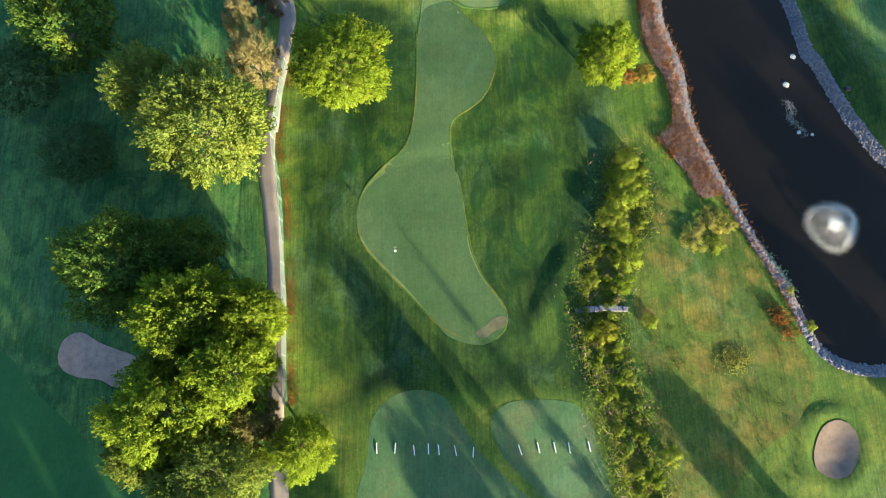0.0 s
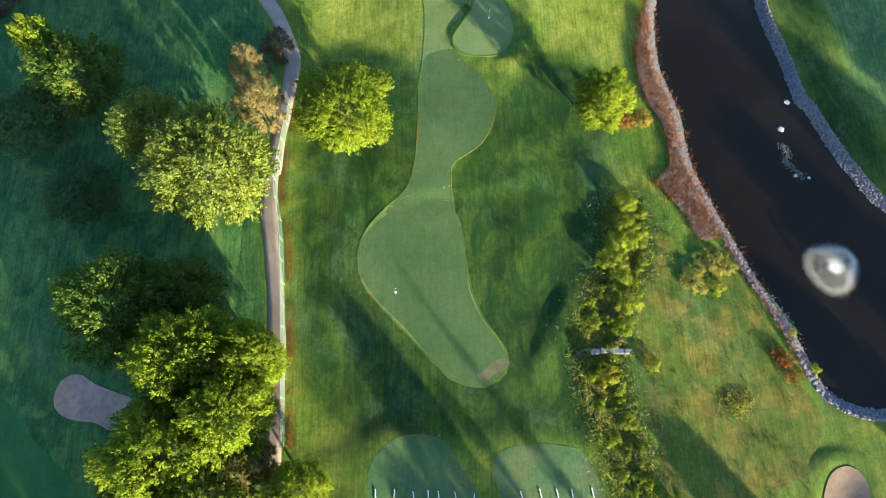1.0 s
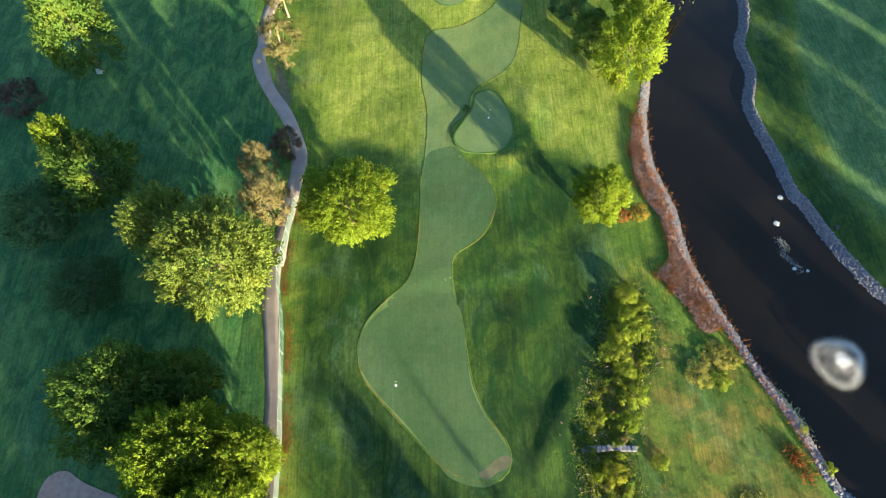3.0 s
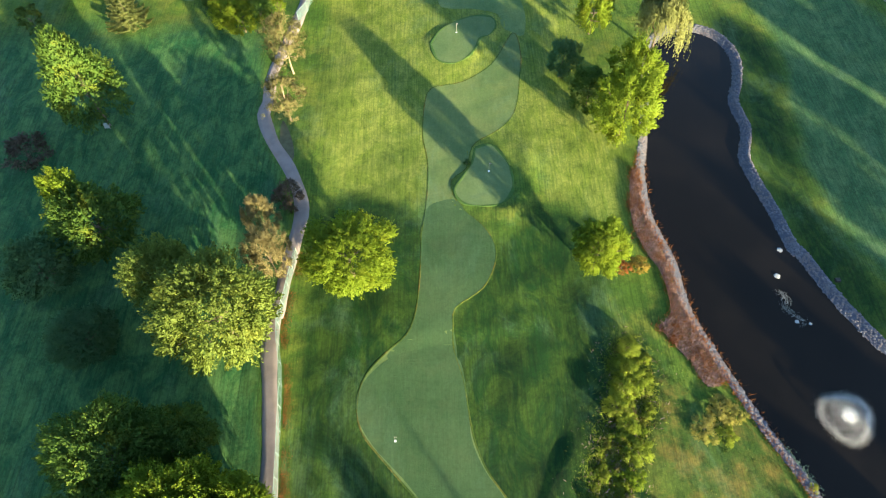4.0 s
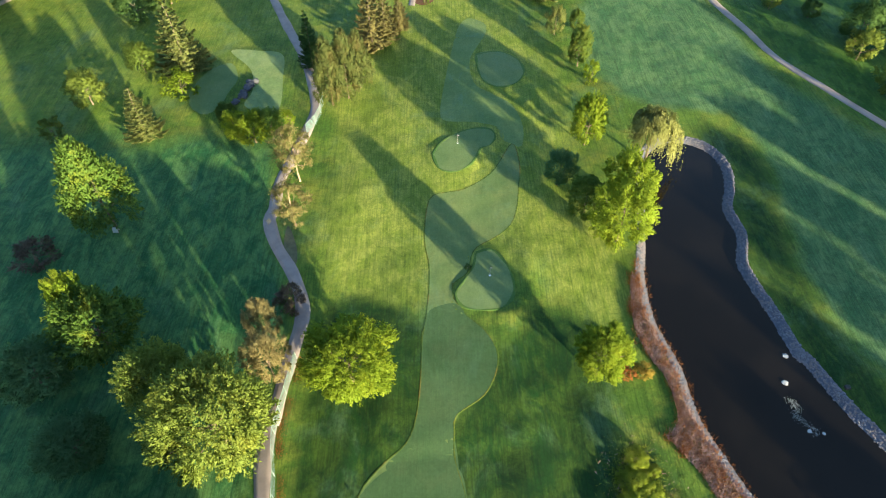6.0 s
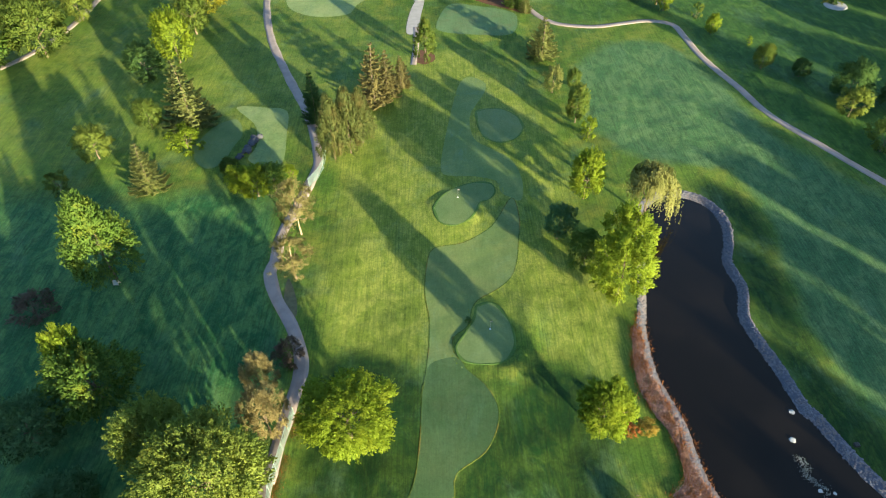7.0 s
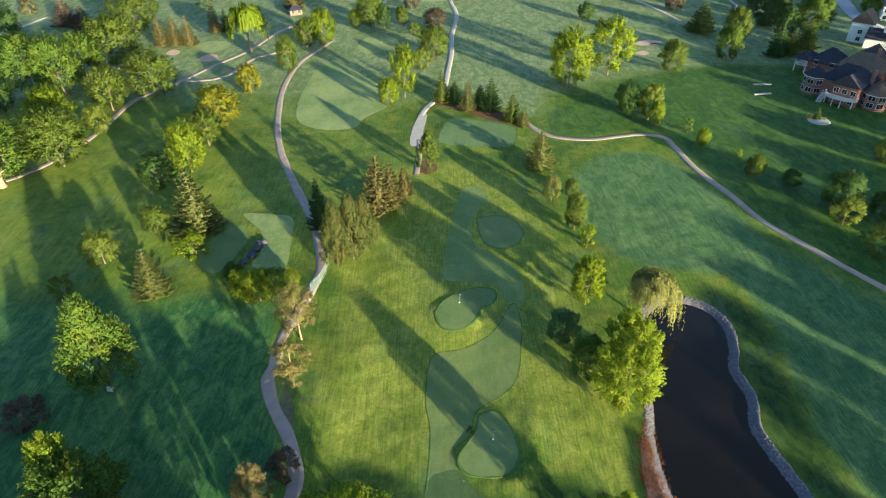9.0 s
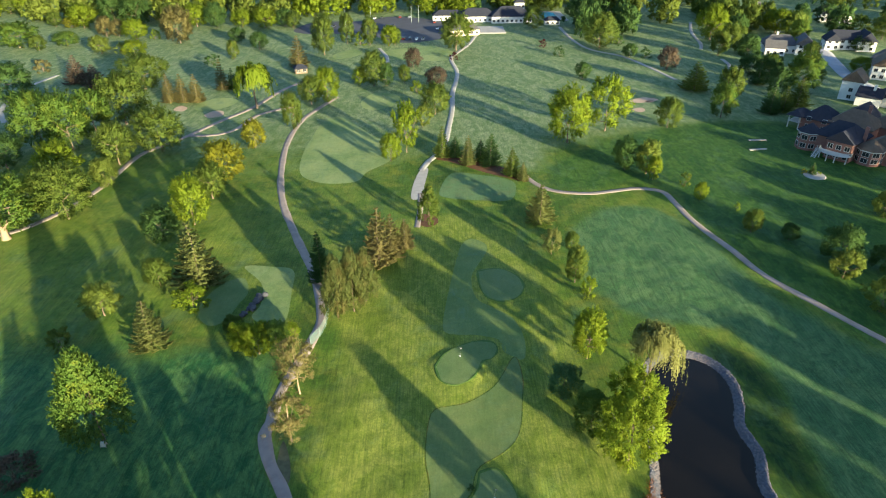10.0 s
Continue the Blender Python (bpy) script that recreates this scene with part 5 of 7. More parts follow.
tree("shrub", "bright", 25.2, -10.0, 0.6, 1.7)
tree("shrub", "lime", 24.8, -8.0, 0.3, 1.0)
tree("shrub", "bright", 24.3, -9.7, 0.6, 1.5)
tree("shrub", "bright", 24.6, -9.7, 0.5, 1.4)
tree("shrub", "bright", 22.7, -8.6, 0.4, 1.3)
tree("shrub", "lime", 23.4, -9.6, 0.5, 1.7)
tree("shrub", "lime", 23.1, -7.9, 0.5, 1.3)
tree("shrub", "lime", 24.0, -6.9, 0.4, 1.5)
tree("shrub", "lime", 22.8, -8.9, 0.8, 1.6)
tree("shrub", "bright", 25.2, -9.8, 0.7, 1.6)
tree("shrub", "lime", 22.7, -10.6, 0.5, 1.6)
tree("shrub", "lime", 23.4, -6.8, 0.4, 0.9)
tree("shrub", "lime", 24.2, -8.0, 0.8, 1.5)
tree("shrub", "lime", 23.5, -11.5, 0.7, 1.4)
tree("shrub", "lime", 23.1, -7.4, 0.5, 1.1)
tree("shrub", "leafy", 25.5, -10.3, 0.3, 0.9)
tree("shrub", "lime", 21.6, -6.3, 0.5, 1.7)
tree("shrub", "lime", 23.4, -8.4, 0.6, 1.1)
tree("shrub", "lime", 25.7, -10.1, 0.4, 0.8)
tree("shrub", "lime", 22.4, -7.4, 0.4, 1.1)
tree("shrub", "lime", 23.0, -10.1, 0.5, 1.5)
tree("shrub", "lime", 22.9, -10.9, 0.7, 1.3)
tree("shrub", "lime", 22.4, -7.8, 0.4, 1.4)
tree("shrub", "bright", 24.8, -8.9, 0.8, 1.7)
tree("shrub", "lime", 24.5, -7.6, 0.3, 1.2)
tree("shrub", "lime", 23.0, -14.2, 0.5, 1.1)
tree("shrub", "lime", 23.3, -14.9, 0.5, 1.6)
tree("shrub", "lime", 25.0, -14.9, 0.6, 1.2)
tree("shrub", "lime", 24.7, -13.7, 0.4, 1.6)
tree("shrub", "leafy", 25.8, -13.0, 0.8, 1.5)
tree("shrub", "lime", 23.6, -13.9, 0.5, 1.4)
tree("shrub", "leafy", 26.3, -14.1, 0.6, 1.5)
tree("shrub", "lime", 23.7, -15.0, 0.7, 1.5)
tree("shrub", "lime", 23.4, -13.1, 0.6, 1.7)
tree("shrub", "lime", 22.5, -12.6, 0.5, 1.2)
tree("shrub", "lime", 23.2, -14.2, 0.6, 1.5)
tree("shrub", "bright", 25.5, -14.7, 0.8, 1.6)
tree("shrub", "lime", 23.2, -13.3, 0.4, 1.1)
tree("shrub", "lime", 23.1, -14.7, 0.8, 1.6)
tree("shrub", "lime", 23.5, -12.0, 0.3, 0.9)
tree("shrub", "bright", 22.8, -12.7, 0.5, 1.6)
tree("shrub", "lime", 26.2, -13.8, 0.5, 1.1)
tree("shrub", "lime", 23.6, -13.2, 0.7, 1.6)
tree("shrub", "lime", 25.4, -14.1, 0.3, 0.9)
tree("shrub", "bright", 24.1, -11.8, 0.4, 1.0)
tree("shrub", "bright", 23.8, -14.3, 0.4, 0.9)
tree("shrub", "bright", 24.1, -14.6, 0.6, 1.5)
tree("shrub", "lime", 25.0, -13.9, 0.6, 1.6)
tree("shrub", "leafy", 26.5, -13.6, 0.5, 1.3)
tree("shrub", "lime", 24.8, -12.2, 0.5, 1.6)
tree("shrub", "lime", 46.9, 8.4, 1.0, 1.7)
tree("shrub", "lime", 44.9, 13.0, 0.8, 1.3)
tree("open", "lime", 22.5, 23.5, 1.4, 4.2)
tree("open", "lime", 23.4, 21.0, 1.3, 3.6)
tree("open", "lime", 25.2, 31.5, 1.6, 3.4)
tree("shrub", "yellow", 20.4, 8.2, 2.1, 3.2)
tree("open", "lime", 24.5, 28.5, 1.5, 4.0)
tree("shrub", "bright", 23.2, 14.5, 1.2, 3.0)
tree("shrub", "lime", 26.4, 9.6, 0.9, 2.2)
tree("shrub", "lime", 27.0, -7.0, 1.0, 2.6)
# The next three trees are out of view, added for their shadows.
tree("round", "mid", 47.0, -27.0, 6.5, 8.0)
tree("spruce", "mid", 38.4, -40.0, 14.5, 4.5)
tree("open", "mid", 29.5, -42.0, 13.5, 9.0)
tree("shrub", "lime", 26.0, 27.0, 1.4, 4.2)
tree("shrub", "lime", 23.6, 26.0, 1.7, 3.8)
tree("shrub", "lime", 24.4, 17.8, 1.4, 3.8)
# Unseen trees south and east, added to throw shade into view.
tree("round", "mid", 22.0, -42.0, 9.5, 10.0)
tree("round", "mid", 8.0, -46.0, 9.0, 10.0)
tree("round", "mid", -5.0, -52.0, 17.0, 14.0)
tree("round", "mid", -16.0, -55.0, 17.0, 14.0)
tree("round", "mid", -28.0, -54.0, 17.0, 15.0)
tree("round", "mid", -40.0, -50.0, 17.0, 15.0)
tree("round", "mid", -52.0, -46.0, 16.0, 14.0)
tree("round", "mid", -64.0, -42.0, 15.0, 12.0)
tree("round", "mid", -80.0, -30.0, 15.0, 13.0)
tree("round", "mid", -84.0, -12.0, 15.0, 13.0)
tree("round", "mid", -20.0, -62.0, 18.0, 14.0)
tree("round", "mid", -36.0, -62.0, 18.0, 14.0)
tree("round", "mid", 72.0, -20.0, 9.0, 8.0)
tree("round", "mid", 100.0, -14.0, 17.0, 14.0)
tree("round", "mid", 106.0, 2.0, 18.0, 14.0)
tree("round", "mid", 112.0, 16.0, 18.0, 14.0)
tree("round", "mid", 118.0, 30.0, 18.0, 14.0)
tree("round", "mid", 124.0, 45.0, 18.0, 15.0)
tree("round", "mid", 130.0, 60.0, 18.0, 15.0)
tree("round", "mid", 120.0, 5.0, 18.0, 14.0)
tree("round", "mid", 130.0, 28.0, 18.0, 14.0)
tree("round", "mid", 136.0, 78.0, 14.0, 13.0)
tree("round", "mid", 142.0, 94.0, 14.0, 13.0)
tree("round", "mid", 112.0, -30.0, 18.0, 14.0)
tree("round", "mid", 92.0, -26.0, 15.0, 12.0)
tree("round", "mid", 140.0, 110.0, 13.0, 13.0)
tree("round", "mid", 150.0, 128.0, 15.0, 13.0)
tree("round", "mid", 160.0, 146.0, 18.0, 13.0)
tree("round", "mid", 168.0, 162.0, 24.0, 17.0)
tree("round", "mid", 178.0, 178.0, 24.0, 17.0)
tree("round", "mid", 152.0, 100.0, 14.0, 13.0)
tree("round", "mid", 162.0, 118.0, 16.0, 13.0)
tree("round", "mid", 172.0, 136.0, 18.0, 13.0)
tree("round", "mid", 182.0, 152.0, 24.0, 17.0)
tree("round", "mid", 192.0, 170.0, 24.0, 17.0)
tree("round", "mid", 140.0, 44.0, 20.0, 15.0)
tree("round", "mid", 148.0, 64.0, 20.0, 15.0)
tree("round", "mid", 156.0, 84.0, 20.0, 15.0)
tree("round", "mid", 186.0, 196.0, 24.0, 17.0)
tree("round", "mid", 196.0, 213.0, 24.0, 17.0)
tree("round", "mid", 206.0, 231.0, 24.0, 17.0)
tree("round", "mid", 216.0, 250.0, 24.0, 17.0)
tree("round", "mid", 228.0, 266.0, 24.0, 17.0)
tree("round", "mid", 240.0, 286.0, 24.0, 17.0)
# Trees in view again, round the houses.
tree("round", "mid", 188.0, 318.0, 13.0, 11.0)
tree("round", "mid", 206.0, 350.0, 7.0, 7.0)
tree("round", "leafy", 214.0, 380.0, 13.0, 12.0)
tree("round", "dark", 250.0, 330.0, 13.0, 12.0)
tree("round", "dark", 160.0, 300.0, 10.0, 11.0)
tree("round", "mid", 166.0, 312.0, 9.5, 11.0)
tree("round", "dark", 162.0, 330.0, 15.0, 12.0)
tree("round", "mid", 168.0, 368.0, 14.0, 12.0)
tree("round", "dark", 182.0, 392.0, 15.0, 13.0)
tree("round", "mid", 198.0, 410.0, 15.0, 13.0)
tree("round", "dark", 230.0, 410.0, 14.0, 12.0)
tree("round", "dark", 250.0, 405.0, 15.0, 13.0)
tree("round", "dark", 150.0, 272.0, 13.0, 11.0)
# Shrub added as stand-in for a small dark spot at the green's edge.
tree("shrub", "dark", 4.6, 64.6, 0.9, 1.3)

# ---- shore stones ----


def stone_mesh(seed, rough=0.28):
    rng = random.Random(seed)
    bm = bmesh.new()
    bmesh.ops.create_icosphere(bm, subdivisions=1, radius=0.5)
    for v in bm.verts:
        v.co *= 1 + rng.uniform(-rough, rough)
        v.co.z *= 0.62
    me = bpy.data.meshes.new("stone")
    bm.to_mesh(me)
    bm.free()
    return me


n = Nodes("blue_grey_stone")
info = n.add("ShaderNodeObjectInfo")
isle = n.add("ShaderNodeNewGeometry")
at = n.place()
tone = n.mix(isle.outputs["Random Per Island"], (0.072, 0.076, 0.096), (0.175, 0.178, 0.205))
tone = n.mix(n.times(info.outputs["Random"], 0.4), tone, (0.14, 0.135, 0.15))
tone = n.mix(n.times(n.ramp(n.noise(at, 0.5, 4, 0.6), 0.42, 0.7), 0.6), tone, (0.20, 0.15, 0.13))
n.bump(n.noise(at, 9.0, 4, 0.6), 0.5, 0.04)
STONE = n.finish(tone, 0.85, 0.3)
STONES = [stone_mesh(k) for k in range(8)]
for me in STONES:
    me.materials.append(STONE)


def scatter_band(count, lo, hi, seed):
    """Plan points in a band along the pond's outline, with their distance outward."""
    rng = np.random.default_rng(seed)
    k = rng.integers(0, len(POND_RING), count)
    u = rng.uniform(0, 1, count)[:, None]
    base = POND_RING[k] * (1 - u) + POND_RING[(k + 1) % len(POND_RING)] * u
    off = rng.uniform(lo, hi, count)
    return base + side[k] * off[:, None], off


bed_rows = []
for off in (-1.2, -0.5, 0.2, 0.9, 1.5, 1.75):
    p = POND_RING + side * off
    bed_rows.append(np.column_stack([p, ground_z(p[:, 0], p[:, 1]) + (0.05 if off < 1.6 else -0.1)]))
bed = np.stack(bed_rows, 1).reshape(-1, 3)
m = len(POND_RING)
bed_mesh = mesh_from("gravel_bed", bed, [(i * 6 + k, i * 6 + k + 1, (i + 1) % m * 6 + k + 1, (i + 1) % m * 6 + k) for i in range(m) for k in range(5)], True)
bed_mesh.materials.append(plain("blue_grey_gravel", (0.09, 0.095, 0.12), 0.9, 0, 4.0, 0.6, 0.8))
tagged(new("gravel_bed", bed_mesh), "blue-grey gravel under the shore stones", "gravel", kind="structure")
bank = tagged(new("stone_bank"), "band of blue-grey riprap stones round the pond", "stone bank", kind="structure")
pts, off = scatter_band(8500, -0.4, 1.6, 3)
rng = np.random.default_rng(4)
size = rng.uniform(0.18, 0.42, len(pts))
height = ground_z(pts[:, 0], pts[:, 1])
near_stretch = (pts[:, 1] < 24) & (pts[:, 0] < 58) & (pts[:, 0] > 38)
chosen = np.flatnonzero(near_stretch)[:300]
single = np.zeros(len(pts), bool)
single[chosen] = True
for i in chosen:
    ob = new("stone", STONES[i % 8])
    ob.parent = bank
    s = size[i]
    ob.matrix_basis = Matrix.LocRotScale((pts[i, 0], pts[i, 1], height[i] + 0.12 * s), Euler((rng.uniform(-0.4, 0.4), rng.uniform(-0.4, 0.4), rng.uniform(0, 6.28))), (s * 1.15, s, s))
forms = []
for me in STONES:
    co = np.empty(len(me.vertices) * 3)
    me.vertices.foreach_get("co", co)
    forms.append((co.reshape(-1, 3), np.array([p.vertices[:] for p in me.polygons])))
vs, fs, count = [], [], 0
for i in np.flatnonzero(~single):
    co, fa = forms[i % 8]
    w = rng.uniform(0, 6.28)
    turn = np.array([[math.cos(w), -math.sin(w), 0], [math.sin(w), math.cos(w), 0], [0, 0, 1]])
    vs.append((co * size[i]) @ turn.T + [pts[i, 0], pts[i, 1], height[i] + 0.12 * size[i]])
    fs.append(fa + count)
    count += len(co)
rest = part("stones", mesh_from("stones", np.concatenate(vs), np.concatenate(fs).tolist()), STONE, bank)
tagged(rest, kind="stuff")

# ---- rank growth: reeds, long grass ----


def blades(name, points, high, lean, width, material, label, category, seed):
    """Loose upright blades, each a bent strip of two quads."""
    rng = np.random.default_rng(seed)
    k = len(points)
    z = ground_z(points[:, 0], points[:, 1])
    base = np.column_stack([points, z])
    w = rng.uniform(0, 2 * np.pi, k)
    across = np.stack([np.cos(w), np.sin(w), np.zeros(k)], 1) * (width * rng.uniform(0.6, 1.5, k))[:, None]
    h = high * rng.uniform(0.5, 1.3, k)
    tip = np.stack([rng.normal(0, lean, k) * h, rng.normal(0, lean, k) * h, h], 1)
    mid = base + tip * [0.35, 0.35, 0.6]
    q = np.concatenate([np.stack([base - across, base + across, mid + across * 0.8, mid - across * 0.8], 1),
                        np.stack([mid - across * 0.8, mid + across * 0.8, base + tip + across * 0.2, base + tip - across * 0.2], 1)])
    facing = np.tile(np.array([0, 0, 0.6]) + rng.normal(0, 0.5, (k, 3)), (2, 1))
    return tagged(part(name, quads_mesh(name, q, facing, 0.8), material, None), label, category, kind="stuff")


def fill(outline, count, seed):
    ring = spline(outline, step=1.0)
    rng = np.random.default_rng(seed)
    p = rng.uniform(ring.min(0), ring.max(0), (count * 4, 2))
    return p[inside(p[:, 0], p[:, 1], ring)][:count]


DEAD = foliage("dead_grey_brown_stems", (0.29, 0.185, 0.165), (0.47, 0.35, 0.33), (0.42, 0.18, 0.07), 0.25)
TURF_BLADES = foliage("long_grass_blades", (0.085, 0.135, 0.018), (0.16, 0.19, 0.035), (0.20, 0.20, 0.04), 0.3)
blades("dead_reeds", fill(REEDS, 15000, 1), 0.5, 0.5, 0.026, DEAD, "grey-brown dead reeds on the pond bank", "reeds", 1)
west = np.concatenate([scatter_band(5000, 0.9, 2.1, 8)[0], scatter_band(2500, -0.5, 0.1, 9)[0]])
west = west[(west[:, 1] < 66) & (west[:, 1] > 9) & (west[:, 0] < 46 - 0.2 * (west[:, 1] - 6))]
blades("rust_reeds", west, 0.55, 0.45, 0.03, LEAVES["rust"], "rust-orange reeds along the water's edge", "reeds", 2)
clump = np.random.default_rng(9)
patches = np.concatenate([fill(REEDS, 75, 12), np.array([43.3, 8.8]) + clump.normal(0, 1, (8, 1)) * np.array([-0.7, 1.3]) + clump.normal(0, 0.3, (8, 2))])
rusty = np.concatenate([p + clump.normal(0, 0.5, (60, 2)) for p in patches])
blades("rust_reeds", rusty, 0.6, 0.45, 0.03, LEAVES["rust"], "tufts of rust-orange reeds in dead growth", "reeds", 5)
spread = np.random.default_rng(21)
along = DITCH_LINE[spread.integers(0, len(DITCH_LINE), 15000)]
brush = DITCH_LINE[spread.integers(0, len(DITCH_LINE), 30000)]
blades("ditch_brush", brush + spread.normal(0, 1.3, (30000, 2)), 0.24, 1.2, 0.045, LEAVES["lime"], "low yellow-green brush in the ditch", "brush", 16)
blades("ditch_grass", along + spread.normal(0, 2.0, (15000, 2)), 0.28, 0.7, 0.03, TURF_BLADES, "long rank grass in the ditch", "grass", 6)
blades("ditch_weeds", along[:3500] + spread.normal(0, 2.0, (3500, 2)), 0.45, 0.5, 0.03, DEAD, "dry brown weeds in the ditch", "weeds", 7)
tufts = np.column_stack([spread.uniform(25, 43, 260), spread.uniform(-12, 32, 260)])
tufts = tufts[signed(tufts[:, 0], tufts[:, 1], POND_RING, 6.0) > 2.5]
tufts = np.concatenate([p + spread.normal(0, 0.35, (14, 2)) for p in tufts])
blades("rough_tufts", tufts, 0.16, 0.6, 0.03, TURF_BLADES, "uncut tufts of yellowish grass", "grass", 11)

pale = np.array([36.5, 4.4]) + spread.normal(0, 1, (700, 2)) * [1.0, 0.75]
blades("pale_tuft", pale, 0.3, 0.9, 0.035, LEAVES["wheat"], "pale straw-yellow tuft of long grass in the meadow", "grass", 17)

# fallen leaves along the fence
fence_foot = spline(FENCE, False, 0.5)
pick = fence_foot[spread.integers(0, len(fence_foot), 9000)]
pick = pick[np.sin(pick[:, 1] * 0.55) + 0.6 * np.sin(pick[:, 1] * 1.7 + 1) > -0.3 + spread.normal(0, 0.4, len(pick))]
litter = pick + np.column_stack([0.25 + np.abs(spread.normal(0, 0.55, len(pick))), spread.normal(0, 0.2, len(pick))])
blades("fallen_leaves", litter, 0.05, 1.6, 0.026, LEAVES["rust"], "rust-red fallen leaves along the fence foot", "leaves", 14)

# ---- mulch beds ----
MULCH = plain("red_brown_mulch", (0.13, 0.070, 0.042), 0.95, 0, 1.2, 0.6, 0.6, 0.1)
for outline in (MULCH_B, MULCH_C):
    sheet("mulch_bed", outline, MULCH, "bed of red-brown mulch under conifers", "mulch", 0.06, 2)
sheet("bare_soil", MULCH_D, SOIL, "strip of bare brown soil beside the path", "soil", 0.04, 1.5)

# ---- fence ----
NET = plain("pale_green_net", (0.13, 0.215, 0.19), 0.7, 0, 3.0, 0.2, 0)
POST = plain("white_fence_post", (0.28, 0.34, 0.32), 0.6, 0, 3.0, 0.25, 0.1)
FENCE_H = 2.3


def net_fence(points, label):
    line = spline(points, False, 0.5)
    run = np.concatenate([[0], np.cumsum(np.hypot(*np.diff(line, axis=0).T))])
    bays = max(1, round(run[-1] / 3.0))
    stops = np.linspace(0, run[-1], bays + 1)
    px, py = np.interp(stops, run, line[:, 0]), np.interp(stops, run, line[:, 1])
    root = tagged(new("net_fence"), label, "fence")
    post_v, post_f = [], []
    tube(post_v, post_f, [(0, 0, -0.2), (0, 0, FENCE_H), (0, 0, FENCE_H + 0.08)], [0.034, 0.03, 0.016], 8)
    post_mesh = mesh_from("post", post_v, post_f)
    post_mesh.materials.append(POST)
    for i in range(bays + 1):
        ob = part("post", post_mesh, None, root)
        ob.location = (px[i], py[i], on_ground(px[i], py[i]))
    for i in range(bays):
        a = np.array([px[i], py[i], on_ground(px[i], py[i])])
        b = np.array([px[i + 1], py[i + 1], on_ground(px[i + 1], py[i + 1])])
        q = []
        for u in np.linspace(0.02, 0.98, 30):
            p, d = a + (b - a) * u, (b - a) / np.linalg.norm(b - a) * 0.018
            q.append([p - d + [0, 0, 0.05], p + d + [0, 0, 0.05], p + d + [0, 0, FENCE_H - 0.05], p - d + [0, 0, FENCE_H - 0.05]])
        for z in np.linspace(0.08, FENCE_H - 0.08, 14):
            q.append([a + [0, 0, z - 0.007], b + [0, 0, z - 0.007], b + [0, 0, z + 0.007], a + [0, 0, z + 0.007]])
        part("net", quads_mesh("net", np.array(q)), NET, root)
        rv, rf = [], []
        tube(rv, rf, [a + [0, 0, FENCE_H], b + [0, 0, FENCE_H]], [0.03, 0.03], 6)
        part("top_rail", mesh_from("top_rail", rv, rf), POST, root)


net_fence(FENCE, "pale green net fence with white posts beside the path")
net_fence(FENCE_NORTH, "short pale green net fence below the conifers")

# ---- headwall across the ditch ----
headwall = tagged(new("stone_headwall"), "low wall of pale grey blocks across the ditch", "wall")
for k in range(11):
    u = (k + 0.5) / 11
    x = HEADWALL[0][0] + (HEADWALL[2][0] - HEADWALL[0][0]) * u
    y = HEADWALL[0][1] + (HEADWALL[2][1] - HEADWALL[0][1]) * u + 0.25 * math.sin(u * 3.1)
    r = random.Random(k)
    bm = bmesh.new()
    box(bm, x - 0.33, y - 0.35 + r.uniform(-0.08, 0.08), -0.8, x + 0.30, y + 0.35 + r.uniform(-0.08, 0.08), 0.25 + r.uniform(-0.1, 0.1), 0.07)
    part("block", bm, STONE, headwall)

# ---- practice dividers ----
divider_mesh = None


def divider(x0, y0, x1, y1):
    """A white stick on the turf between two hitting places."""
    global divider_mesh
    if divider_mesh is None:
        b = bmesh.new()
        box(b, -0.05, -0.62, 0, 0.05, 0.62, 0.08, 0.012)
        divider_mesh = bpy.data.meshes.new("range_divider")
        b.to_mesh(divider_mesh)
        b.free()
        divider_mesh.materials.append(WHITE)
    x, y = (x0 + x1) / 2, (y0 + y1) / 2
    ob = new("range_divider", divider_mesh)
    ob.matrix_basis = Matrix.LocRotScale((x, y, on_ground(x, y) + 0.05), Euler((0, 0, math.atan2(y1 - y0, x1 - x0) - math.pi / 2)), None)
    tagged(ob, "white painted wooden divider lying on the practice tee", "divider", "practice dividers")


divider(-8.8, -4.5, -8.8, -5.5)
divider(-6.5, -4.5, -6.6, -5.6)
divider(-4.3, -4.8, -4.2, -5.9)
divider(-2.5, -4.7, -2.5, -5.8)
divider(-1.3, -4.9, -1.2, -5.9)
divider(0.7, -5.0, 0.9, -6.1)
divider(3.0, -5.3, 2.9, -6.3)
divider(8.5, -5.1, 8.8, -6.2)
divider(10.8, -4.9, 11.0, -6.0)
divider(12.8, -4.9, 13.0, -6.1)
divider(14.6, -5.1, 14.7, -6.1)
divider(17.0, -4.9, 17.2, -6.1)

# ---- flags ----
FLAG = plain("flag_cloth", (0.38, 0.36, 0.32), 0.8, 0, 4.0, 0.2, 0)


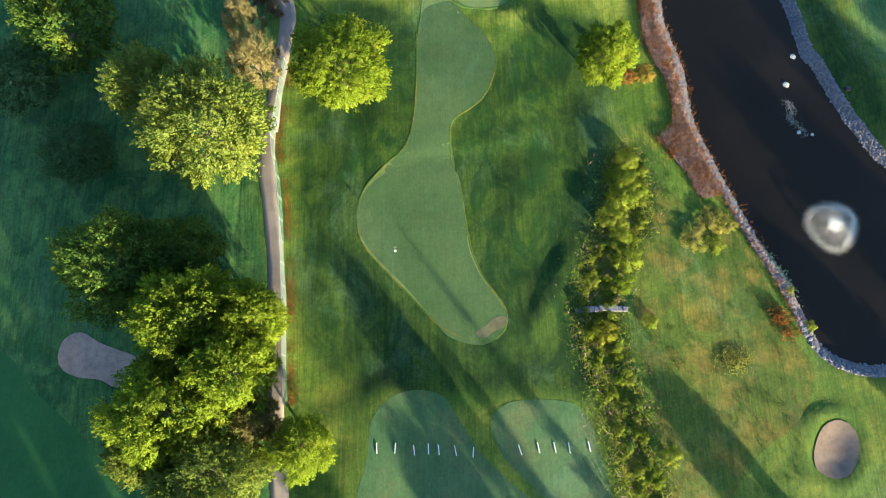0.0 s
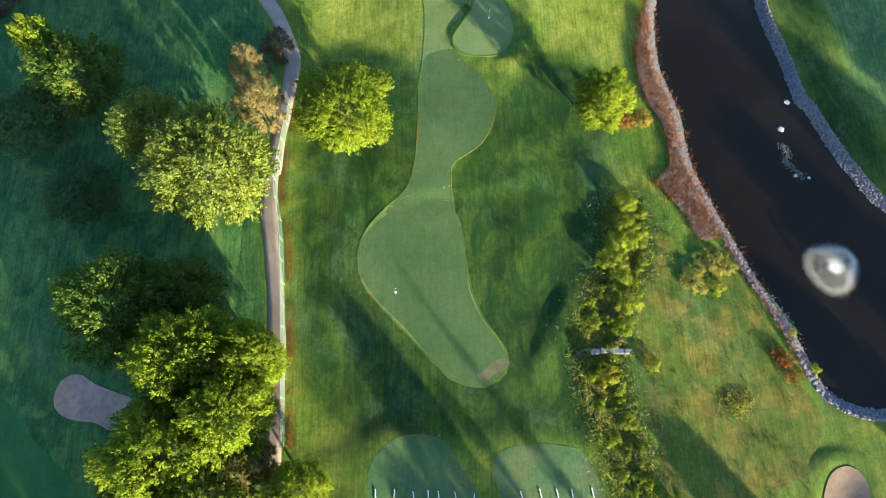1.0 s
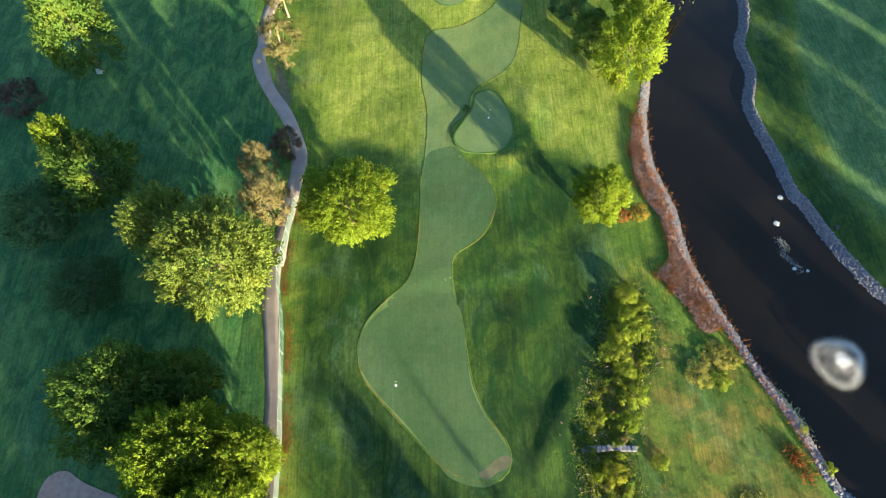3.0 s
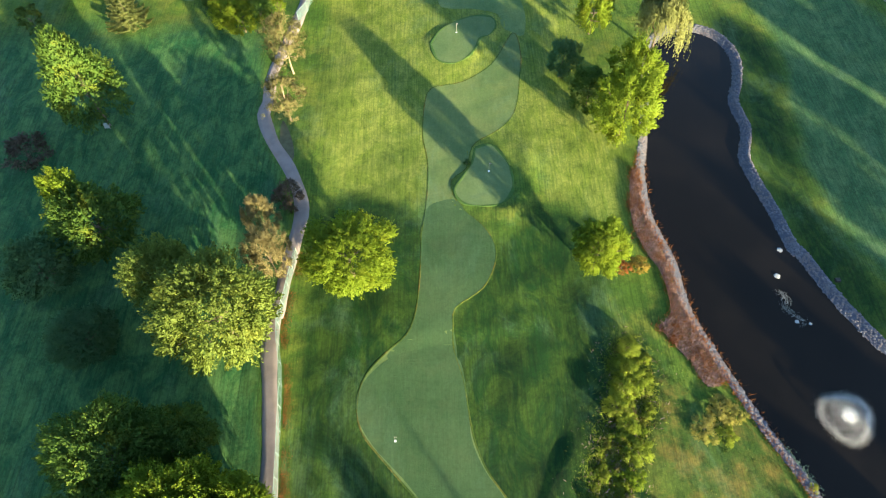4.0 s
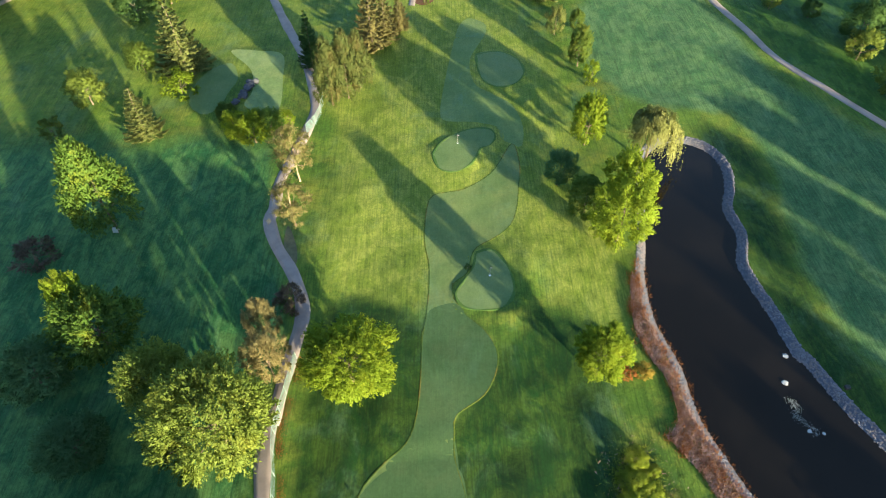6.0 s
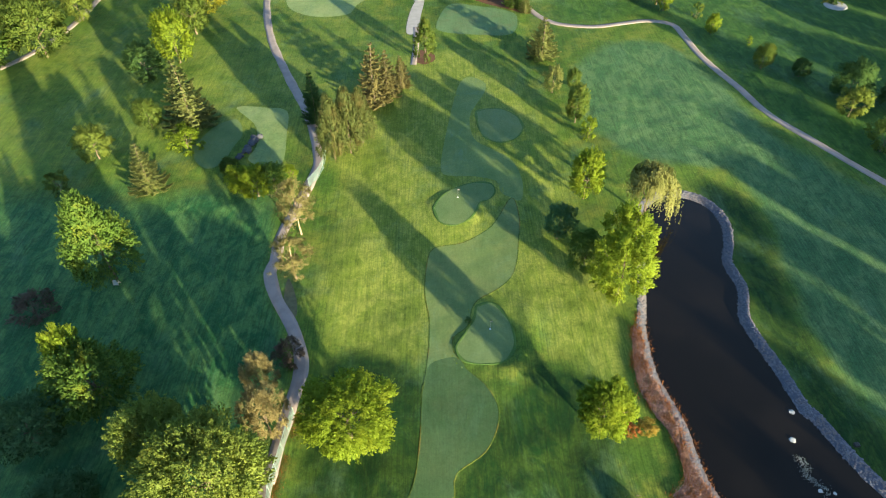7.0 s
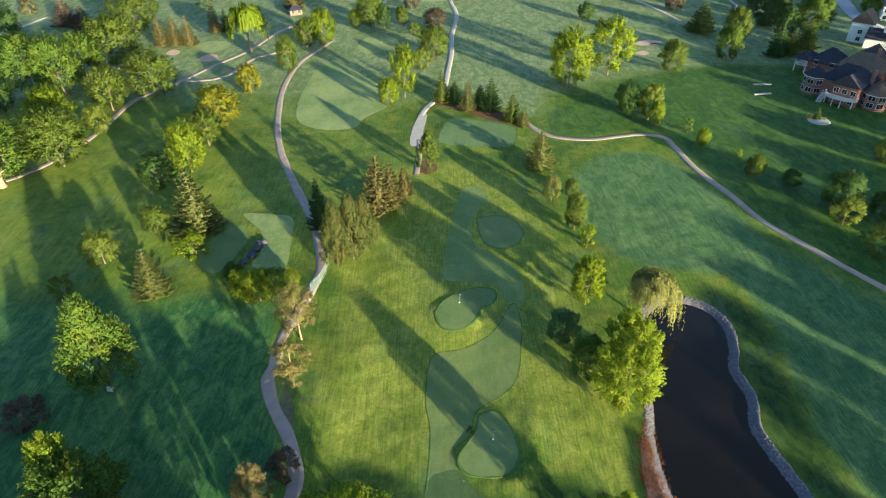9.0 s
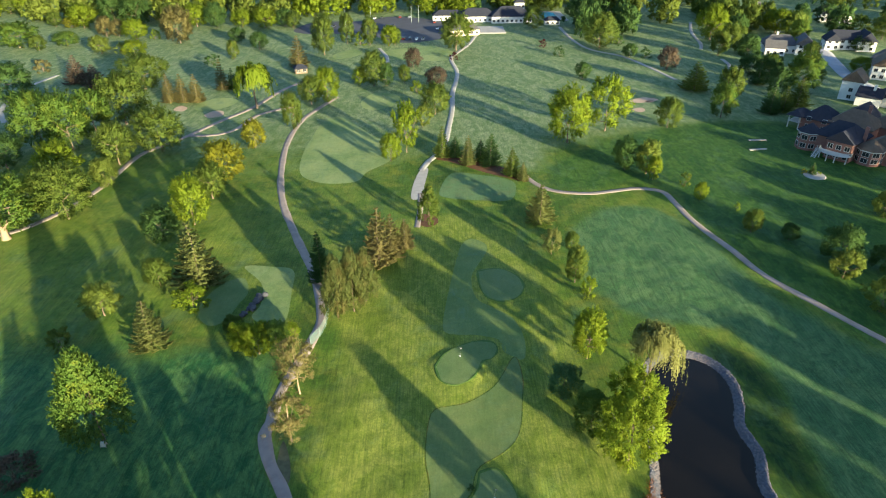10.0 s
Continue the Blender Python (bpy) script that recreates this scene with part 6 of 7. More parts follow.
def flagstick(x, y):
    z = on_ground(x, y) + 0.05
    root = tagged(new("flagstick"), "white flagstick with small pale flag in a green", "flagstick")
    root.location = (x, y, z)
    v, f = [], []
    tube(v, f, [(0, 0, -0.1), (0, 0, 2.1)], [0.018, 0.013], 7)
    part("pole", mesh_from("pole", v, f), FLAG, root)
    b = bmesh.new()
    rows = [[b.verts.new((0.02 + 0.06 * k, 0.03 * math.sin(k * 1.1), 2.05 - 0.22 * j + 0.01 * k)) for j in range(2)] for k in range(6)]
    for p, q in zip(rows, rows[1:]):
        b.faces.new((p[0], q[0], q[1], p[1]))
    bmesh.ops.solidify(b, geom=b.faces[:], thickness=0.01)
    part("flag", b, FLAG, root)
    b = bmesh.new()
    bmesh.ops.create_cone(b, cap_ends=True, segments=16, radius1=0.16, radius2=0.16, depth=0.03)
    part("cup", b, WHITE, root)


for x, y in ((-6.3, 19.8), (8.1, 62.7), (3.9, 96.0), (-49.0, 246.0), (-24.0, 272.0)):
    flagstick(x, y)

# ---- fountain ----
SPRAY = plain("white_water_spray", (0.9, 0.9, 0.9), 0.3, 0, 3.0, 0.05, 0, 0.5)
FOAM = plain("white_foam", (0.36, 0.36, 0.35), 0.6, 0, 4.0, 0.15, 0.2)
DARK_PLASTIC = plain("dark_plastic", (0.03, 0.03, 0.03), 0.5, 0, 4.0, 0.2, 0)
fountain = tagged(new("pond_fountain"), "floating aerator throwing a round white spray", "fountain")
fountain.location = (52.3, 21.7, WATER_Z)
v, f = [], []
tube(v, f, [(0, 0, -0.1), (0, 0, 0.14), (0, 0, 0.2)], [0.6, 0.6, 0.45], 18)
tube(v, f, [(0, 0, 0.15), (0, 0, 0.5)], [0.15, 0.09], 12)
part("float", mesh_from("float", v, f, True), DARK_PLASTIC, fountain)
rng = np.random.default_rng(31)


def droplets(p, lo, hi):
    """Small four-sided drops round an array of places."""
    k = len(p)
    s = rng.uniform(lo, hi, k)[:, None, None]
    t = np.array([[1, 1, 1], [-1, -1, 1], [-1, 1, -1], [1, -1, -1]], float)[None] * s
    v = (p[:, None, :] + t).reshape(-1, 3)
    b = (np.arange(k) * 4)[:, None]
    f = np.concatenate([b + [0, 1, 2], b + [0, 3, 1], b + [0, 2, 3], b + [1, 3, 2]])
    return mesh_from("spray", v, f.tolist())


k = 11000
w, u = rng.uniform(0, 2 * np.pi, k), rng.uniform(0, 1, k) ** 0.6
reach = 3.1 + 0.25 * np.sin(3 * w) + rng.normal(0, 0.22, k)
arc = np.stack([np.cos(w) * reach * u, np.sin(w) * reach * u, 0.45 + 5.2 * u - 5.55 * u ** 2 + rng.normal(0, 0.05, k)], 1)
part("spray", droplets(arc, 0.006, 0.015), SPRAY, fountain)
k = 12000
w = rng.uniform(0, 2 * np.pi, k)
reach = 3.1 + 0.2 * np.sin(3 * w) + rng.normal(0, 0.34, k)
ring = np.stack([np.cos(w) * reach, np.sin(w) * reach, rng.uniform(0.0, 0.12, k)], 1)
part("splash_ring", droplets(ring, 0.008, 0.022), FOAM, fountain, "ring of white splashes on the water")
k = 1700
w, r = rng.uniform(0, 2 * np.pi, k), 1.05 * (rng.uniform(0, 1, k))
core = np.stack([np.cos(w) * r, np.sin(w) * r, 0.5 + rng.uniform(0, 1.0, k)], 1)
part("jet", droplets(core, 0.012, 0.026), SPRAY, fountain, "bright central water jet")

# ---- things on the water ----


def floating_clump(x, y, size, label):
    b = bmesh.new()
    bmesh.ops.create_icosphere(b, subdivisions=2, radius=size)
    r = random.Random(int(x * 10))
    for p in b.verts:
        p.co *= 1 + r.uniform(-0.22, 0.22)
        p.co.z *= 0.3
    ob = part("floating_scum", b, FOAM, None)
    ob.location = (x, y, WATER_Z + 0.02)
    tagged(ob, label, "scum")


floating_clump(51.3, 47.2, 0.42, "pale rounded clump of foam on dark water")
floating_clump(49.6, 42.8, 0.45, "pale rounded clump of foam on dark water")
floating_clump(52.0, 35.0, 0.22, "small pale scrap floating on dark water")
floating_clump(50.2, 35.4, 0.3, "small pale clump in a foam streak")
streak = rng.uniform(0, 1, 420) ** 1.3
trail = np.stack([49.0 + 1.6 * streak + 0.5 * np.sin(streak * 9) + rng.normal(0, 0.38, 420), 40.2 - 5.4 * streak + rng.normal(0, 0.2, 420), np.full(420, WATER_Z + 0.01)], 1)
foam = part("foam_streak", droplets(trail, 0.015, 0.045), FOAM, None)
tagged(foam, "winding streak of pale foam on the pond", "foam", kind="stuff")
bloom = np.stack([43.6 + rng.normal(0, 0.45, 900), 16.4 + rng.normal(0, 1.6, 900), np.full(900, WATER_Z + 0.01)], 1)
bloom[:, 0] += (16.4 - bloom[:, 1]) * 0.55
ALGAE = plain("pale_algae", (0.36, 0.40, 0.22), 0.8, 0, 4.0, 0.3, 0)
tagged(part("algae", droplets(bloom, 0.03, 0.08), ALGAE, None), "pale green algae at the water's edge", "algae", kind="stuff")
b = bmesh.new()
box(b, -0.35, -0.3, 0, 0.35, 0.3, 0.45, 0.04)
crate = part("drain_box", b, DARK_PLASTIC, None)
crate.location = (57.6, 41.4, on_ground(57.6, 41.4) - 0.02)
tagged(crate, "dark drain box among the shore stones", "drain box")

# ---- boulders beside the west tee ----
DARK_STONE = plain("dark_grey_boulder", (0.065, 0.068, 0.08), 0.85, 0, 1.5, 0.6, 0.6)
BOULDERS = [stone_mesh(50 + k, 0.2) for k in range(4)]
for me in BOULDERS:
    me.materials.append(DARK_STONE)
r = random.Random(7)
for k in range(16):
    u = k / 15
    ob = new("boulder", BOULDERS[k % 4])
    x, y, s = -43.0 + 2.3 * u + r.uniform(-0.7, 0.7), 111.0 + 7.5 * u + r.uniform(-0.5, 0.5), r.uniform(1.1, 2.1)
    ob.matrix_basis = Matrix.LocRotScale((x, y, on_ground(x, y) + 0.2 * s), Euler((0, 0, r.uniform(0, 6))), (s, s * 0.85, s))
    tagged(ob, "dark grey boulder in a pile beside the tee", "boulder", "boulders beside the tee")

# ---- broken trunk ----
v, f = [], []
tube(v, f, [(0, 0, -0.2), (0, 0, 1.0), (0.2, 0, 3.0), (0.3, 0.1, 3.8)], [1.3, 0.9, 0.8, 0.5], 10)
for k in range(5):
    w = k * 1.26
    tube(v, f, [(0.2, 0, 2.6), (0.2 + 1.3 * math.cos(w), 1.3 * math.sin(w), 4.4), (0.2 + 2.0 * math.cos(w), 2.0 * math.sin(w), 5.0)], [0.4, 0.25, 0.12], 6)
snag = part("broken_trunk", mesh_from("broken_trunk", v, f, True), BARK_PALE, None)
snag.location = (-116.9, 147.5, 0)
tagged(snag, "pale broken tree trunk with bare stubs", "tree trunk")

# ---- board at the foot of a tree ----
board = tagged(new("a_frame_sign"), "small weathered white folding board on the grass", "sign")
board.location = (-57.0, 74.6, on_ground(-57.0, 74.6))
for k in (-1, 1):
    bm = bmesh.new()
    box(bm, -0.45, -0.03, 0.08, 0.45, 0.03, 1.0, 0.01)
    leaf = part("panel", bm, POST, board)
    leaf.matrix_basis = pose(0, k * 0.36, 0, k * 16)
    for x in (-0.46, 0.46):
        bm = bmesh.new()
        box(bm, x - 0.03, -0.035, -0.05, x + 0.03, 0.035, 1.03, 0.006)
        part("leg", bm, WOOD, board).matrix_basis = pose(0, k * 0.36, 0, k * 16)

# ---- houses ----
BRICK = plain("red_brown_brick", (0.21, 0.105, 0.085), 0.9, 0, 1.0, 0.4, 0.3)
SIDING = plain("white_siding", (0.68, 0.67, 0.63), 0.6, 0, 0.6, 0.2, 0.1)
SHINGLE = plain("brown_shingles", (0.115, 0.085, 0.062), 0.95, 0, 0.8, 0.5, 0.5)
SLATE = plain("dark_blue_shingles", (0.030, 0.033, 0.046), 0.95, 0, 0.8, 0.4, 0.5, 0.1)
GREY_ROOF = plain("grey_shingles", (0.085, 0.083, 0.088), 0.95, 0, 0.8, 0.4, 0.5)
TRIM = plain("white_trim", (0.5, 0.5, 0.48), 0.5, 0, 2.0, 0.15, 0)
n = Nodes("window_glass")
GLASS = n.finish((0.02, 0.025, 0.03), 0.05, 0.6)
ASPHALT = plain("blue_grey_asphalt", (0.060, 0.064, 0.080), 0.9, 0, 0.15, 0.4, 0.3)


def window(parent, at, turn, wide, high):
    """A framed window on a wall, facing its own -y."""
    b = bmesh.new()
    t = 0.09
    box(b, -wide / 2 - t, -0.06, -high / 2 - t, -wide / 2, 0.05, high / 2 + t)
    box(b, wide / 2, -0.06, -high / 2 - t, wide / 2 + t, 0.05, high / 2 + t)
    box(b, -wide / 2, -0.06, high / 2, wide / 2, 0.05, high / 2 + t)
    box(b, -wide / 2, -0.06, -high / 2 - t, wide / 2, 0.05, -high / 2)
    box(b, -0.03, -0.05, -high / 2, 0.03, 0.05, high / 2)
    frame_ob = part("window", b, TRIM, parent)
    frame_ob.matrix_basis = Matrix.LocRotScale(at, Euler((0, 0, turn)), None)
    b = bmesh.new()
    box(b, -wide / 2 - 0.01, -0.02, -high / 2 - 0.01, wide / 2 + 0.01, 0.03, high / 2 + 0.01)
    part("pane", b, GLASS, frame_ob)


def roof_mesh(w, d, rise, over, hip):
    """A pitched roof with eaves; hip: how far the ridge ends stand in."""
    b = bmesh.new()
    x, y, t = w / 2 + over, d / 2 + over, 0.22
    if w >= d:
        a, c = (-x + hip, 0, rise), (x - hip, 0, rise)
        ring = [(-x, -y), (x, -y), (x, y), (-x, y)]
    else:
        a, c = (0, -y + hip, rise), (0, y - hip, rise)
        ring = [(x, -y), (x, y), (-x, y), (-x, -y)]
    lo = [b.verts.new((*p, -t)) for p in ring]
    up = [b.verts.new((*p, 0)) for p in ring]
    ra, rc = b.verts.new(a), b.verts.new(c)
    for i in range(4):
        b.faces.new((lo[i], lo[(i + 1) % 4], up[(i + 1) % 4], up[i]))
    b.faces.new(lo[::-1])
    b.faces.new((up[0], up[1], rc, ra))
    b.faces.new((up[2], up[3], ra, rc))
    b.faces.new((up[1], up[2], rc))
    b.faces.new((up[3], up[0], ra))
    bmesh.ops.recalc_face_normals(b, faces=b.faces[:])
    return b


def house(name, label, x, y, turn, wings, wall, roof, chimney=None, category="house"):
    """Wings: (centre x, centre y, width, depth, wall height, roof rise, hip, windows a row, storeys)."""
    root = tagged(new(name), label, category)
    root.matrix_basis = pose(x, y, on_ground(x, y), 0, 0, turn)
    for k, (cx, cy, w, d, h, rise, hip, per, storeys) in enumerate(wings):
        b = bmesh.new()
        box(b, cx - w / 2, cy - d / 2, -0.3, cx + w / 2, cy + d / 2, h)
        if not hip:
            g = [b.verts.new(p) for p in ((cx - w / 2, cy - d / 2, h), (cx - w / 2, cy + d / 2, h), (cx - w / 2, cy, h + rise * 0.95),
                                          (cx + w / 2, cy - d / 2, h), (cx + w / 2, cy + d / 2, h), (cx + w / 2, cy, h + rise * 0.95))] if w >= d else \
                [b.verts.new(p) for p in ((cx - w / 2, cy - d / 2, h), (cx + w / 2, cy - d / 2, h), (cx, cy - d / 2, h + rise * 0.95),
                                          (cx - w / 2, cy + d / 2, h), (cx + w / 2, cy + d / 2, h), (cx, cy + d / 2, h + rise * 0.95))]
            b.faces.new(g[:3])
            b.faces.new(g[3:])
        body = part("wall", b, wall, root)
        ro = part("roof", roof_mesh(w, d, rise, 0.5, hip), roof[k % len(roof)], root)
        ro.location = (cx, cy, h + 0.02 + 0.003 * k)
        for s in range(storeys):
            z = 1.6 + 2.9 * s
            for i in range(per):
                window(root, (cx - w / 2 + w * (i + 0.5) / per, cy - d / 2 - 0.03, z), 0, min(1.5, 0.62 * w / per), 1.5)
            for i in range(2):
                window(root, (cx - w / 2 - 0.03, cy - d / 2 + d * (i + 0.5) / 2, z), -math.pi / 2, 1.2, 1.4)
    if chimney:
        cx, cy, top = chimney
        b = bmesh.new()
        box(b, cx - 0.5, cy - 0.4, 2, cx + 0.5, cy + 0.4, top)
        box(b, cx - 0.58, cy - 0.48, top, cx + 0.58, cy + 0.48, top + 0.2)
        part("chimney", b, wall, root)
    return root


def eight(cx, cy, r, z, k=8):
    return [(cx + r * math.cos(math.pi / k * (2 * i + 1)), cy + r * math.sin(math.pi / k * (2 * i + 1)), z) for i in range(k)]


def turret(root, cx, cy, r, high, rise, wall, roof):
    """An eight-sided bay with a pointed roof, a white eaves board and windows on the five front sides."""
    b = bmesh.new()
    lo, up = [b.verts.new(p) for p in eight(cx, cy, r, -0.3)], [b.verts.new(p) for p in eight(cx, cy, r, high)]
    for i in range(8):
        b.faces.new((lo[i], lo[(i + 1) % 8], up[(i + 1) % 8], up[i]))
    b.faces.new(up)
    part("bay_wall", b, wall, root)
    b = bmesh.new()
    rings = [[b.verts.new(p) for p in eight(cx, cy, q, z)] for q, z in ((r + 0.03, high - 0.35), (r + 0.45, high - 0.3), (r + 0.45, high - 0.02), (r + 0.03, high - 0.02))]
    for p, q in zip(rings, rings[1:] + rings[:1]):
        for i in range(8):
            b.faces.new((p[i], p[(i + 1) % 8], q[(i + 1) % 8], q[i]))
    bmesh.ops.recalc_face_normals(b, faces=b.faces[:])
    part("eaves_board", b, TRIM, root)
    b = bmesh.new()
    ring, tip = [b.verts.new(p) for p in eight(cx, cy, r + 0.5, high)], b.verts.new((cx, cy, high + rise))
    b.faces.new(ring[::-1])
    for i in range(8):
        b.faces.new((ring[i], ring[(i + 1) % 8], tip))
    part("bay_roof", b, roof, root)
    face = r * math.cos(math.pi / 8) + 0.03
    for k in range(5):
        w = math.pi + math.pi / 4 * k
        for z in (1.7, 4.5) if high > 5.5 else (1.7, 3.9):
            window(root, (cx + face * math.cos(w), cy + face * math.sin(w), z), w + math.pi / 2, r * 0.5, 1.5)


brick = house("brick_house", "large red-brown brick house with dark roofs, bays and a white deck", 137.5, 203.0, -52,
              [(0.5, 2.5, 14, 12, 6.3, 4.6, 5.0, 0, 0), (3.4, -1.5, 8, 10, 6.6, 3.6, 0, 3, 2), (13.0, 6.0, 9, 11, 4.9, 3.8, 3.8, 0, 0)], BRICK, [SLATE, SLATE, SHINGLE], (7.8, 1.0, 11.0))
turret(brick, -8.4, -1.8, 3.7, 6.2, 3.0, BRICK, SLATE)
turret(brick, 11.2, -0.6, 4.1, 5.1, 3.4, BRICK, SHINGLE)
b = bmesh.new()
rim = [(3.0 + 5.2 * math.cos(w), -6.5 + 3.6 * math.sin(w)) for w in [math.pi + math.pi * k / 12 for k in range(13)]]
top, low = [b.verts.new((*p, 2.8)) for p in rim], [b.verts.new((*p, 2.5)) for p in rim]
b.faces.new(top)
b.faces.new(low[::-1])
for i in range(13):
    b.faces.new((low[i], low[(i + 1) % 13], top[(i + 1) % 13], top[i]))
bmesh.ops.recalc_face_normals(b, faces=b.faces[:])
part("deck", b, TRIM, brick, "white-painted curved raised deck")
b = bmesh.new()
for i in range(12):
    (xa, ya), (xb, yb) = rim[i], rim[i + 1]
    for u in (0.0, 0.33, 0.67):
        x, y = xa + (xb - xa) * u, ya + (yb - ya) * u
        box(b, x - 0.04, y - 0.04, 2.8, x + 0.04, y + 0.04, 3.75)
v, f = [], []
tube(v, f, [(*p, 3.78) for p in rim], [0.07] * 13, 6)
part("railing", b, TRIM, brick)
part("handrail", mesh_from("handrail", v, f), TRIM, brick)
for i in (2, 5, 7, 10):
    b = bmesh.new()
    box(b, rim[i][0] * 0.95 + 0.15 - 0.14, rim[i][1] + 0.25, -0.3, rim[i][0] * 0.95 + 0.15 + 0.14, rim[i][1] + 0.53, 2.6)
    part("post", b, TRIM, brick)
for k in range(10):
    b = bmesh.new()
    box(b, -2.9 - 0.02 * k, -6.9 - 0.30 * k, 2.55 - 0.27 * k, -1.7 - 0.02 * k, -6.6 - 0.30 * k, 2.65 - 0.27 * k)
    part("stair_tread", b, TRIM, brick)
for x in (-2.98, -1.66):
    v, f = [], []
    tube(v, f, [(x, -6.6, 2.4), (x - 0.2, -9.7, -0.2)], [0.13, 0.13], 5)
    tube(v, f, [(x, -6.6, 3.4), (x - 0.2, -9.7, 0.8)], [0.06, 0.06], 5)
    part("stringer", mesh_from("stringer", v, f), TRIM, brick)
brown = house("brown_roofed_house", "broad house with brown shingle roofs behind the brick house", 150.0, 222.0, -50,
              [(-7, 1, 11, 11, 4.6, 4.6, 5.2, 2, 2), (4, 2, 15, 12, 5.0, 4.8, 5.8, 3, 2), (13, 9, 11, 10, 4.6, 3.6, 4.5, 2, 1), (2, 12, 10, 12, 5.0, 4.2, 0, 2, 1)], BRICK, [SLATE, SHINGLE, SHINGLE, SLATE], (7, 3, 11.5))
b = bmesh.new()
box(b, -16.5, -6.0, 2.4, -12.2, 2.0, 2.6)
for k in range(10):
    box(b, -16.5 + 0.45 * k, -6.0, 2.6, -16.43 + 0.45 * k, -5.94, 3.5)
box(b, -16.5, -6.02, 3.5, -12.2, -5.92, 3.6)
part("porch", b, TRIM, brown, "white porch with a railing")
for x in (-16.3, -12.4):
    for y in (-5.8, 1.8):
        b = bmesh.new()
        box(b, x - 0.15, y - 0.15, -0.3, x + 0.15, y + 0.15, 5.0)
        part("porch_post", b, TRIM, brown)
pr = part("porch_roof", roof_mesh(5, 9, 1.8, 0.4, 2.4), SLATE, brown)
pr.location = (-14.4, -2.0, 5.0)
house("white_house", "tall white gabled house with dark roofs and a chimney", 180, 262, -42, [(-3, 4, 8, 9, 8.2, 4.4, 0, 1, 2), (5, -2, 9, 8, 4.0, 3.4, 0, 0, 0), (12, 2, 11, 9, 4.2, 3.6, 4, 0, 0)], SIDING, [SHINGLE, SLATE, SLATE], (6, -3, 8.5))
house("white_house", "cream two-storey house with steep gable", 214, 300, -30, [(0, 0, 9, 13, 6.5, 4.5, 0, 3, 2)], SIDING, [SHINGLE])
house("grey_roofed_house", "white house with wide grey hipped roofs", 192, 358, -20, [(0, 0, 18, 12, 4.5, 4.5, 5, 5, 1), (12, -2, 9, 13, 5.5, 4.5, 0, 2, 2), (-3, -9, 10, 9, 4.0, 3.5, 0, 3, 1)], SIDING, [GREY_ROOF], (-2, 0, 10))
house("white_house", "white house with steep dark gables", 231, 363, -15, [(0, 0, 13, 10, 5.5, 4.5, 0, 4, 2), (10, -2, 9, 12, 5.5, 4.8, 0, 2, 2), (-7, -2, 7, 10, 5, 4, 0, 2, 2)], SIDING, [SLATE])
house("grey_roofed_house", "pale house with brown-grey roof beside the street", 226, 314, -40, [(0, 0, 15, 11, 5.5, 4.2, 4.5, 4, 2)], SIDING, [GREY_ROOF])
house("white_house", "white house half hidden by trees", 268, 445, -15, [(0, 0, 13, 10, 5.5, 4.2, 0, 4, 2), (9, -3, 9, 9, 5, 4, 4, 3, 2)], SIDING, [SLATE])
house("white_house", "small white house among trees", 227, 472, 5, [(0, 0, 10, 8, 5, 3.6, 0, 3, 2)], SIDING, [GREY_ROOF])
ribbon("street", STREET, 7.0, plain("pale_street", (0.34, 0.34, 0.36), 0.9, 0, 0.2, 0.3, 0.2), "pale grey street between houses", 0.1, 4)

# ---- clubhouse ----
CREAM = plain("cream_stucco", (0.62, 0.55, 0.40), 0.8, 0, 0.4, 0.25, 0.1)
house("clubhouse", "long low clubhouse with dark blue roofs and white walls", 42, 458, 2,
      [(-14, 2, 26, 14, 4.0, 4.5, 7, 8, 1), (9, -2, 28, 16, 4.5, 5.5, 8, 9, 1), (-34, 8, 22, 10, 3.6, 3.0, 5, 6, 1)], SIDING, [SLATE], category="clubhouse")
house("white_tower", "square white tower beside the clubhouse roofs", 59, 474, 0, [(0, 0, 7, 6, 10, 2.2, 3, 3, 3)], SIDING, [SLATE], category="tower")
house("halfway_house", "cream building below the clubhouse terrace", 16, 412, 12, [(0, 0, 20, 8, 3.6, 2.6, 3.5, 6, 1)], CREAM, [GREY_ROOF], category="building")
house("pool_house", "small dark-roofed pool house", 78, 443, 0, [(0, 0, 10, 6, 3, 2.2, 2.8, 3, 1)], SIDING, [SLATE], category="building")
house("gazebo_shed", "small dark shelter among trees", -70, 321, 20, [(0, 0, 6, 5, 2.6, 1.6, 2.2, 2, 1)], BARK, [SLATE], category="shelter")
b = bmesh.new()
box(b, 25, 414, -0.2, 44, 436, 0.5, 0.05)
tagged(part("terrace", b, CONCRETE, None), "pale paved terrace before the clubhouse", "terrace", kind="structure")
b = bmesh.new()
box(b, 69, 455, -0.2, 92, 494, 0.25)
tagged(part("pool_deck", b, CONCRETE, None), "pale paving round the swimming pool", "pool deck", kind="structure")
b = bmesh.new()
box(b, 74, 462, 0, 86, 488, 0.30)
n = Nodes("pool_water")
POOL = n.finish((0.08, 0.42, 0.55), 0.08, 0.5)
tagged(part("pool", b, POOL, None), "turquoise swimming pool", "pool", kind="structure")
sheet("car_park", LOT, ASPHALT, "blue-grey asphalt car park with few cars", "car park", 0.12, 8)
CARS = [plain("car_paint", c, 0.3, 0.1, 1.0, 0.1, 0, 0.5) for c in ((0.7, 0.7, 0.7), (0.05, 0.06, 0.08), (0.25, 0.04, 0.03), (0.3, 0.32, 0.35))]
TYRE = plain("black_rubber", (0.02, 0.02, 0.02), 0.9)


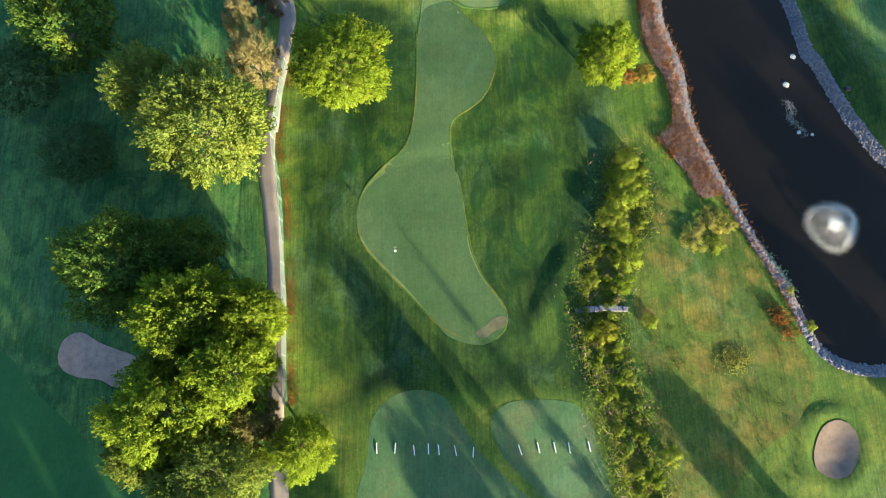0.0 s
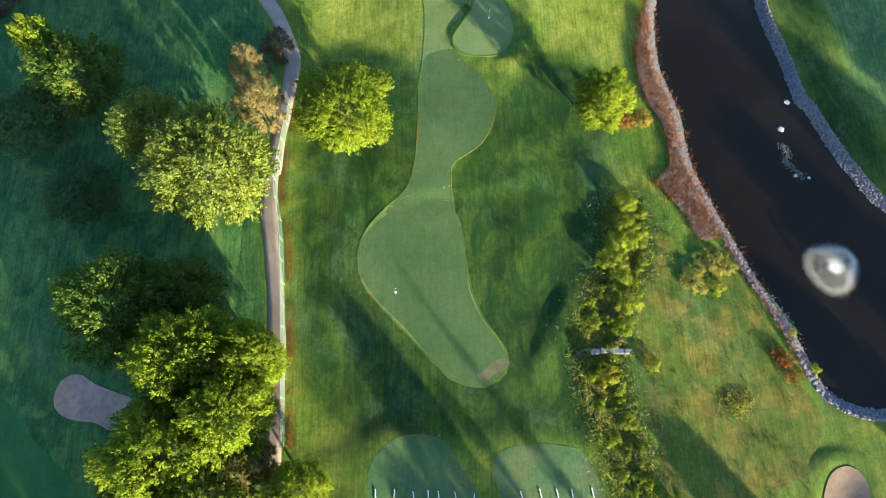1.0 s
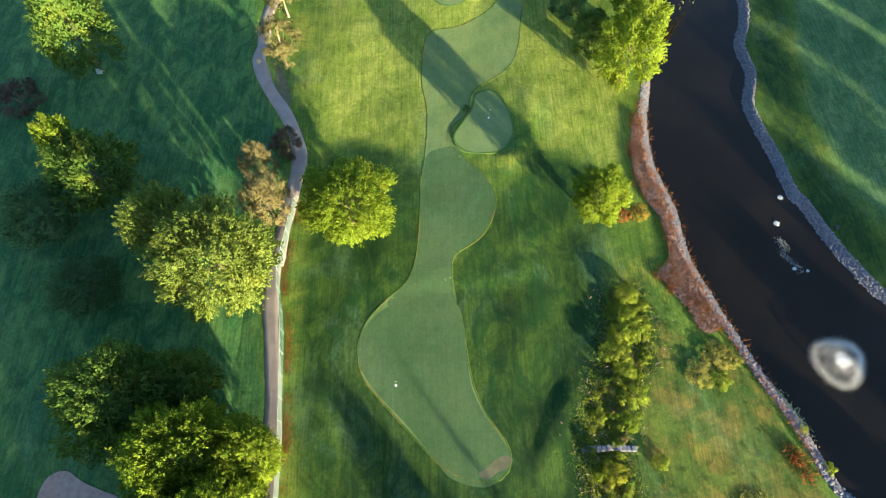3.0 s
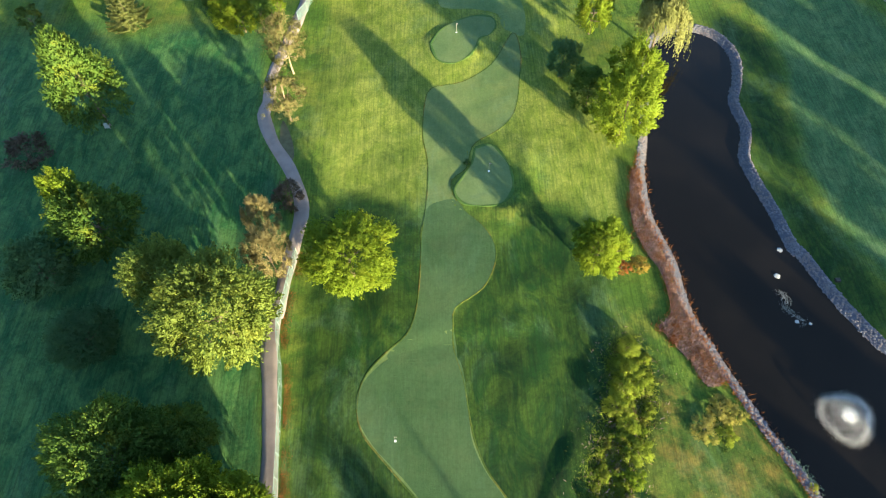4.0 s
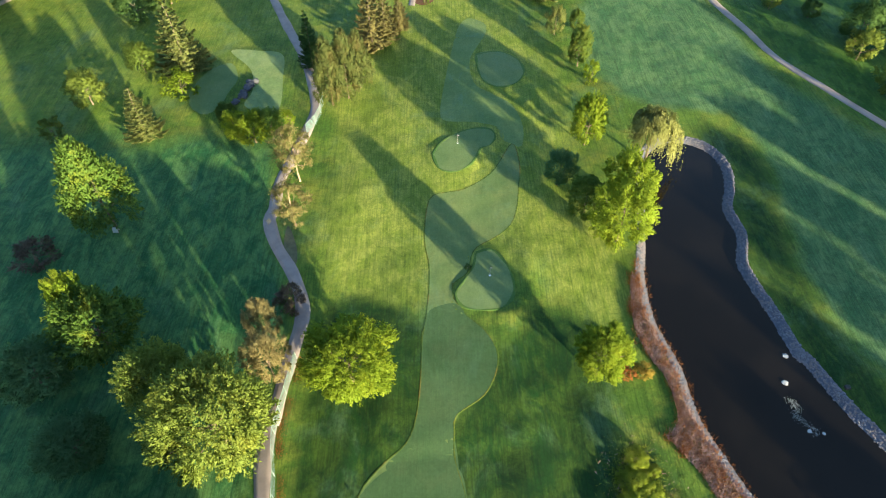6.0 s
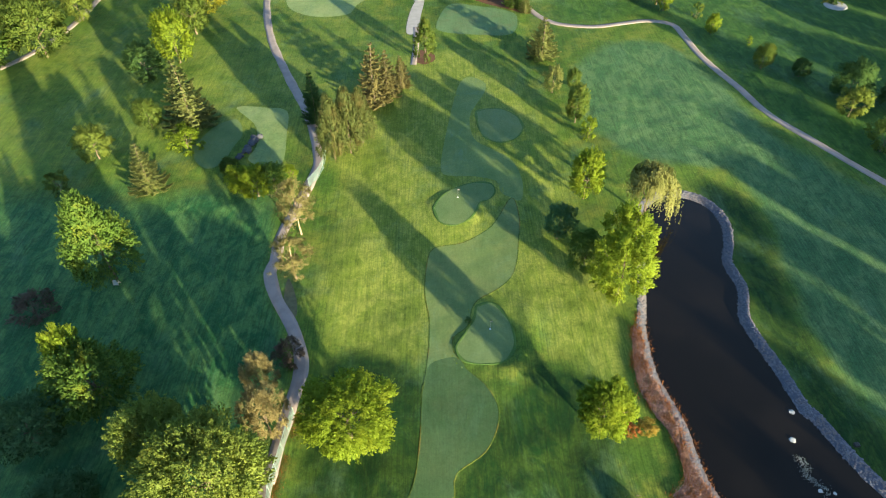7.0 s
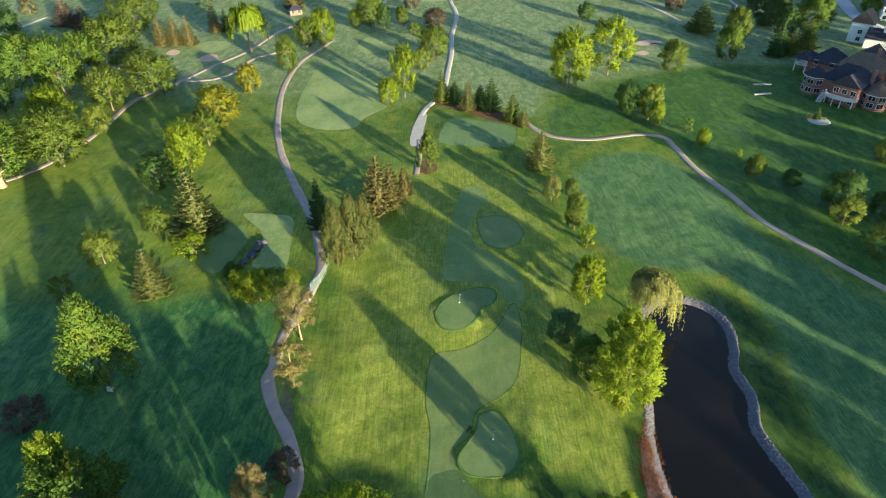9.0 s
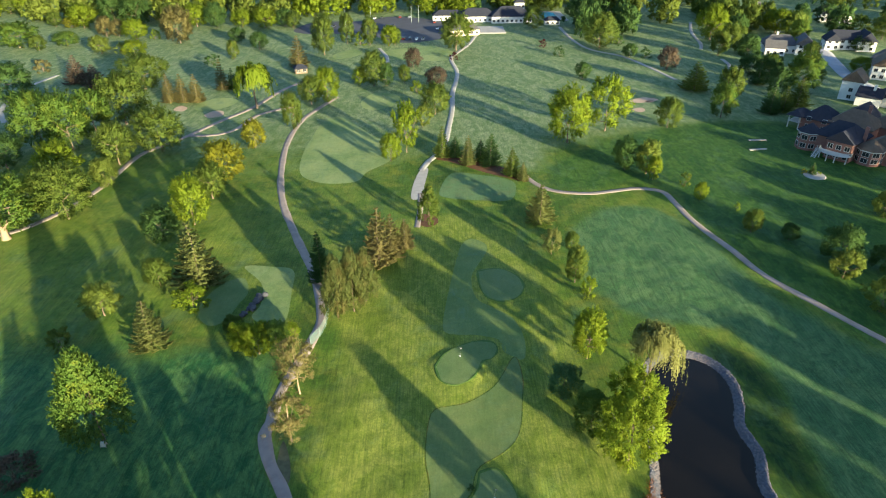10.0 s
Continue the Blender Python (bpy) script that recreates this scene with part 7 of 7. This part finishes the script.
def car(x, y, turn, k):
    root = tagged(new("car"), "parked saloon car on asphalt", "car", "parked cars")
    root.matrix_basis = pose(x, y, 0.14, 0, 0, turn)
    b = bmesh.new()
    box(b, -2.2, -0.88, 0.3, 2.2, 0.88, 0.9, 0.12)
    part("body", b, CARS[k % 4], root)
    b = bmesh.new()
    box(b, -1.3, -0.75, 0.88, 1.0, 0.75, 1.45, 0.25)
    part("cabin", b, GLASS, root)
    for wx in (-1.4, 1.4):
        for wy in (-0.8, 0.8):
            b = bmesh.new()
            bmesh.ops.create_cone(b, cap_ends=True, segments=14, radius1=0.33, radius2=0.33, depth=0.22, matrix=pose(wx, wy, 0.33, 90))
            part("wheel", b, TYRE, root)


for k, (x, y) in enumerate(((-45, 470), (-40, 471), (-27, 474), (-20, 474), (-13, 397), (-17, 397.5), (-21, 398), (-9, 396.5), (-62, 456), (-70, 440), (-2, 452), (-30, 440), (0, 430))):
    car(x, y, 85 + 3 * (k % 3), k)


def light_pole(x, y, high):
    v, f = [], []
    tube(v, f, [(0, 0, -0.2), (0, 0, high)], [0.14, 0.08], 8)
    root = tagged(new("light_pole"), "tall grey lamp pole in the car park", "lamp pole", "car park lamps")
    root.location = (x, y, 0)
    part("pole", mesh_from("pole", v, f), POST, root)
    b = bmesh.new()
    box(b, -1.0, -0.15, high, 1.0, 0.15, high + 0.2, 0.03)
    part("lamp_head", b, DARK_PLASTIC, root)


for x, y in ((-46, 452), (-18, 455), (-13, 455), (-62, 440)):
    light_pole(x, y, 11)
for x, y, w in ((116.9, 215.8, 0), (113, 206.6, 8)):
    b = bmesh.new()
    box(b, -3.2, -0.45, 0, 3.2, 0.45, 0.35, 0.06)
    ob = part("stone_edging", b, CONCRETE, None)
    ob.matrix_basis = pose(x, y, 0, 0, 0, w)
    tagged(ob, "low pale garden edging on the lawn", "edging")
tree("spruce", "dark", 120.5, 184.5, 4.5, 3.2)
tree("shrub", "yellow", 118.4, 185.4, 1.6, 2.2)
tree("shrub", "lime", 122.6, 184.0, 1.2, 1.6)
b = bmesh.new()
bmesh.ops.create_cone(b, cap_ends=True, segments=24, radius1=3.4, radius2=3.1, depth=0.3)
ob = part("garden_ring", b, CONCRETE, None)
ob.location = (120.9, 183.4, 0.1)
tagged(ob, "ring of pale stones round a small blue spruce", "edging")

# ---- far woods ----


def woods(name, count, region, colour, seed, label):
    """Crowns of a distant wood, joined."""
    rng = np.random.default_rng(seed)
    q0 = [crown_round(200 + k, 13, 10, 9, 0.048, 0.0, 0.0, 0.04) for k in range(3)]
    out, facing = [], []
    x0, x1, y0, y1 = region
    for i in range(count):
        x, y = rng.uniform(x0, x1), rng.uniform(y0, y1)
        h, w = rng.uniform(11, 21), rng.uniform(9, 17)
        a = rng.uniform(0, 6.28)
        q = q0[i % 3][0].reshape(-1, 3) * [w, w, h]
        turn = np.array([[math.cos(a), -math.sin(a), 0], [math.sin(a), math.cos(a), 0], [0, 0, 1]])
        out.append((q @ turn.T + [x, y, 0]).reshape(-1, 4, 3))
        facing.append(q0[i % 3][2] @ turn.T)
    me = quads_mesh(name, np.concatenate(out), np.concatenate(facing), 0.9)
    return tagged(part(name, me, LEAVES[colour], None), label, "woods", kind="stuff")


woods("far_woods", 70, (-420, -90, 475, 700), "mid", 1, "distant belt of green trees")
woods("far_woods", 60, (-420, -90, 480, 700), "bright", 2, "distant yellow-green trees")
woods("far_woods", 60, (-90, 130, 500, 700), "dark", 3, "dark green trees behind the clubhouse")
woods("far_woods", 60, (-90, 130, 505, 700), "mid", 4, "green trees behind the clubhouse")
woods("far_woods", 50, (205, 420, 380, 620), "mid", 5, "green trees between distant houses")
woods("far_woods", 40, (205, 420, 380, 620), "dark", 6, "dark trees between distant houses")
woods("far_woods", 46, (-290, -110, 468, 500), "olive", 11, "row of olive green trees beyond the far fairways")
woods("far_woods", 34, (-100, 20, 478, 510), "bright", 12, "row of yellow-green trees behind the car park")
woods("far_woods", 24, (20, 125, 492, 520), "mid", 13, "row of green trees behind the clubhouse roofs")
woods("far_woods", 30, (130, 160, 440, 600), "olive", 7, "tree line beside the valley fairway")
woods("far_woods", 24, (180, 210, 400, 560), "mid", 8, "tree line beside the valley fairway")
woods("far_woods", 16, (86, 125, 392, 440), "dark", 9, "dark trees right of the pool")
